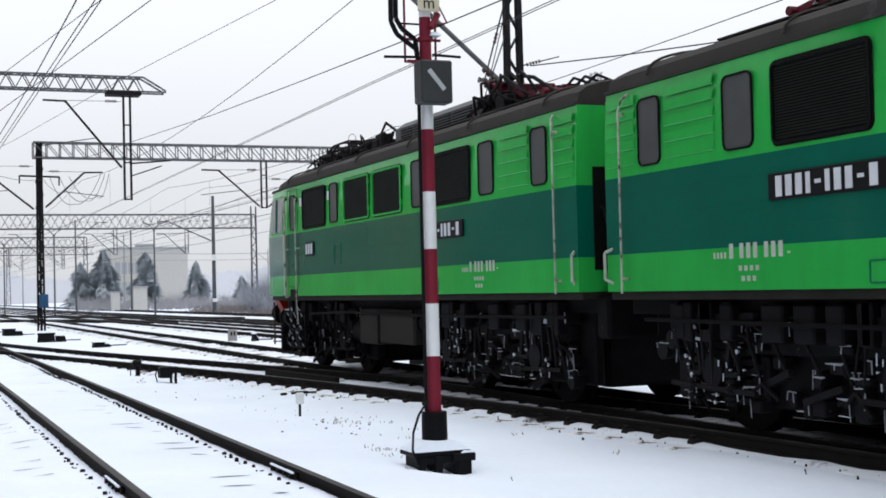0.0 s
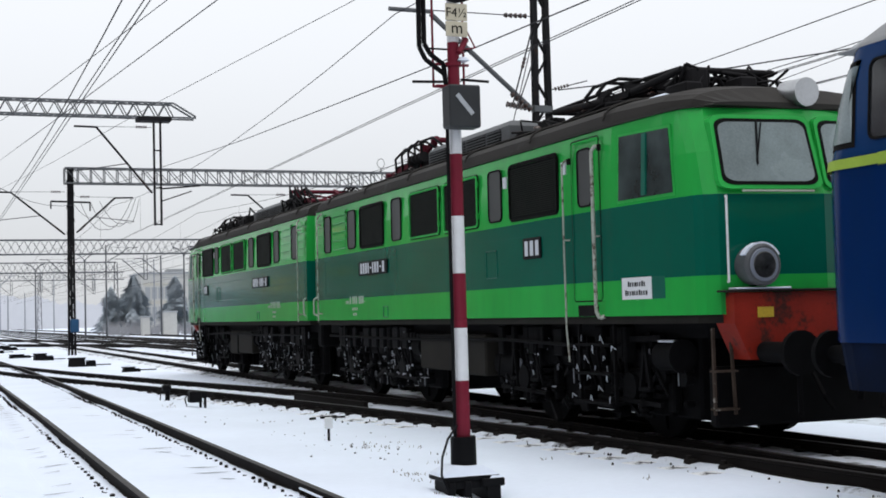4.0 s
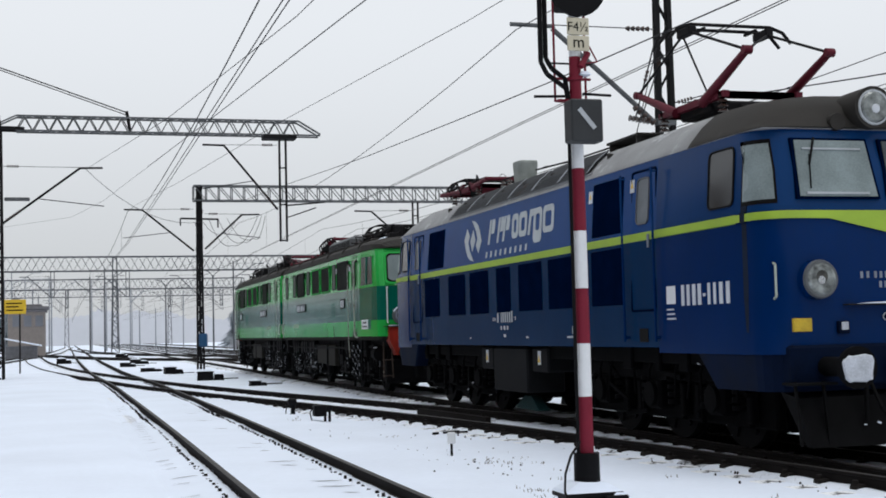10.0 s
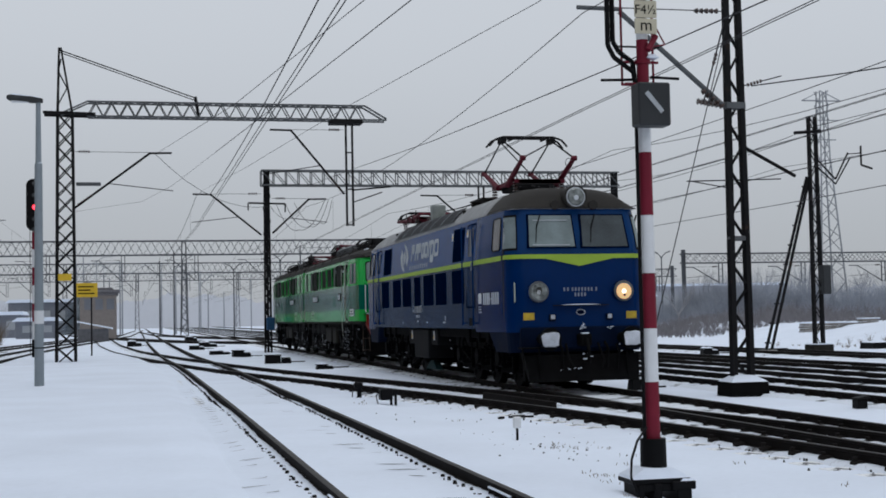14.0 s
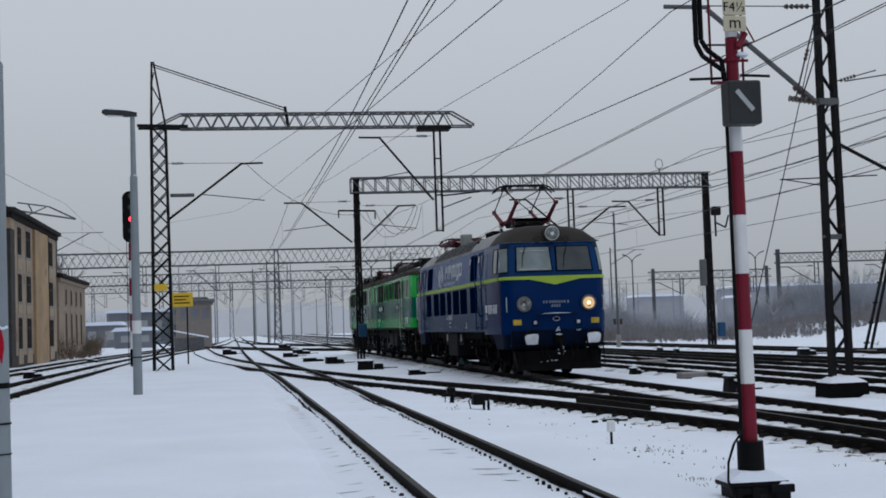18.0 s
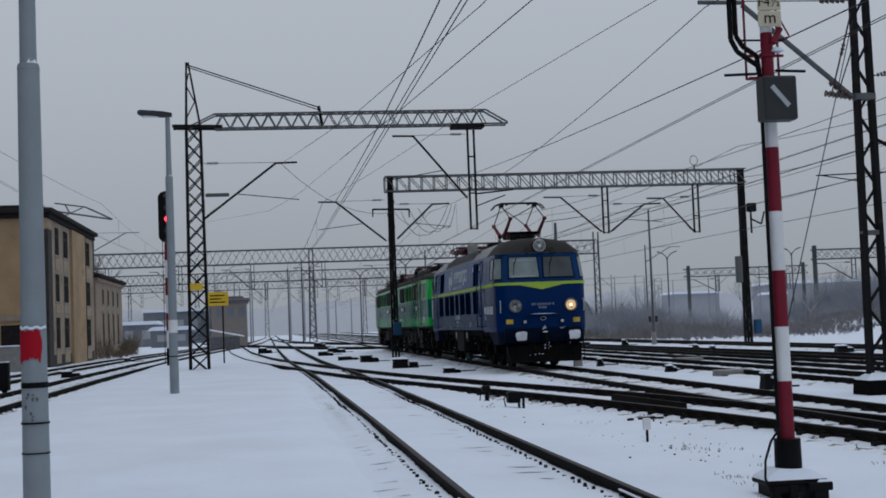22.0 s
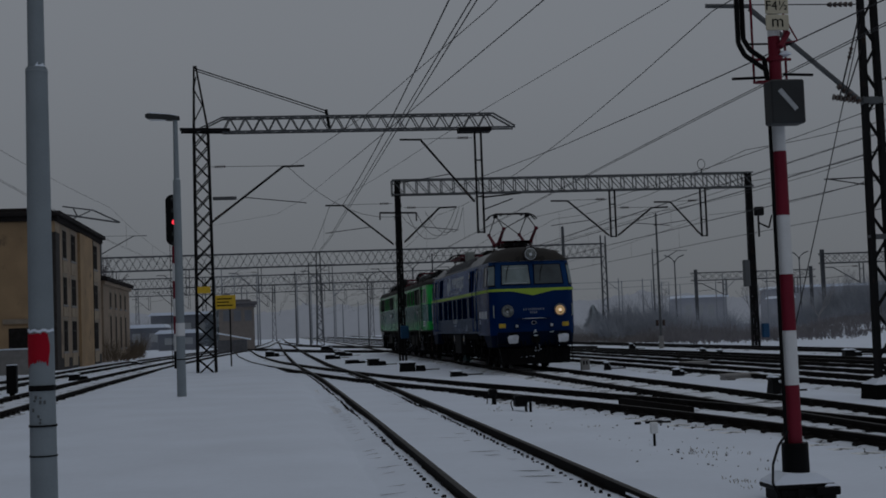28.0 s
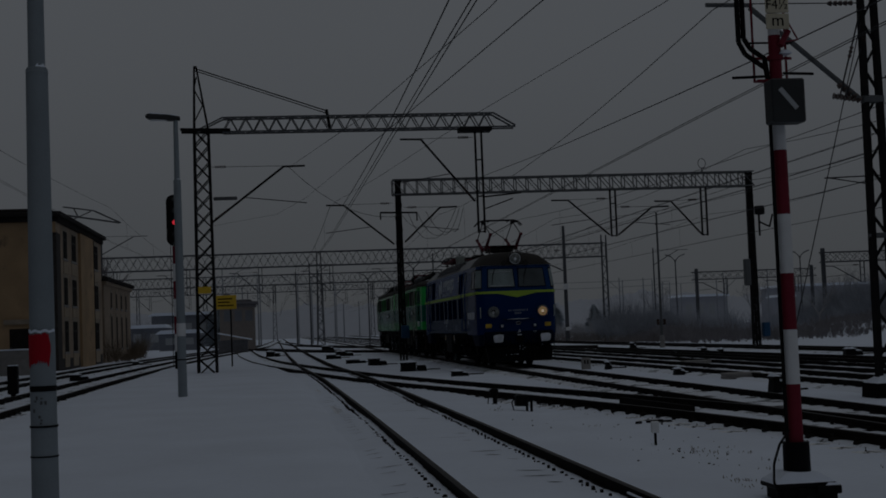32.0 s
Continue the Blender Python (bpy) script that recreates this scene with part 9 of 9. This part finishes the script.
# ---- overhead wires ----
def wire_run(name, label, pts, r=0.011, sag=0.0, mats=M_WIRE):
    s = Shape()
    path = []
    for (a, b) in zip(pts, pts[1:]):
        for i in range(8):
            f = i / 8
            path.append(tuple(a[k] + (b[k] - a[k]) * f - (sag * 4 * f * (1 - f) if k == 2 else 0) for k in range(3)))
    path.append(tuple(pts[-1]))
    s.tube(path, r, 5)
    return solid(name, s, mats, label, "overhead wire", group="overhead wires")


def catenary(pts, zc=5.9, zm=7.3, dip=None, thick=1.0, label="contact wire with droppers under its sagging messenger wire"):
    """Contact wire through plan points, messenger above, droppers between."""
    t = thing("overhead_line", label, "overhead wire", group="overhead lines")
    for e in (-0.04, 0.04):
        part("contact_wire", Shape().tube([(x + e, y, zc) for x, y in pts], 0.008 * thick, 5), M_WIRE, t)
    s, dr = Shape(), Shape()
    mess = []
    for (xa, ya), (xb, yb) in zip(pts, pts[1:]):
        L = yb - ya
        n = max(4, int(L / 5))
        for i in range(n):
            f = i / n
            z = zm - 4 * f * (1 - f) * min(0.9, L * 0.016)
            if dip and dip[3] <= ya + L * f <= dip[4]:
                z = dip[0] + dip[1] * (ya + L * f - dip[2]) ** 2
            mess.append((xa + (xb - xa) * f, ya + L * f, z))
            if i % 2 and ya + L * f > 55:
                dr.cyl((xa + (xb - xa) * f, ya + L * f, zc), (xa + (xb - xa) * f, ya + L * f, z), 0.0045, 4)
    mess.append((pts[-1][0], pts[-1][1], zm))
    part("messenger_wire", s.tube(mess, 0.010 * thick, 5), M_WIRE, t)
    part("dropper", dr, M_WIRE, t)
    return t


catenary([(2.75, -30), (2.72, 8), (2.68, 17), (2.6, 59.6), (1.9, 110), (1.6, 164), (1.3, 235), (1.2, 330)], 5.93, 7.3, (6.24, 0.0008, 37, 8, 52), thick=1.2)
catenary([(9.2, -30), (8.85, 25.2), (9.05, 72), (8.8, 118), (9.1, 164), (9, 235), (9, 330)], 5.87, 7.9, (7.24, 0.00112, 48, 22, 72))
catenary([(13.9, -30), (13.75, 26), (13.6, 72), (12.6, 164), (12, 300)], 5.76, 7.5, (6.35, 0.0006, 28, 4, 72))
catenary([(16.7, -30), (16.5, 26), (16.4, 44), (15.6, 72), (14.8, 164), (14.3, 300)], 6.1, 7.5, (6.65, 0.0021, 24, 4, 44))
catenary([(20, -30), (20, 25), (18.8, 72), (17.5, 164), (17, 300)], 6.0, 7.5)
catenary([(25.5, -30), (25.4, 49), (24.4, 72), (23, 164), (22, 300)], 6.0, 7.5)
catenary([(-7.1, -30), (-7.0, 59), (-5.4, 110), (-1.8, 164), (0, 300)], 6.0, 7.5, thick=0.6)
wire_run("crossover_wire", "contact wire slanting across to the near track", [(5.0, 4, 5.95), (3.6, 17, 5.95), (2.71, 25.9, 5.95), (1.95, 33.3, 5.95)], 0.008)
wire_run("crossover_wire", "thin end of the contact wire, tied back to the mast", [(1.95, 33.3, 5.95), (1.1, 41.6, 5.95), (0.2, 50, 6.2), (-2.7, 59.6, 6.6)], 0.0045)
wire_run("crossover_wire", "messenger wire slanting across to the near track", [(5.6, 4, 7.6), (3.67, 21.3, 6.95), (2.34, 32, 6.95), (0.9, 59.6, 9.2)], 0.008)
wire_run("crossover_wire", "slack wire running beside the main track", [(8.6, 4, 7.2), (6.62, 21.3, 7.0), (5.16, 32.2, 7.0), (3.67, 45.9, 7.0), (2.9, 60, 7.6)], 0.0065)
wire_run("crossover_wire", "wire climbing from the main track to the portal", [(8.85, 12, 6.0), (8.85, 23.3, 6.39), (8.9, 30, 6.7), (9.0, 40, 7.2), (9.0, 54, 8.0), (9.05, 72, 9.0)], 0.012)
wire_run("span_wire", "thin span wires across the distant sidings", [(24, 150, 6.5), (49, 150, 6.6)], 0.03, 0.3, M_STEEL_PALE)
wire_run("span_wire", "thin span wires across the distant sidings", [(24, 150, 5.7), (49, 150, 5.8)], 0.025, 0.2, M_STEEL_PALE)
wire_run("guy_wire", "taut guy wire from the mast top to the snow", [(11.85, 25.0, 7.5), (9.75, 25.0, 0.05)], 0.011)
wire_run("feeder_wire", "heavy feeder wire from mast to mast", [(13.2, -20, 9), (12.2, 25.2, 9.2)], 0.014, 0.5)
wire_run("feeder_wire", "heavy feeder wire from mast to mast", [(27.6, -20, 9.2), (27.4, 49.5, 9.3), (27.2, 72, 9.4), (26, 164, 10)], 0.014, 0.4)
wire_run("feeder_wire", "heavy feeder wire from mast to mast", [(12.5, 25.2, 6.4), (20, 10, 6.8), (30, -10, 7)], 0.014, 0.3)
wire_run("feeder_wire", "loose wires hung across the tracks", [(0.8, 59.6, 9.2), (6.5, 66, 7.4), (9, 72, 8.2)], 0.012, 0.8)
for k in range(3):
    wire_run("slack_loop", "slack connecting loop under the portal", [(7.4 + k * 0.5, 72, 8.1), (8.6 + k * 0.6, 71.7, 6.6 + 0.2 * k), (10 + k * 0.2, 71.5, 8.2)], 0.014, 0.5)

# ---- the moving train ----
TRAVEL = [(0, -21.26), (1, -17.9), (2, -14.54), (3, -11.18), (3.5, -9.5), (5.5, -2.7), (6, -0.98), (7, 2.46), (8, 5.89), (9, 9.34), (10, 12.85), (11, 16.3), (12, 19.65), (13, 22.9), (14, 26.0),
          (15, 28.95), (15.5, 30.35), (17.5, 35.0), (18, 36.0), (18.5, 37.05), (19, 38.0), (19.5, 38.95), (20, 39.82), (20.5, 40.6), (21, 41.28), (21.5, 41.93), (22, 42.53), (22.5, 43.1), (23, 43.58), (23.5, 43.93),
          (24, 44.23), (24.5, 44.53), (25, 44.77), (25.5, 44.95), (27.5, 45.2), (28, 45.3), (28.5, 45.38), (29, 45.53), (29.5, 45.8), (30, 46.22), (30.5, 46.68), (31, 47.23), (31.5, 47.83), (32, 48.47)]


def travelled(t):
    return float(np.interp(t, [r[0] for r in TRAVEL], [r[1] for r in TRAVEL]))


def motions():
    for thing_, off, turn in ((blue, 0.0, 0), (green_a, 34.5, 180), (green_b, 35.2, 0)):
        walk(thing_, [(t, pose(9.0, s + off, RAIL, 0, 0, turn)) for t, s in TRAVEL])
        for w in thing_.children:
            if w.name.startswith("wheelset"):
                y, r = w.location.y, w.location.z
                sign = -1 if turn else 1
                steps = [k * 0.25 for k in range(129)]
                walk(w, [(t, pose(0, y, r, -sign * math.degrees((travelled(t) - travelled(0)) / r), 0, 0)) for t in steps])


motions()
